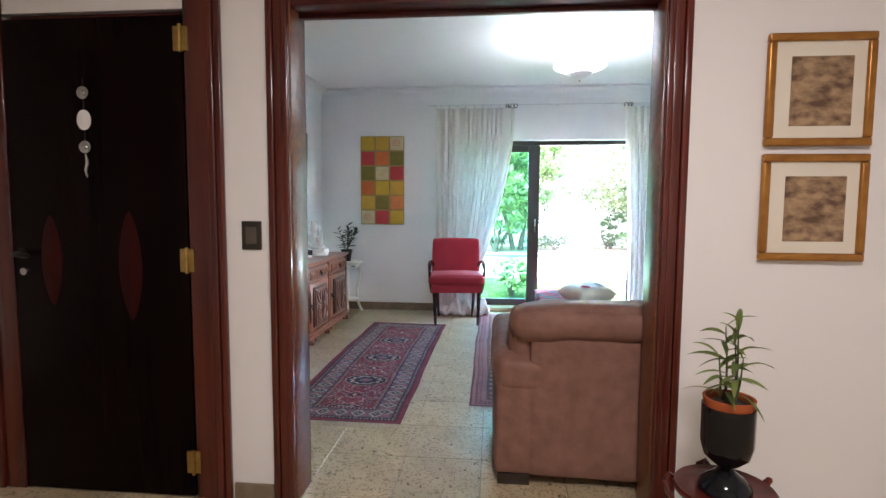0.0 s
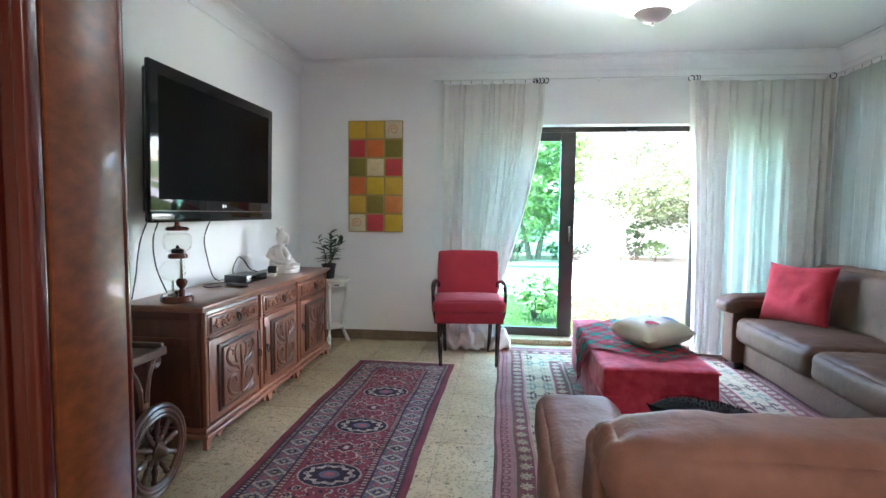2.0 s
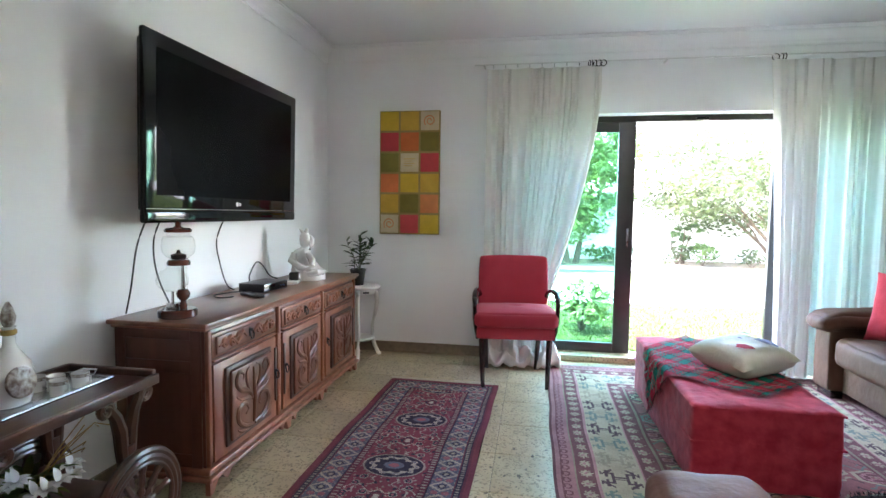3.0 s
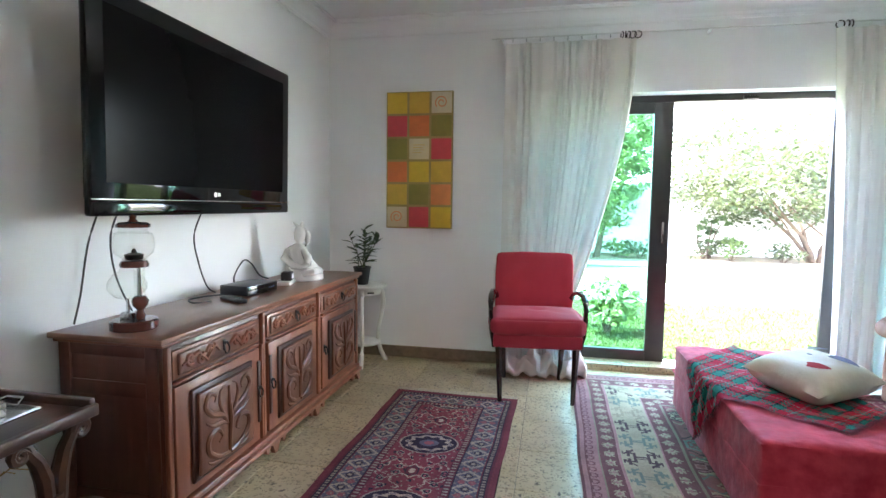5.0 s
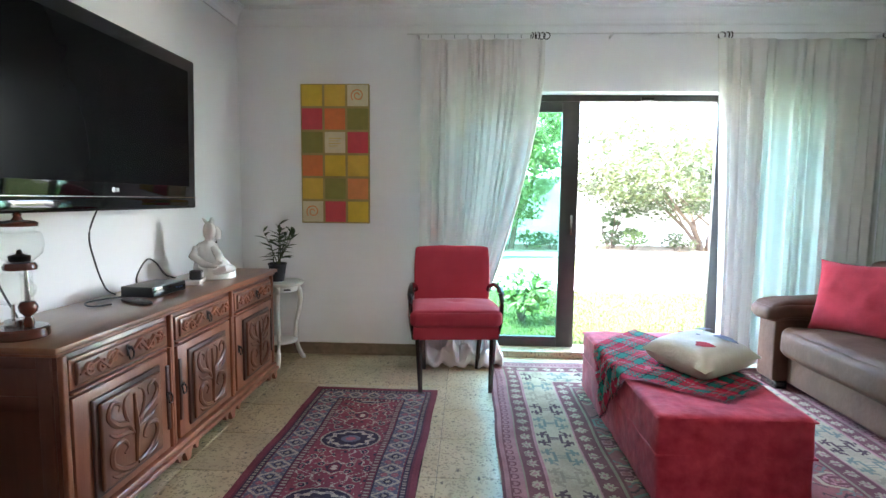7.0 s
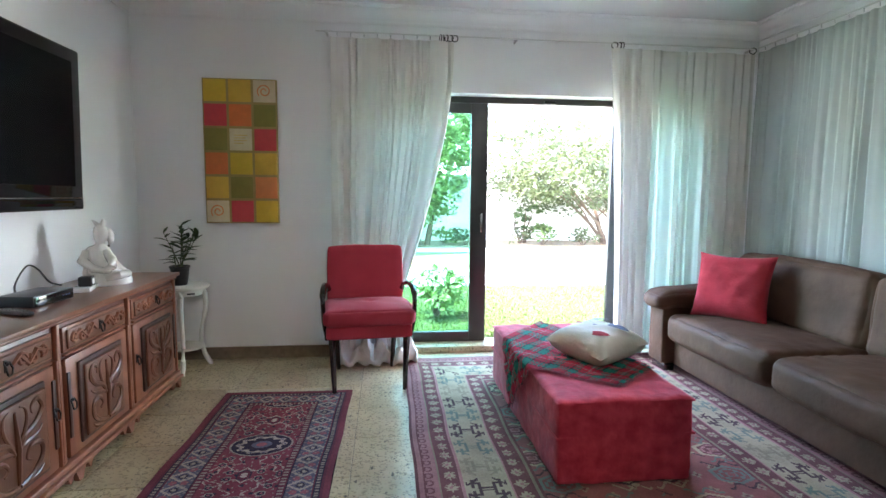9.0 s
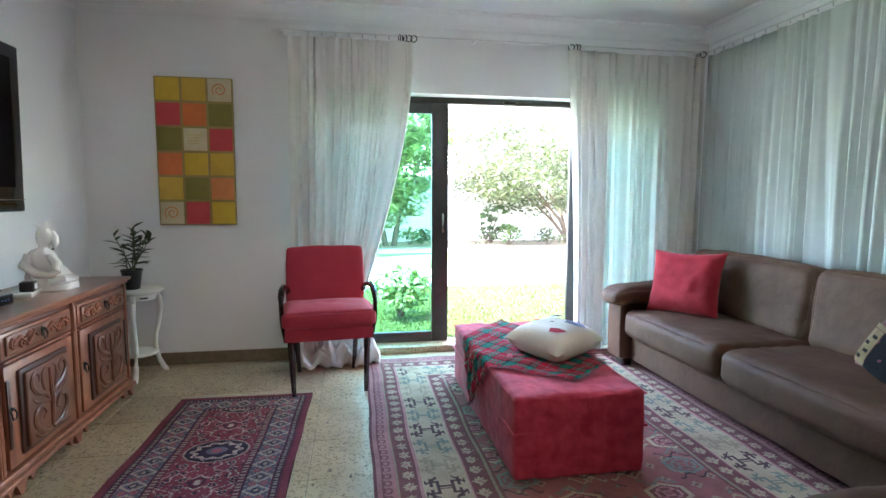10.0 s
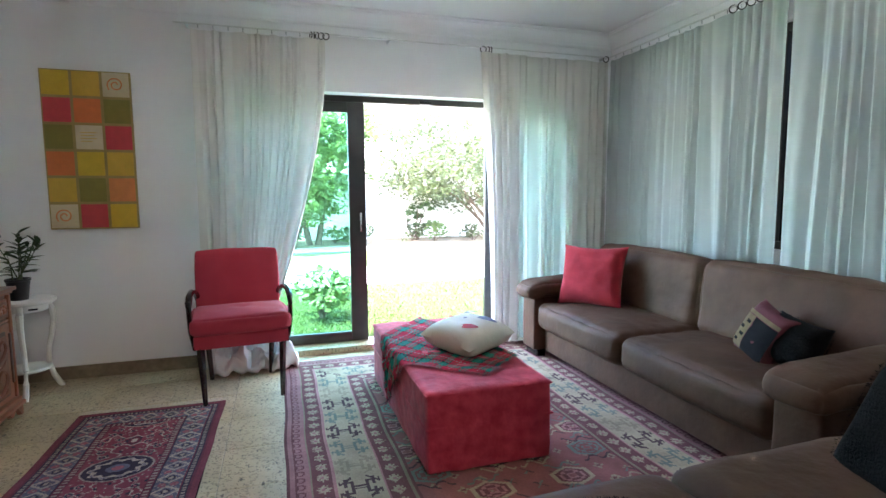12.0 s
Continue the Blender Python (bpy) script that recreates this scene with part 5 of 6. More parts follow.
def runner_pattern(U, V, w, l):
    red, dred, navy, cream, blue, pink = c3(0.205, 0.037, 0.056), c3(0.12, 0.020, 0.038), c3(0.018, 0.016, 0.036), c3(0.44, 0.36, 0.29), c3(0.12, 0.12, 0.165), c3(0.34, 0.10, 0.12)
    d = np.minimum(np.minimum(U, w - U), np.minimum(V, l - V))
    along = np.where(np.minimum(U, w - U) < np.minimum(V, l - V), V, U)
    col = np.empty(U.shape + (3,))
    col[:] = red

    def put(mask, c):
        col[mask] = c
    rs = np.random.RandomState(4)
    # field: vines and small flowers
    cx = w / 2
    x, per = (U - cx), 0.60
    ph = ((V - l / 2) / per + 0.5) % 1.0 - 0.5
    yy = ph * per
    ax = np.abs(x)
    vine = np.abs(ax - 0.10 - 0.055 * np.cos(yy * 2 * np.pi / per * 2) - 0.018 * np.sin(yy * 75)) < 0.0045
    put(vine & (np.abs(yy) > 0.13), cream)
    vine2 = np.abs(np.abs(yy) - 0.235 - 0.03 * np.sin(ax * 40)) < 0.0045
    put(vine2 & (ax < 0.17), cream)
    dots = (np.sin(U * 118 + 3 * np.sin(V * 23)) * np.sin(V * 105 + 2 * np.sin(U * 31))) > 0.80
    put(dots, cream * 0.75)
    dots2 = (np.sin(U * 61 + 1) * np.sin(V * 52 + 2 * np.sin(U * 17))) > 0.86
    put(dots2, navy)
    for fx, fy in ((0.13, 0.20), (0.07, 0.27), (0.16, 0.29), (0.11, 0.14)):
        rr = np.hypot(ax - fx, np.abs(yy) - fy)
        put(rr < 0.021, cream * 0.8)
        put(rr < 0.016, navy)
        put(rr < 0.007, pink)
    rr = np.hypot(x * 1.0, np.abs(yy) - 0.29)
    put(rr < 0.035, navy)
    put(rr < 0.028, dred)
    put(rr < 0.013, cream)
    # medallions
    ex = np.hypot(x / 0.150, yy / 0.115)
    ang = np.arctan2(yy / 0.115, x / 0.150)
    put(ex < 1.10, red)
    put((ex < 1.06), cream * 0.8)
    put(ex < 1.0, navy)
    flo = np.abs(ex - 0.72 - 0.07 * np.cos(ang * 10)) < 0.085
    put(flo, cream)
    put((np.abs(ex - 0.72 - 0.07 * np.cos(ang * 10)) < 0.03) & (np.cos(ang * 10) > 0), blue)
    put(ex < 0.42, navy)
    put(ex < 0.34, blue)
    put(ex < 0.18, pink)
    # borders from the inside out
    put(d < 0.235, dred)
    teeth = ((along / 0.026) % 1 < 0.45) & (d > 0.205) & (d < 0.228)
    put(teeth, cream * 0.7)
    put(d < 0.200, navy)
    s = (along / 0.115) % 1.0 - 0.5
    m = (d - 0.135) / 0.058
    ry = np.abs(np.abs(s) * 2 - 0.5 + 0.25 * np.sin(m * 4)) < 0.13
    put((d < 0.192) & (d > 0.078), blue * 0.75)
    put((d < 0.192) & (d > 0.078) & (np.abs(np.abs(s * 2) + np.abs(m) * 0.75 - 0.72) < 0.13), cream * 0.85)
    put((d < 0.192) & (d > 0.078) & (np.hypot(s * 2, m) < 0.34), navy)
    put((d < 0.192) & (d > 0.078) & (np.hypot(s * 2, m) < 0.2), cream * 0.7)
    put((d < 0.192) & (d > 0.078) & (np.hypot(np.abs(s * 2) - 1, np.abs(m) - 0.45) < 0.3), pink * 0.8)
    put((d < 0.192) & (d > 0.078) & (np.sin(along * 190) * np.sin(d * 210) > 0.75), cream * 0.7)
    put((d < 0.078) & (d > 0.07), dred)
    put((d < 0.07) & (d > 0.045), navy)
    put((d < 0.066) & (d > 0.05) & ((along / 0.022) % 1 < 0.5), cream * 0.6)
    put(d < 0.045, dred)
    put(d < 0.030, red * 0.85)
    # pale wash over all colours imitates glancing light on the pile
    return (col * 0.85 + c3(0.022, 0.016, 0.016)) * (0.85 + 0.3 * rs.rand(*U.shape))[..., None]


def rug_pattern(U, V, w, l):
    rose, plum, cream, teal, dark, pink = c3(0.235, 0.085, 0.075), c3(0.135, 0.044, 0.046), c3(0.35, 0.285, 0.185), c3(0.13, 0.165, 0.135), c3(0.06, 0.032, 0.036), c3(0.35, 0.16, 0.155)
    du, dv = np.minimum(U, w - U), np.minimum(V, l - V)
    d = np.minimum(du, dv)
    along = np.where(du < dv, V, U)
    col = np.empty(U.shape + (3,))
    col[:] = rose
    rs = np.random.RandomState(9)

    def put(mask, c):
        col[mask] = c

    def rosette(mask, s, m, back):
        # eight-petalled flower in a square cell, s and m from -1 to 1
        put(mask, back)
        r, a = np.hypot(s, m), np.arctan2(m, s)
        put(mask & (r < 0.62 + 0.16 * np.cos(a * 8)), cream * 0.92)
        put(mask & (np.abs(np.sin(a * 4)) < 0.16) & (r > 0.2) & (r < 0.75), plum)
        put(mask & (r < 0.2), pink * 0.8)
    # field: large faded devices and small stars, mirrored about the middle
    X, Y = U - w / 2, V - l / 2
    per = 0.62
    for ox, oy, kind in ((0.28, 0.10, 0), (0.42, 0.40, 1), (0.20, 0.62, 2), (0.45, 0.80, 3), (0.30, 1.02, 0), (0.10, 0.36, 3), (0.06, 0.92, 1), (0.48, 0.16, 2), (0.12, 0.14, 2), (0.44, 1.14, 2), (0.18, 1.18, 3)):
        a, b = (np.abs(X) - ox) / 0.095, (np.abs(Y) - oy) / 0.085
        hexa = np.maximum(np.abs(a), np.abs(a) * 0.5 + np.abs(b))
        edge = (cream, teal, cream, dark)[kind]
        fill = (dark, rose * 0.8, plum, cream)[kind]
        put(hexa < 1.0, edge)
        put(hexa < 0.78, fill)
        put((hexa < 0.66) & (((a * 4).astype(int) + (b * 4).astype(int)) % 2 == 0), (cream, teal, pink, dark)[kind])
        put(hexa < 0.2, rose)
        put((np.abs(np.abs(b) - 1.15 - 0.25 * np.sin(a * 6)) < 0.09) & (np.abs(a) < 0.9), (cream, dark, teal, cream)[kind] * 0.9)
    s, m = ((U / 0.115) % 1) * 2 - 1, ((V / 0.125 + 0.5 * ((U / 0.115).astype(int) % 2)) % 1) * 2 - 1
    base = np.all(np.abs(col - rose) < 1e-6, -1)
    r, a = np.hypot(s, m), np.arctan2(m, s)
    pick = rs.rand(60, 60)[(U / 0.115).astype(int), (V / 0.125).astype(int)]
    put(base & (r < 0.34 + 0.12 * np.cos(a * 4)) & (pick > 0.35), cream * 0.75)
    put(base & (r < 0.16) & (pick > 0.35), plum)
    put(base & (np.abs(s + m) < 0.10) & (r < 0.6) & (pick <= 0.35), dark)
    put(base & (np.abs(s - m) < 0.10) & (r < 0.6) & (pick <= 0.2), teal)
    # borders
    put(d < 0.56, plum)
    put((d < 0.545) & (d > 0.535), cream * 0.6)
    cell = 0.098
    s = ((along / cell) % 1) * 2 - 1
    rosette((d < 0.525) & (d > 0.435), s, (d - 0.48) / 0.045, plum)
    put((d < 0.435) & (d > 0.425), pink)
    # cream band with angular branches
    band = (d < 0.425) & (d > 0.215)
    put(band, cream)
    cell2 = 0.20
    k = (along / cell2).astype(int)
    s, m = ((along / cell2) % 1) * 2 - 1, (d - 0.32) / 0.105
    ink = np.where(((k * 7) % 5 < 2)[..., None], dark, np.where(((k * 7) % 5 == 2)[..., None], cream * 0.72, teal))
    asx, am = np.abs(s), np.abs(m)
    lines = (np.abs(am - 0.30) < 0.07) & (asx < 0.45) | (np.abs(asx - 0.45) < 0.07) & (am > 0.25) & (am < 0.62) | (np.abs(am - 0.62) < 0.06) & (asx > 0.12) & (asx < 0.8) | (np.abs(asx + am - 1.18) < 0.09) & (am > 0.3) & (am < 0.85) | (np.abs(asx - 0.1) < 0.06) & (am < 0.3) | (np.abs(am - 0.86) < 0.05) & (asx > 0.3) & (asx < 0.62)
    lines &= band
    col[lines] = ink[lines]
    put((d < 0.215) & (d > 0.205), pink)
    s = ((along / cell) % 1) * 2 - 1
    rosette((d < 0.205) & (d > 0.115), s, (d - 0.16) / 0.045, plum)
    put((d < 0.115) & (d > 0.105), cream * 0.6)
    put(d < 0.105, pink * 0.85)
    s = ((along / 0.06) % 1) * 2 - 1
    m = (d - 0.062) / 0.03
    wave = (d < 0.095) & (d > 0.03) & ((np.abs(np.hypot(s, m) - 0.6) < 0.17) & (s * m < 0.25) | (np.abs(m + 0.75) < 0.13))
    put(wave, plum)
    put(d < 0.018, plum * 0.9)
    wear = 0.92 + 0.16 * rs.rand(*U.shape)
    return (col * 0.85 + c3(0.026, 0.018, 0.017)) * wear[..., None]


runner = woven("runner_rug", "dark red and navy runner rug with medallions on stone floor", 0.80, 3.50, 0.815, 2.72, 0.006, runner_pattern, WEAVE)
runner.matrix_basis = pose(0.80, 3.50, 0, 0, 0, -0.7)
woven("rug", "large faded rose and cream patterned rug under the ottoman", 2.01, 3.83, 2.14, 3.03, 0.0075, rug_pattern, WEAVE)

# ---- red ottoman with blanket and cushion ----
OX0, OX1, OY0, OY1, OZ = 2.632, 3.27, 4.915, 6.34, 0.40
ott = thing("ottoman", "long box-shaped red suede ottoman on the rug", "ottoman", (0, 0, 0))
body_ = soft_box(OX0, OX1, OY0, OY1, 0.008, OZ, 0.016, 0.008, 0.006, 44, 1.0, 9.0)
for v in body_.verts:
    v.co.z += 0.004 * noise.noise(v.co * 5) * (v.co.z > 0.3)
part("body", body_, REDSUEDE, ott)
part("seam", tube([(OX0 - 0.005, OY0 - 0.005, 0.232), (OX1 + 0.005, OY0 - 0.005, 0.235), (OX1 + 0.005, OY1 + 0.005, 0.232), (OX0 - 0.005, OY1 + 0.005, 0.235)], 0.005, 6, closed=True), REDSUEDE, ott)
part("piping", tube([(OX0, OY0, OZ - 0.012), (OX1, OY0, OZ - 0.012), (OX1, OY1, OZ - 0.012), (OX0, OY1, OZ - 0.012)], 0.005, 6, closed=True), REDSUEDE, ott)


def tartan(U, V, w, l):
    red, green, teal, black, grey = c3(0.36, 0.012, 0.03), c3(0.008, 0.07, 0.045), c3(0.012, 0.13, 0.10), c3(0.012, 0.012, 0.015), c3(0.22, 0.18, 0.18)

    def sett(t):
        q = (t / 0.15) % 1.0
        out = np.empty(t.shape + (3,))
        out[:] = red
        out[(q > 0.32) & (q < 0.62)] = teal
        out[(q > 0.62) & (q < 0.70)] = black
        out[(q > 0.26) & (q < 0.32)] = black
        out[(q > 0.82) & (q < 0.88)] = green
        out[(q > 0.97)] = grey
        return out
    a, b = sett(U), sett(V + 0.07)
    twill = (((U / 0.006).astype(int) + (V / 0.006).astype(int)) % 2)[..., None]
    return np.where(twill == 0, a, b) * 0.75 + 0.25 * (a + b) / 2


def blanket():
    """Tartan throw laid slantwise over the ottoman, one corner hanging over its side."""
    w, l, k = 0.55, 1.0, 0.008
    nx, ny = int(w / k), int(l / k)
    u, v = np.linspace(0, w, nx + 1), np.linspace(0, l, ny + 1)
    U, V = np.meshgrid(u, v)
    su, sv = U / w, V / l
    corner = [Vector(p) for p in ((2.98, 5.05), (3.27, 5.30), (2.31, 5.62), (2.98, 6.36))]
    X = (1 - su) * (1 - sv) * corner[0].x + su * (1 - sv) * corner[1].x + (1 - su) * sv * corner[2].x + su * sv * corner[3].x
    Y = (1 - su) * (1 - sv) * corner[0].y + su * (1 - sv) * corner[1].y + (1 - su) * sv * corner[2].y + su * sv * corner[3].y
    X = X + 0.012 * np.sin(V * 19)
    lift = 0.006 + 0.006 * np.abs(np.sin(U * 17 + V * 5)) + 0.004 * np.sin(V * 21 + U * 6)
    Z = OZ + 0.006 + lift
    over = np.maximum(0, OX0 - X)
    X = np.where(over > 0, OX0 - 0.012 - 0.10 * over - 0.012 * np.abs(np.sin(Y * 30)) * np.minimum(1, over * 20), X)
    Z = np.where(over > 0, OZ + 0.010 - over * 0.97, Z)
    co = np.stack([X, Y, Z], -1).reshape(-1, 3)
    idx = (np.arange(ny)[:, None] * (nx + 1) + np.arange(nx)[None, :]).reshape(-1)
    quads = np.stack([idx, idx + 1, idx + nx + 2, idx + nx + 1], -1)
    me = bpy.data.meshes.new("throw")
    me.from_pydata(co.tolist(), [], quads.tolist())
    Uc, Vc = np.meshgrid((u[:-1] + u[1:]) / 2, (v[:-1] + v[1:]) / 2)
    at = me.attributes.new("weave", "FLOAT_COLOR", "FACE")
    rgba = np.concatenate([tartan(Uc, Vc, w, l).reshape(-1, 3), np.ones((nx * ny, 1))], 1)
    at.data.foreach_set("color", rgba.astype(np.float32).ravel())
    me.polygons.foreach_set("use_smooth", [True] * len(me.polygons))
    me.materials.append(WEAVE)
    ob = tagged(new("throw_blanket", me), "red, green and black tartan throw spread over the ottoman", "blanket")
    fb, G = bmesh.new(), co.reshape(ny + 1, nx + 1, 3)
    fr_rng = random.Random(4)
    ends = [(G[0, i], G[3, i]) for i in range(0, nx + 1)] + [(G[ny, i], G[ny - 3, i]) for i in range(0, nx + 1)] + [(G[j, 0], G[j, 3]) for j in range(0, ny + 1)] + [(G[j, nx], G[j, nx - 3]) for j in range(0, ny + 1)]
    for a, b in ends:
        p, d = Vector(a), (Vector(a) - Vector(b)).normalized()
        o = d.cross(Vector((0, 0, 1))) if abs(d.z) < 0.8 else Vector((0, 1, 0))
        o = o.normalized() * 0.0022
        q = p + d * fr_rng.uniform(0.016, 0.028) + o * fr_rng.uniform(-2, 2)
        q.z += 0.001
        fb.faces.new([fb.verts.new(x) for x in (p - o, p + o, q + o * 0.5, q - o * 0.5)])
    part("fringe", fb, FRINGE_RED, ob, "dark red twisted fringe")
    return ob


FRINGE_RED = material("throw_fringe", (0.20, 0.015, 0.03), 0.95, 0, (0.03, 0.03, 0.03), 60, 0.3)
blanket()
PRINT = material("printed_cotton", (0.70, 0.66, 0.56), 0.85, 0, (0.60, 0.56, 0.47), 5, 0.6, 0.4, 20)
cu = thing("cushion", "white cotton cushion with red and blue prints on the throw", "cushion", (3.05, 5.52, OZ + 0.096), -62)
pl = part("cover", moved(pillow(0.44, 0.44, 0.19, 18, 2.0), pose(0, 0, 0, 4, 3) @ Matrix.Diagonal((0.90, 0.92, 0.92, 1))), PRINT, cu)


def patch(cx, cy, w, h, lift, rot=0.0):
    """A printed motif that follows the swell of the cushion."""
    bm = bmesh.new()
    ring = []
    for k in range(14):
        a = k * math.tau / 14
        x, y = w * math.cos(a) * (1 + 0.25 * math.cos(3 * a)), h * math.sin(a)
        x, y = cx + x * math.cos(rot) - y * math.sin(rot), cy + x * math.sin(rot) + y * math.cos(rot)
        q = ((1 - (x / 0.22) ** 4) * (1 - (y / 0.22) ** 4)) ** 0.55
        ring.append(bm.verts.new((x, y, 0.095 * q + lift + y * math.tan(radians(4)) - x * math.tan(radians(3)))))
    bm.faces.new(ring)
    return bm


BLUEPRINT = material("blue_print", (0.14, 0.15, 0.22), 0.85)
part("motif", patch(0.10, -0.10, 0.045, 0.028, 0.006, 0.6), REDCUSH, pl, "red printed motif")
part("motif", patch(0.09, 0.06, 0.06, 0.028, 0.006, 0.2), BLUEPRINT, pl, "grey-blue printed motif")
part("motif", patch(-0.06, 0.09, 0.05, 0.02, 0.006, 1.2), BLUEPRINT, pl)
part("motif", patch(-0.09, -0.05, 0.02, 0.015, 0.006, 0.2), REDCUSH, pl)
part("motif", patch(0.0, -0.02, 0.012, 0.01, 0.008, 0.2), BLUEPRINT, pl)


# ---- leather sofa under the window: its back to the wall, facing the sideboard ----
S_Y0, S_Y1 = 4.05, 6.60
sofa = thing("sofa", "long taupe leather sofa with padded arms along the window wall", "sofa")
part("base", soft_box(4.02, 4.84, S_Y0 + 0.20, S_Y1 - 0.21, 0.055, 0.275, 0.02, 0.006, 0.004, 16, 1.0), LEATHER, sofa)


def pad(x0, x1, y0, y1, z0, z1, r, bulge, seed, n=36):
    """A filled leather cushion: flat faces, a tight rounded edge, creases that run in from the seams."""
    bm = soft_box(x0, x1, y0, y1, z0, z1, r, bulge, 0.006, n, seed, 5)
    cx, cy = (x0 + x1) / 2, (y0 + y1) / 2
    for v in bm.verts:
        u, w = (v.co.x - cx) / (x1 - x0) * 2, (v.co.y - cy) / (y1 - y0) * 2
        edge = max(abs(u), abs(w)) ** 3
        a = math.atan2(w, u)
        v.co.z += 0.0035 * edge * math.sin(a * 19 + 5 * noise.noise(v.co * 3) + seed) + 0.004 * noise.noise(v.co * 13)
    return bm


for y0, y1, sd in ((5.335, S_Y1 - 0.215, 2.0), (S_Y0 + 0.23, 5.325, 5.0)):
    part("seat_cushion", pad(3.945, 4.62, y0, y1, 0.25, 0.455, 0.062, 0.022, sd), LEATHER, sofa)
for y0, y1, sd in ((5.375, S_Y1 - 0.04, 3.0), (S_Y0 + 0.04, 5.365, 7.0)):
    b = soft_box(-0.11, 0.11, y0, y1, 0.0, 0.47, 0.065, 0.022, 0.008, 36, sd, 6)
    for v in b.verts:
        s_ = (v.co.y - y0) / (y1 - y0)
        v.co.x -= 0.012 * math.sin(v.co.z * 9 + s_ * 3 + sd) * (v.co.x < 0)
        v.co.z += 0.006 * noise.noise(v.co * 6)
    part("back_cushion", moved(b, pose(4.62, 0, 0.415, 0, 11)), LEATHER, sofa)
    part("back_seam", tube([(4.617, y0 + 0.06 + (y1 - y0 - 0.12) * q / 8, 0.868 + 0.003 * math.sin(q * 2.1)) for q in range(9)], 0.004, 6), LEATHER, sofa)
part("back_frame", soft_box(4.68, 4.84, S_Y0 + 0.02, S_Y1 - 0.02, 0.06, 0.80, 0.05, 0.006, 0.004, 12, 4.0), LEATHER, sofa)
for y0, y1, sd in ((S_Y1 - 0.21, S_Y1, 8.0), (S_Y0, S_Y0 + 0.225, 9.0)):
    part("arm", soft_box(3.935, 4.80, y0 + 0.004, y1, 0.06, 0.515, 0.018, 0.004, 0.004, 16, sd), LEATHER, sofa, "flat leather arm front")
    arm = soft_box(3.885, 4.74, y0 - 0.03, y1 + 0.03, 0.495, 0.612, 0.05, 0.022, 0.006, 26, sd + 1, 6)
    for v in arm.verts:
        v.co.z += 0.03 * max(0.0, (v.co.x - 4.2) / 0.5) - 0.02 * max(0.0, (4.0 - v.co.x) / 0.1)
    part("arm_pad", arm, LEATHER, sofa, "padded leather arm top")
for x, y in ((3.99, S_Y1 - 0.11), (3.99, S_Y0 + 0.12), (4.78, S_Y1 - 0.12), (4.78, S_Y0 + 0.12)):
    part("foot", box(x - 0.03, x + 0.05, y - 0.09, y + 0.09, 0.0, 0.062, 0.004), BLACKWOOD, sofa)

rc = thing("cushion", "plain red cushion leaning in the corner of the leather sofa", "cushion", (4.30, 6.16, 0.68), 0)
red_bm = pillow(0.52, 0.48, 0.16, 30, 5.0)
for v in red_bm.verts:
    for cx_, cy_ in ((-0.09, -0.07), (0.09, -0.07), (-0.09, 0.08), (0.09, 0.08)):
        v.co.z *= 1 - 0.08 * math.exp(-((v.co.x - cx_) ** 2 + (v.co.y - cy_) ** 2) / 0.0012)
    v.co.z *= 1 + 0.10 * noise.noise(v.co * 14)
part("cover", moved(red_bm, pose(0, 0, 0, 90, 0, -58) @ pose(0, 0, 0, -16, 0, 1)), REDCUSH, rc)
EMB = material("cushion_gold_cloth", (0.20, 0.13, 0.055), 0.85, 0, (0.13, 0.08, 0.035), 20, 0.5, 0.2, 200)
BLACKCLOTH = material("black_furry_cloth", (0.012, 0.011, 0.013), 0.95, 0, (0.006, 0.006, 0.007), 14, 0.5, 0.6, 120, spec=0.1)
pc = thing("cushion", "patchwork cushion in red, gold and black on the leather sofa", "cushion", (4.37, 4.70, 0.588), 0)
pc.scale = (0.84, 0.84, 0.84)
tm_ = pose(0, 0, 0, 90, 0, -108) @ pose(0, 0, 0, -24, 0, -12)
cov = part("cover", moved(pillow(0.36, 0.36, 0.15, 16, 9.0), tm_), material("dark_red_cloth", (0.13, 0.018, 0.024), 0.85, 0, (0.09, 0.012, 0.018), 9, 0.5, 0.2, 200), pc)


def on_pillow(x0, x1, y0, y1, w, t, lift, n=6):
    bm = bmesh.new()
    g = [[bm.verts.new((x0 + (x1 - x0) * i / n, y0 + (y1 - y0) * j / n, t / 2 * ((1 - (2 * (x0 + (x1 - x0) * i / n) / w) ** 4) * (1 - (2 * (y0 + (y1 - y0) * j / n) / w) ** 4)) ** 0.55 + lift)) for j in range(n + 1)] for i in range(n + 1)]
    for i in range(n):
        for j in range(n):
            bm.faces.new((g[i][j], g[i + 1][j], g[i + 1][j + 1], g[i][j + 1]))
    return bm


part("patch", moved(on_pillow(-0.155, -0.05, -0.15, 0.07, 0.36, 0.14, 0.010), tm_), EMB, cov, "gold embroidered patch")
part("patch", moved(on_pillow(-0.045, 0.15, -0.15, 0.07, 0.36, 0.14, 0.010), tm_), BLACKCLOTH, cov, "black patch")
part("band", moved(on_pillow(-0.155, 0.15, 0.075, 0.10, 0.36, 0.14, 0.012), tm_), EMB, cov)
for q in range(4):
    part("stitching", moved(on_pillow(-0.13 + 0.03 * (q % 2), -0.09 + 0.03 * (q % 2), -0.12 + 0.045 * q, -0.10 + 0.045 * q, 0.36, 0.14, 0.013, 3), tm_), BLACKCLOTH, cov)


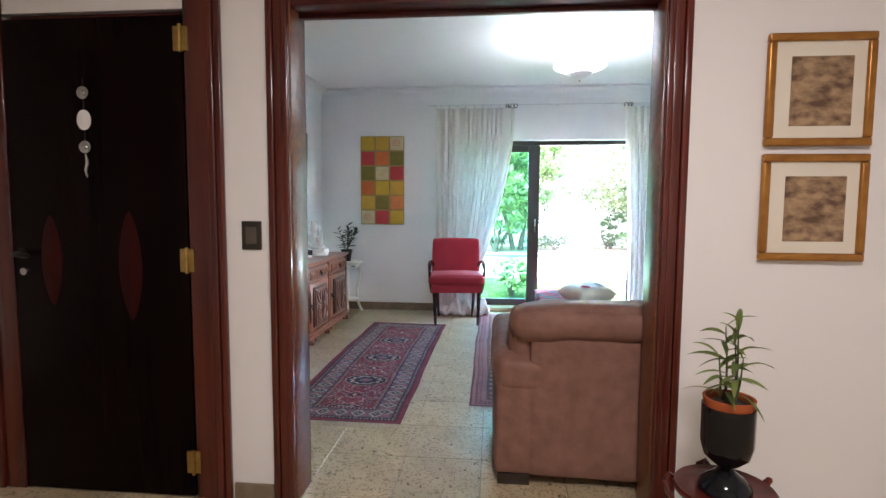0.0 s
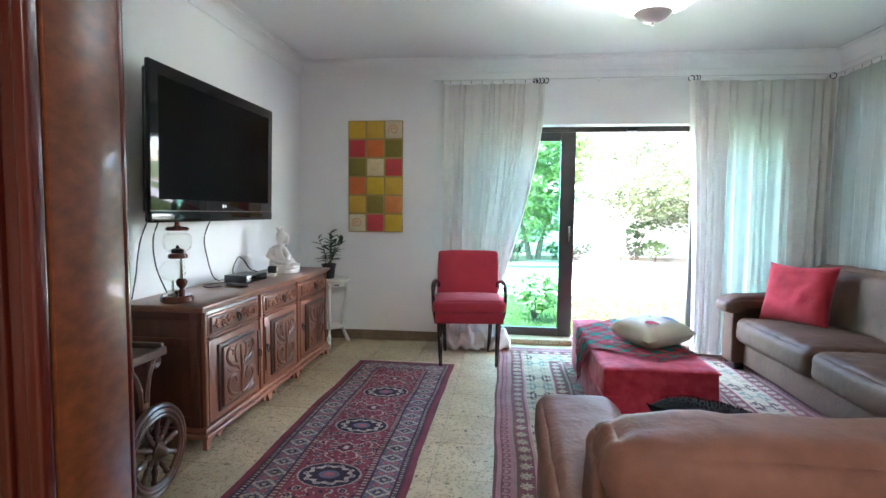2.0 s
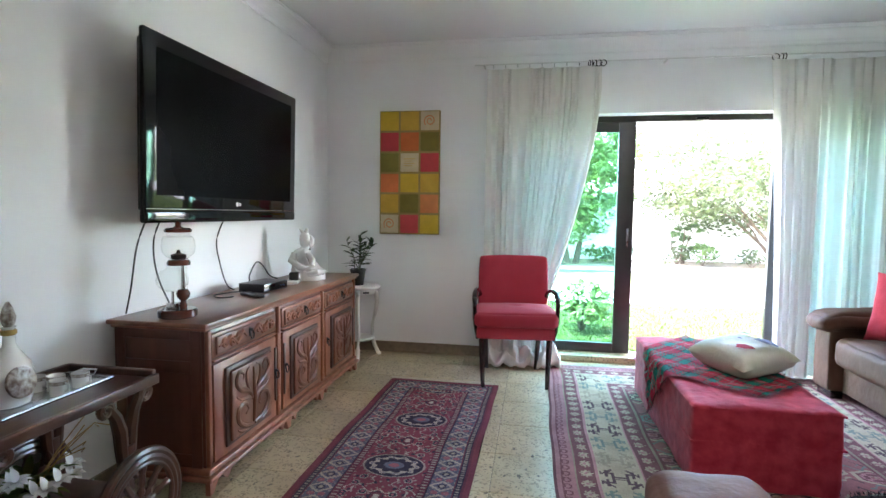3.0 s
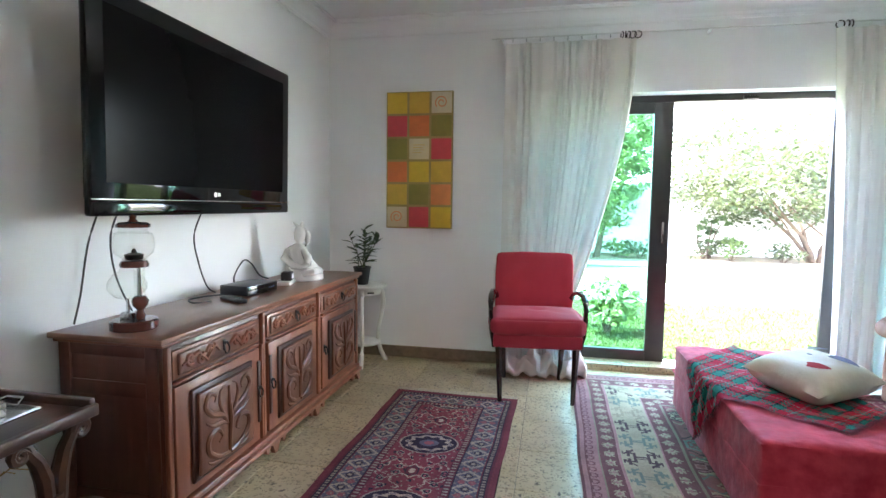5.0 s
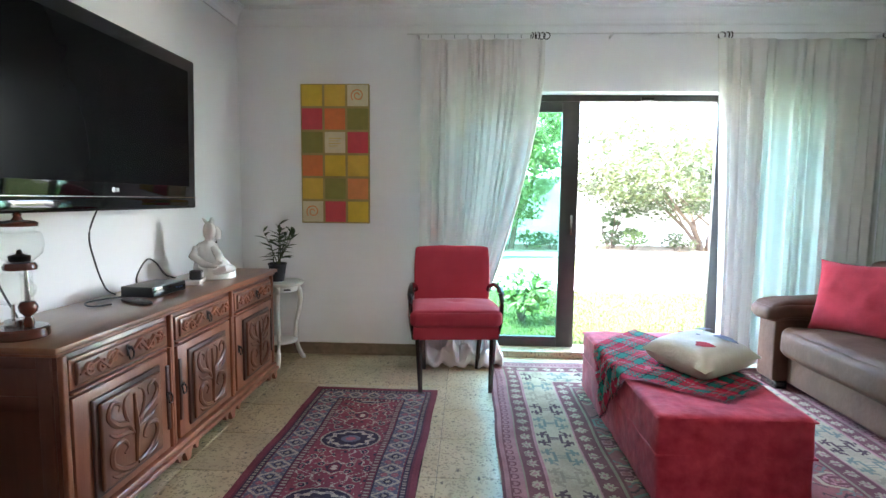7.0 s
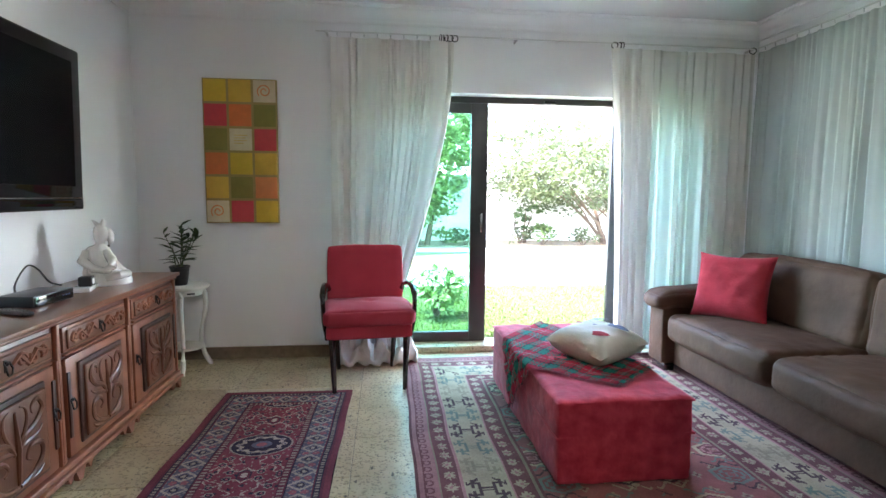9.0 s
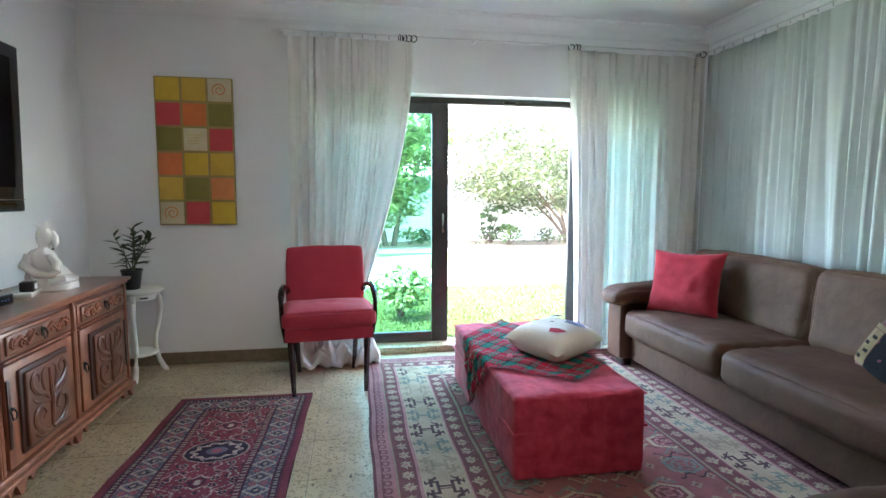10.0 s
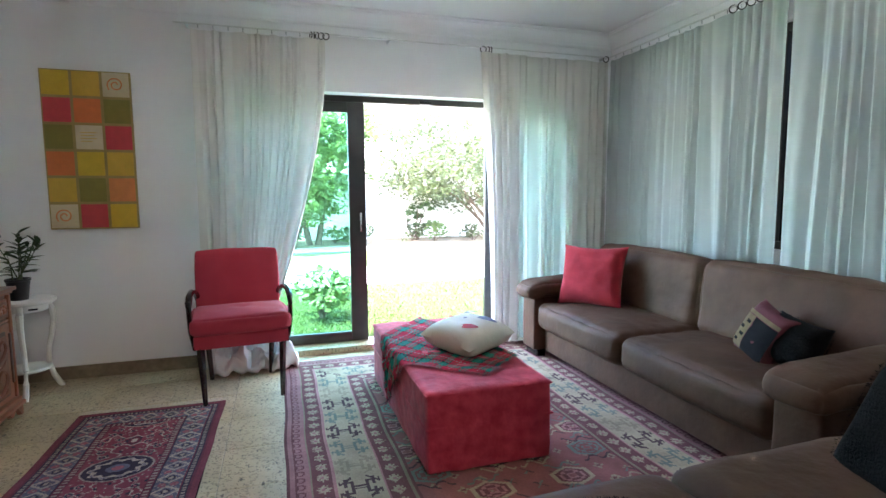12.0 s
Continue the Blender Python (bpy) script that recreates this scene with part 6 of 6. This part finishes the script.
def furry(name, label, at, m, w, t, seed):
    th = thing(name, label, "cushion", at)
    bm = pillow(w, w, t, 16, seed)
    cov_ = part("cover", moved(bm, m), BLACKCLOTH, th)
    rng = random.Random(int(seed))
    fb = bmesh.new()
    for k in range(3000):
        a, b, s = rng.uniform(-0.95, 0.95), rng.uniform(-0.95, 0.95), rng.choice((1, -1))
        p = Vector((a * w / 2, b * w / 2, s * t / 2 * ((1 - a ** 4) * (1 - b ** 4)) ** 0.55))
        d = Vector((a * 0.6 + rng.uniform(-.4, .4), b * 0.6 + rng.uniform(-.4, .4), s)).normalized()
        q = p + d * 0.008
        o = d.cross(Vector((0.3, 0.5, 0.8))).normalized() * 0.0012
        fb.faces.new([fb.verts.new(m @ x) for x in (p - o, p + o, q)])
    part("fur", fb, BLACKCLOTH, cov_)
    return th


furry("cushion", "black furry cushion behind the patchwork one", (4.39, 4.55, 0.578), pose(0, 0, 0, 90, 0, -84) @ pose(0, 0, 0, -22, 0, -10), 0.26, 0.15, 11.0)

# ---- near sofa: its back to the hall doorway ----
N_X0, N_X1 = 2.16, 4.12
near = thing("sofa", "brown leather sofa seen from behind, standing in front of the doorway", "sofa")
part("base", soft_box(N_X0 + 0.18, N_X1 - 0.1, 2.95, 3.82, 0.05, 0.32, 0.025, 0.004, 0.003, 12, 2.0), LEATHER, near)
part("back_panel", soft_box(N_X0 + 0.175, N_X1 - 0.17, 2.845, 3.02, 0.05, 0.735, 0.03, 0.008, 0.005, 18, 3.0), SUEDE_LIT, near, "tall suede back panel")
part("seat_cushion", soft_box(N_X0 + 0.20, 3.10, 3.05, 3.94, 0.28, 0.492, 0.06, 0.022, 0.008, 18, 4.0, 6), LEATHER, near)
part("seat_cushion", soft_box(3.105, N_X1 - 0.23, 3.05, 3.94, 0.28, 0.492, 0.06, 0.022, 0.008, 18, 6.0, 6), LEATHER, near)


def crumple(bm, y0, y1, drop, seed):
    """Lets an arm pad sink towards its back end and fold across."""
    for v in bm.verts:
        s = max(0.0, min(1.0, (y1 - v.co.y) / (y1 - y0)))
        v.co.z -= drop * s ** 2.2
        fold = math.sin(v.co.y * 58 + 3 * math.sin(v.co.x * 9 + seed)) * 0.006 * max(0, 1 - abs(s - 0.55) * 2.2)
        v.co.z += fold
    return bm


# arms and roll are the seat's leather, with brighter light put into the colour
for x0, x1, sd in ((N_X0, N_X0 + 0.25, 9.0), (N_X1 - 0.24, N_X1, 13.0)):
    part("arm", soft_box(x0 + 0.012, x1 - 0.012, 2.86, 3.66, 0.05, 0.515, 0.03, 0.006, 0.005, 14, sd), SUEDE_LIT, near)
    part("arm_pad", crumple(soft_box(x0 + 0.006, x1 + 0.02, 2.856, 3.70, 0.49, 0.66, 0.05, 0.012, 0.007, 22, sd + 1, 6), 2.85, 3.72, 0.045, sd), SUEDE_LIT, near, "padded leather arm top with creases")
rl = soft_box(N_X0 + 0.095, N_X1 - 0.09, 2.815, 3.06, 0.69, 0.857, 0.076, 0.015, 0.009, 26, 7.0, 5)
for v in rl.verts:
    v.co.z += 0.007 * math.sin(v.co.x * 21 + v.co.y * 17) * noise.noise(v.co * 4)
    if v.co.x < N_X0 + 0.22:
        v.co.z += 0.010 * noise.noise(v.co * 22)
part("back_roll", rl, SUEDE_LIT, near, "rounded headrest roll with soft creases")
part("roll_end", soft_box(N_X0 + 0.085, N_X0 + 0.20, 2.90, 3.12, 0.55, 0.80, 0.05, 0.012, 0.008, 14, 17.0, 7), SUEDE_LIT, near)
part("back_cushion", soft_box(N_X0 + 0.21, N_X1 - 0.24, 3.0, 3.19, 0.42, 0.775, 0.08, 0.02, 0.006, 14, 8.0), LEATHER, near)
for x in (N_X0 + 0.10, N_X1 - 0.12):
    for y in (2.92, 3.58):
        part("foot", box(x - 0.07, x + 0.08, y - 0.05, y + 0.05, 0, 0.055, 0.004), BLACKWOOD, near)
furry("cushion", "black furry cushion tipped against the back of the near sofa", (2.72, 3.35, 0.65), pose(0, 0, 0, -14, 24, 3), 0.42, 0.15, 21.0)
furry("cushion", "black furry cushion against the arm of the near sofa", (3.63, 3.58, 0.60), pose(0, 0, 0, 90, 0, 72) @ pose(0, 0, 0, 12, 0, 14), 0.42, 0.16, 31.0)

# ---- pendant lamp ----
lamp = thing("pendant_lamp", "white enamel dish pendant lamp, switched on", "pendant lamp", (2.86, 5.04, 0))
part("rod", tube([(0, 0, 2.40), (0, 0, CEILING - 0.02)], 0.006, 8), LAMPWHITE, lamp)
part("canopy", lathe([(0.05, CEILING - 0.001), (0.048, CEILING - 0.018), (0.01, CEILING - 0.03)], 20), LAMPWHITE, lamp)
part("shade", lathe([(0.09, 2.415), (0.20, 2.462), (0.214, 2.474), (0.213, 2.480), (0.196, 2.471), (0.10, 2.428)], 40, cap=False), SHADEGLASS, lamp, "wide white glowing dish shade")
part("bowl", lathe([(0.004, 2.365), (0.03, 2.366), (0.075, 2.385), (0.105, 2.418), (0.10, 2.425), (0.075, 2.39), (0.004, 2.375)], 32), LAMPWHITE, lamp)
part("finial", lathe([(0.004, 2.35), (0.009, 2.356), (0.006, 2.366)], 12), STEEL, lamp)
GLOW = bpy.data.materials.new("lamp_bulb")
GLOW.use_nodes = True
bsdf(GLOW).inputs["Emission Color"].default_value = (0.88, 0.95, 1.0, 1)
bsdf(GLOW).inputs["Emission Strength"].default_value = 10.5
part("bulb", lathe([(0.004, 2.40), (0.03, 2.405), (0.04, 2.43), (0.03, 2.46), (0.004, 2.475)], 16), GLOW, lamp, "glowing bulb")

# ---- hall: framed prints ----
PRINT_A = material("sepia_print", (0.40, 0.26, 0.14), 0.7, 0, (0.11, 0.055, 0.03), 17, 0.26, detail=14, stretch=(1.0, 1.0, 1.7))
for z0, z1 in ((1.545, 1.965), (1.105, 1.515)):
    pic = thing("framed_picture", "gilt framed brown print with a cream mount on the hall wall", "picture", (3.185, 2.628, z0), group="prints on the hall wall")
    W_, H_ = 0.385, z1 - z0
    for nm, b in (("frame", (0, W_, 0, 0.03)), ("frame", (0, W_, H_ - 0.03, H_)), ("frame", (0, 0.03, 0.03, H_ - 0.03)), ("frame", (W_ - 0.03, W_, 0.03, H_ - 0.03))):
        part(nm, box(b[0], b[1], -0.026, -0.001, b[2], b[3], 0.007, 3), GOLD, pic, "gilt moulding")
    part("mount", box(0.028, W_ - 0.028, -0.012, -0.004, 0.028, H_ - 0.028, 0), MATBOARD, pic, "cream mount", False)
    part("print", box(0.088, W_ - 0.075, -0.0135, -0.0125, 0.075, H_ - 0.085, 0), PRINT_A, pic, "brown printed scene", False)

# ---- hall: small round table with a lily pot ----
tbl = thing("pedestal_table", "small round dark red wooden table with a scalloped rim", "side table", (2.945, 2.25, 0))
tbl.scale = (0.88, 0.88, 0.9)
part("tabletop", lathe([(0.02, 0.375), (0.165, 0.375), (0.18, 0.385), (0.185, 0.40), (0.178, 0.41), (0.165, 0.402), (0.155, 0.397), (0.02, 0.397)], 36), MAHOG_X, tbl)
part("column", lathe([(0.06, 0.06), (0.03, 0.10), (0.025, 0.2), (0.04, 0.25), (0.025, 0.30), (0.05, 0.375)], 20), MAHOG, tbl)
for k in range(3):
    a = k * math.tau / 3 + 0.4
    part("leg", tube([(r * math.cos(a), r * math.sin(a), z) for r, z in ((0.03, 0.14), (0.09, 0.13), (0.14, 0.07), (0.19, 0.02))], [0.022, 0.02, 0.018, 0.02], 8), MAHOG, tbl)
for k in range(5):
    a = k * math.tau / 5 + 2.9
    part("scallop", tube([((0.178 + r) * math.cos(a + b), (0.178 + r) * math.sin(a + b), z) for r, b, z in ((0.0, -0.17, 0.40), (0.02, -0.1, 0.415), (0.03, 0, 0.395), (0.02, 0.1, 0.36), (0.0, 0.17, 0.33))], [0.008, 0.013, 0.015, 0.013, 0.008], 8), MAHOG, tbl)
ORANGE = material("orange_inner_pot", (0.42, 0.09, 0.02), 0.6)
BLACKGLASS = material("black_glazed_pot", (0.008, 0.008, 0.01), 0.09, 0, (0.004, 0.004, 0.005), 4, coat=0.1, spec=0.3)


def orange_pot(pot):
    part("inner_pot", lathe([(0.05, 0.15), (0.083, 0.28), (0.088, 0.312), (0.080, 0.312), (0.07, 0.25)], 28), ORANGE, pot, "orange plastic inner pot")


pot_plant("potted_plant", "pale green lily-like plant in a black footed pot", (2.945, 2.25, 0.358),
          [(0.080, 0.0), (0.092, 0.006), (0.088, 0.022), (0.064, 0.046), (0.034, 0.064), (0.021, 0.082), (0.045, 0.092), (0.078, 0.12), (0.089, 0.16), (0.090, 0.285), (0.086, 0.285), (0.078, 0.15)],
          BLACKGLASS, "gloss black footed pot", 0.295, 0.076, 6, LEAF_PALE, 12, 0.34, 0.16, 0.027, 1.0, 0.27, orange_pot).scale = (0.92, 0.92, 1.03)
# ---- garden ----
GZ = -0.06
GRASSGROUND = material("lawn_soil", (0.046, 0.085, 0.018), 0.95, 0, (0.030, 0.056, 0.012), 2.2, 0.6, 0.6, 60)
GRASS = leaf_mat("grass_blade", (0.070, 0.112, 0.016), (0.034, 0.064, 0.010), 0.35)
DECK = material("pale_pool_deck", (0.58, 0.56, 0.52), 0.8, 0, (0.50, 0.48, 0.44), 1.5, 0.6, 0.1, 60)
GWALL = material("garden_wall_render", (0.66, 0.64, 0.58), 0.9, 0, (0.52, 0.50, 0.45), 1.2, 0.6, 0.2, 40)
BARK = material("tree_bark", (0.14, 0.09, 0.06), 0.9, 0, (0.06, 0.04, 0.03), 14, 0.5, 0.7, 40)
FOL_A = leaf_mat("shrub_leaf", (0.105, 0.13, 0.06), (0.05, 0.066, 0.028), 0.4)
FOL_B = leaf_mat("bright_leaf", (0.15, 0.21, 0.07), (0.075, 0.125, 0.035), 0.45)
FOL_C = leaf_mat("dark_tree_leaf", (0.09, 0.15, 0.05), (0.03, 0.06, 0.02), 0.3)
WATER = material("pool_water", (0.10, 0.42, 0.50), 0.05, 0, (0.08, 0.36, 0.45), 1.0, 0.5, 0.12, 8)
POOLTILE = material("blue_pool_tile", (0.06, 0.22, 0.36), 0.2, 0, (0.04, 0.15, 0.28), 20, 0.3)
PLAIN = material("far_ground", (0.12, 0.16, 0.05), 0.95, 0, (0.08, 0.11, 0.03), 0.3, 0.5)

setting("ground", merged(box(-400, 400, 7.26, 800, GZ - 0.5, GZ - 0.012, 0), merged(box(5.2, 400, -400, 7.26, GZ - 0.5, GZ - 0.012, 0), merged(box(-400, -1.4, -400, 7.26, GZ - 0.5, GZ - 0.012, 0), box(-1.4, 5.2, -400, -1.4, GZ - 0.5, GZ - 0.012, 0)))), PLAIN, "ground that reaches the horizon")
setting("lawn", box(-9, 16, 7.25, 10.6, GZ - 0.4, GZ, 0), GRASSGROUND, "short green lawn outside the garden door")
setting("pavement", box(SL_X0 - 0.2, SL_X1 + 0.2, 7.25, 7.5, GZ - 0.3, GZ + 0.02, 0.004), DECK, "pale stone doorstep")
PX0, PX1, PY0, PY1 = -7.0, 14.0, 12.6, 15.6
dk = box(-9, 16, 10.6, PY0, GZ - 0.4, GZ + 0.012, 0)
box(-9, 16, PY1, 16.6, GZ - 0.4, GZ + 0.012, 0, bm=dk)
setting("pavement", dk, DECK, "white paved pool terrace")
setting("water", box(-9, 16, PY0, PY1, GZ - 0.4, GZ - 0.10, 0), WATER, "turquoise swimming pool water")
setting("trim", box(-9, 16, PY1 - 0.03, PY1, GZ - 0.099, GZ - 0.001, 0), POOLTILE, "band of blue tiles at the pool edge")
setting("flower_bed", box(-9, 16, 16.6, 18.4, GZ - 0.4, GZ + 0.05, 0), material("leaf_litter", (0.24, 0.19, 0.12), 0.95, 0, (0.13, 0.10, 0.06), 9, 0.5, 0.6, 40), "brown planting bed strewn with dry leaves")
gw = box(-9, 16, 18.4, 18.6, GZ - 0.4, 1.95, 0)
setting("garden_wall", gw, GWALL, "pale rendered garden wall behind the pool")

rng = random.Random(21)


def leaf_cluster(bm, c, r, n, size, flat=0.7):
    for _ in range(n):
        while True:
            p = Vector((rng.uniform(-1, 1), rng.uniform(-1, 1), rng.uniform(-1, 1)))
            if 0.15 < p.length < 1:
                break
        q = Vector(c) + Vector((p.x * r, p.y * r, p.z * r * flat))
        d = Vector((rng.uniform(-1, 1), rng.uniform(-1, 1), rng.uniform(-0.7, 0.5))).normalized()
        o = d.cross(Vector((rng.uniform(-1, 1), rng.uniform(-1, 1), 1))).normalized()
        s = size * rng.uniform(0.6, 1.3)
        bm.faces.new([bm.verts.new(q + v) for v in (-d * s * 0.5, o * s * 0.28, d * s * 0.6, -o * s * 0.28)])


def tree(name, label, at, trunks, height, crown, clumps, leaves, size, mat, crown_z, crown_r, flat=0.6):
    t = thing(name, label, "tree", at)
    tb = bmesh.new()
    tips = []
    for k in range(trunks):
        a = math.tau * k / trunks + rng.uniform(-0.4, 0.4)
        p, pts, rad = Vector((0.08 * math.cos(a), 0.08 * math.sin(a), -0.1)), [], []
        for s in range(6):
            pts.append(p.copy())
            rad.append(max(0.012, 0.075 * height / 3 * (1 - s / 6.5)))
            p = p + Vector((math.cos(a) * crown_r * 0.13 * (0.4 + s * 0.25) + rng.uniform(-.06, .06), math.sin(a) * crown_r * 0.13 * (0.4 + s * 0.25) + rng.uniform(-.06, .06), (crown_z + 0.1) / 5 * rng.uniform(0.8, 1.1)))
        tube(pts, rad, 7, bm=tb)
        for b in range(3):
            i = rng.randint(2, 5)
            q, w = pts[i].copy(), [pts[i].copy()]
            dirn = Vector((rng.uniform(-1, 1), rng.uniform(-1, 1), rng.uniform(0.1, 0.7)))
            for s in range(4):
                q = q + dirn * crown_r * 0.16 + Vector((rng.uniform(-.05, .05), rng.uniform(-.05, .05), 0.02))
                w.append(q.copy())
            tube(w, [rad[i] * 0.6, rad[i] * 0.5, rad[i] * 0.4, rad[i] * 0.25, 0.008], 5, bm=tb)
            tips.append(q)
    part("trunk", tb, BARK, t)
    lb = bmesh.new()
    for k in range(clumps):
        if k < len(tips):
            c = tips[k]
        else:
            a, rr = rng.uniform(0, math.tau), crown_r * math.sqrt(rng.uniform(0, 1))
            c = Vector((rr * math.cos(a), rr * math.sin(a), crown_z + rng.uniform(-0.45, 0.55) * crown * (1 - 0.6 * (rr / crown_r) ** 2)))
        leaf_cluster(lb, c, rng.uniform(0.12, 0.24) * crown_r, leaves, size, flat)
    part("crown", lb, mat, t)
    return t


tree("tree", "spreading shrubby tree with many bare stems by the garden wall", (8.2, 17.2, GZ), 8, 2.6, 2.2, 340, 85, 0.12, FOL_A, 1.95, 3.2, 0.5)
tree("tree", "small dark-leaved plant against the garden wall", (5.84, 17.6, GZ), 3, 1.4, 0.7, 16, 16, 0.16, FOL_C, 1.0, 0.5)
tree("tree", "slender green tree at the side of the garden", (2.9, 16.9, GZ), 2, 3.6, 2.6, 130, 60, 0.14, FOL_B, 2.9, 1.6)
tree("tree", "bushy green tree beside the pool terrace", (2.3, 16.4, GZ), 4, 2.2, 2.0, 110, 60, 0.13, FOL_B, 1.5, 1.5)
tree("tree", "tall green tree behind the garden wall", (2.2, 21.0, GZ), 3, 6.0, 4.2, 170, 50, 0.20, FOL_B, 3.6, 2.9)
tree("tree", "tall tree behind the garden wall", (13.5, 22.0, GZ), 3, 6.0, 4.0, 60, 40, 0.22, FOL_A, 4.4, 3.2)
tree("tree", "pale leafy tree behind the garden wall", (8.6, 23.5, GZ), 3, 5.0, 3.0, 110, 50, 0.20, FOL_A, 3.3, 3.4)
tree("tree", "overhanging tree with yellow-green leaves near the house", (7.4, 11.6, GZ), 3, 4.0, 1.4, 110, 34, 0.10, FOL_B, 3.6, 2.9, 0.5)


def shrub(label, at, r, h, n, size, mat, clumps=10):
    t = thing("shrub", label, "shrub", at)
    sb, lb = bmesh.new(), bmesh.new()
    for k in range(clumps):
        a, rr = rng.uniform(0, math.tau), r * math.sqrt(rng.uniform(0, 1)) * 0.8
        z = h * rng.uniform(0.35, 1.0) * (1 - 0.4 * (rr / r))
        tip = Vector((rr * math.cos(a), rr * math.sin(a), z))
        tube([(0, 0, -0.03), tip * 0.5 + Vector((0, 0, 0.1 * h)), tip], [0.012, 0.008, 0.004], 5, bm=sb)
        leaf_cluster(lb, tip, r * 0.38, n, size, 0.7)
    part("stems", sb, BARK, t)
    part("foliage", lb, mat, t)
    return t


shrub("low bright green bush on the lawn behind the glass", (2.45, 8.55, GZ), 0.36, 0.66, 40, 0.085, FOL_B, 14)
for k in range(15):
    shrub("low leafy plant in the bed along the garden wall", (-3 + k * 1.05 + rng.uniform(-.3, .3), 17.1 + rng.uniform(-.3, .3), GZ + 0.04), 0.5, 0.55, 26, 0.12, FOL_A if k % 3 else FOL_B, 8)

tree("tree", "leafy tree shading the long window", (7.3, 5.6, GZ), 3, 3.5, 2.2, 90, 60, 0.16, FOL_C, 1.9, 1.5, 0.7)
tree("tree", "leafy tree shading the long window", (7.2, 3.6, GZ), 3, 3.5, 2.2, 90, 60, 0.16, FOL_C, 1.8, 1.5, 0.7)

# wire fence beyond the pool
fence = thing("fence", "green wire fence between posts at the side of the garden", "fence", (-8, 16.4, GZ))
FENCEMAT = material("fence_green_metal", (0.08, 0.14, 0.11), 0.5, 0.3)
for k in range(7):
    part("post", tube([(k * 1.5, 0, 0), (k * 1.5, 0, 1.6)], 0.03, 8), FENCEMAT, fence)
for z in (0.1, 0.5, 0.9, 1.3, 1.55):
    part("rail", tube([(0, 0, z), (9.0, 0, z)], 0.012, 6), FENCEMAT, fence)

# mown grass: short blades, denser near the house
gb_v, gb_f = [], []
for k in range(110000):
    y = 7.5 + 3.1 * rng.random() ** 1.3
    x = rng.uniform(0.6, 6.4) + (y - 7.5) * rng.uniform(-0.4, 0.9)
    a, h = rng.uniform(0, math.tau), rng.uniform(0.014, 0.036)
    dx, dy, s = math.cos(a), math.sin(a), len(gb_v)
    gb_v += [(x - dy * 0.006, y + dx * 0.006, GZ), (x + dy * 0.006, y - dx * 0.006, GZ), (x + dx * h * 0.6, y + dy * h * 0.6, GZ + h)]
    gb_f.append((s, s + 1, s + 2))
gme = bpy.data.meshes.new("grass")
gme.from_pydata(gb_v, [], gb_f)
gme.materials.append(GRASS)
tagged(new("grass", gme), "short mown grass in front of the garden door", "grass", "", "stuff")

# ---- stone floor, tile by tile ----
floor = setting("floor", box(-1.4, 5.2, -1.4, 7.24, -0.2, -0.006, 0), GROUT, "pale speckled stone tile floor")
TILE = 0.40
tile_bm = box(0.0015, TILE - 0.0015, 0.0015, TILE - 0.0015, -0.012, 0.0, 0.0015, 1)
tile_me = link_bm("tile_master", tile_bm, STONE, False)
for i in range(-4, 13):
    for j in range(-4, 18):
        x, y = 0.11 + i * TILE, -0.1 + j * TILE
        if x > 5.1 or y > 7.0:
            continue
        o = new("tile", tile_me.data)
        o.parent = floor
        o.matrix_basis = pose(x, y, 0.0, 0, 0, 0)
bpy.data.objects.remove(tile_me)
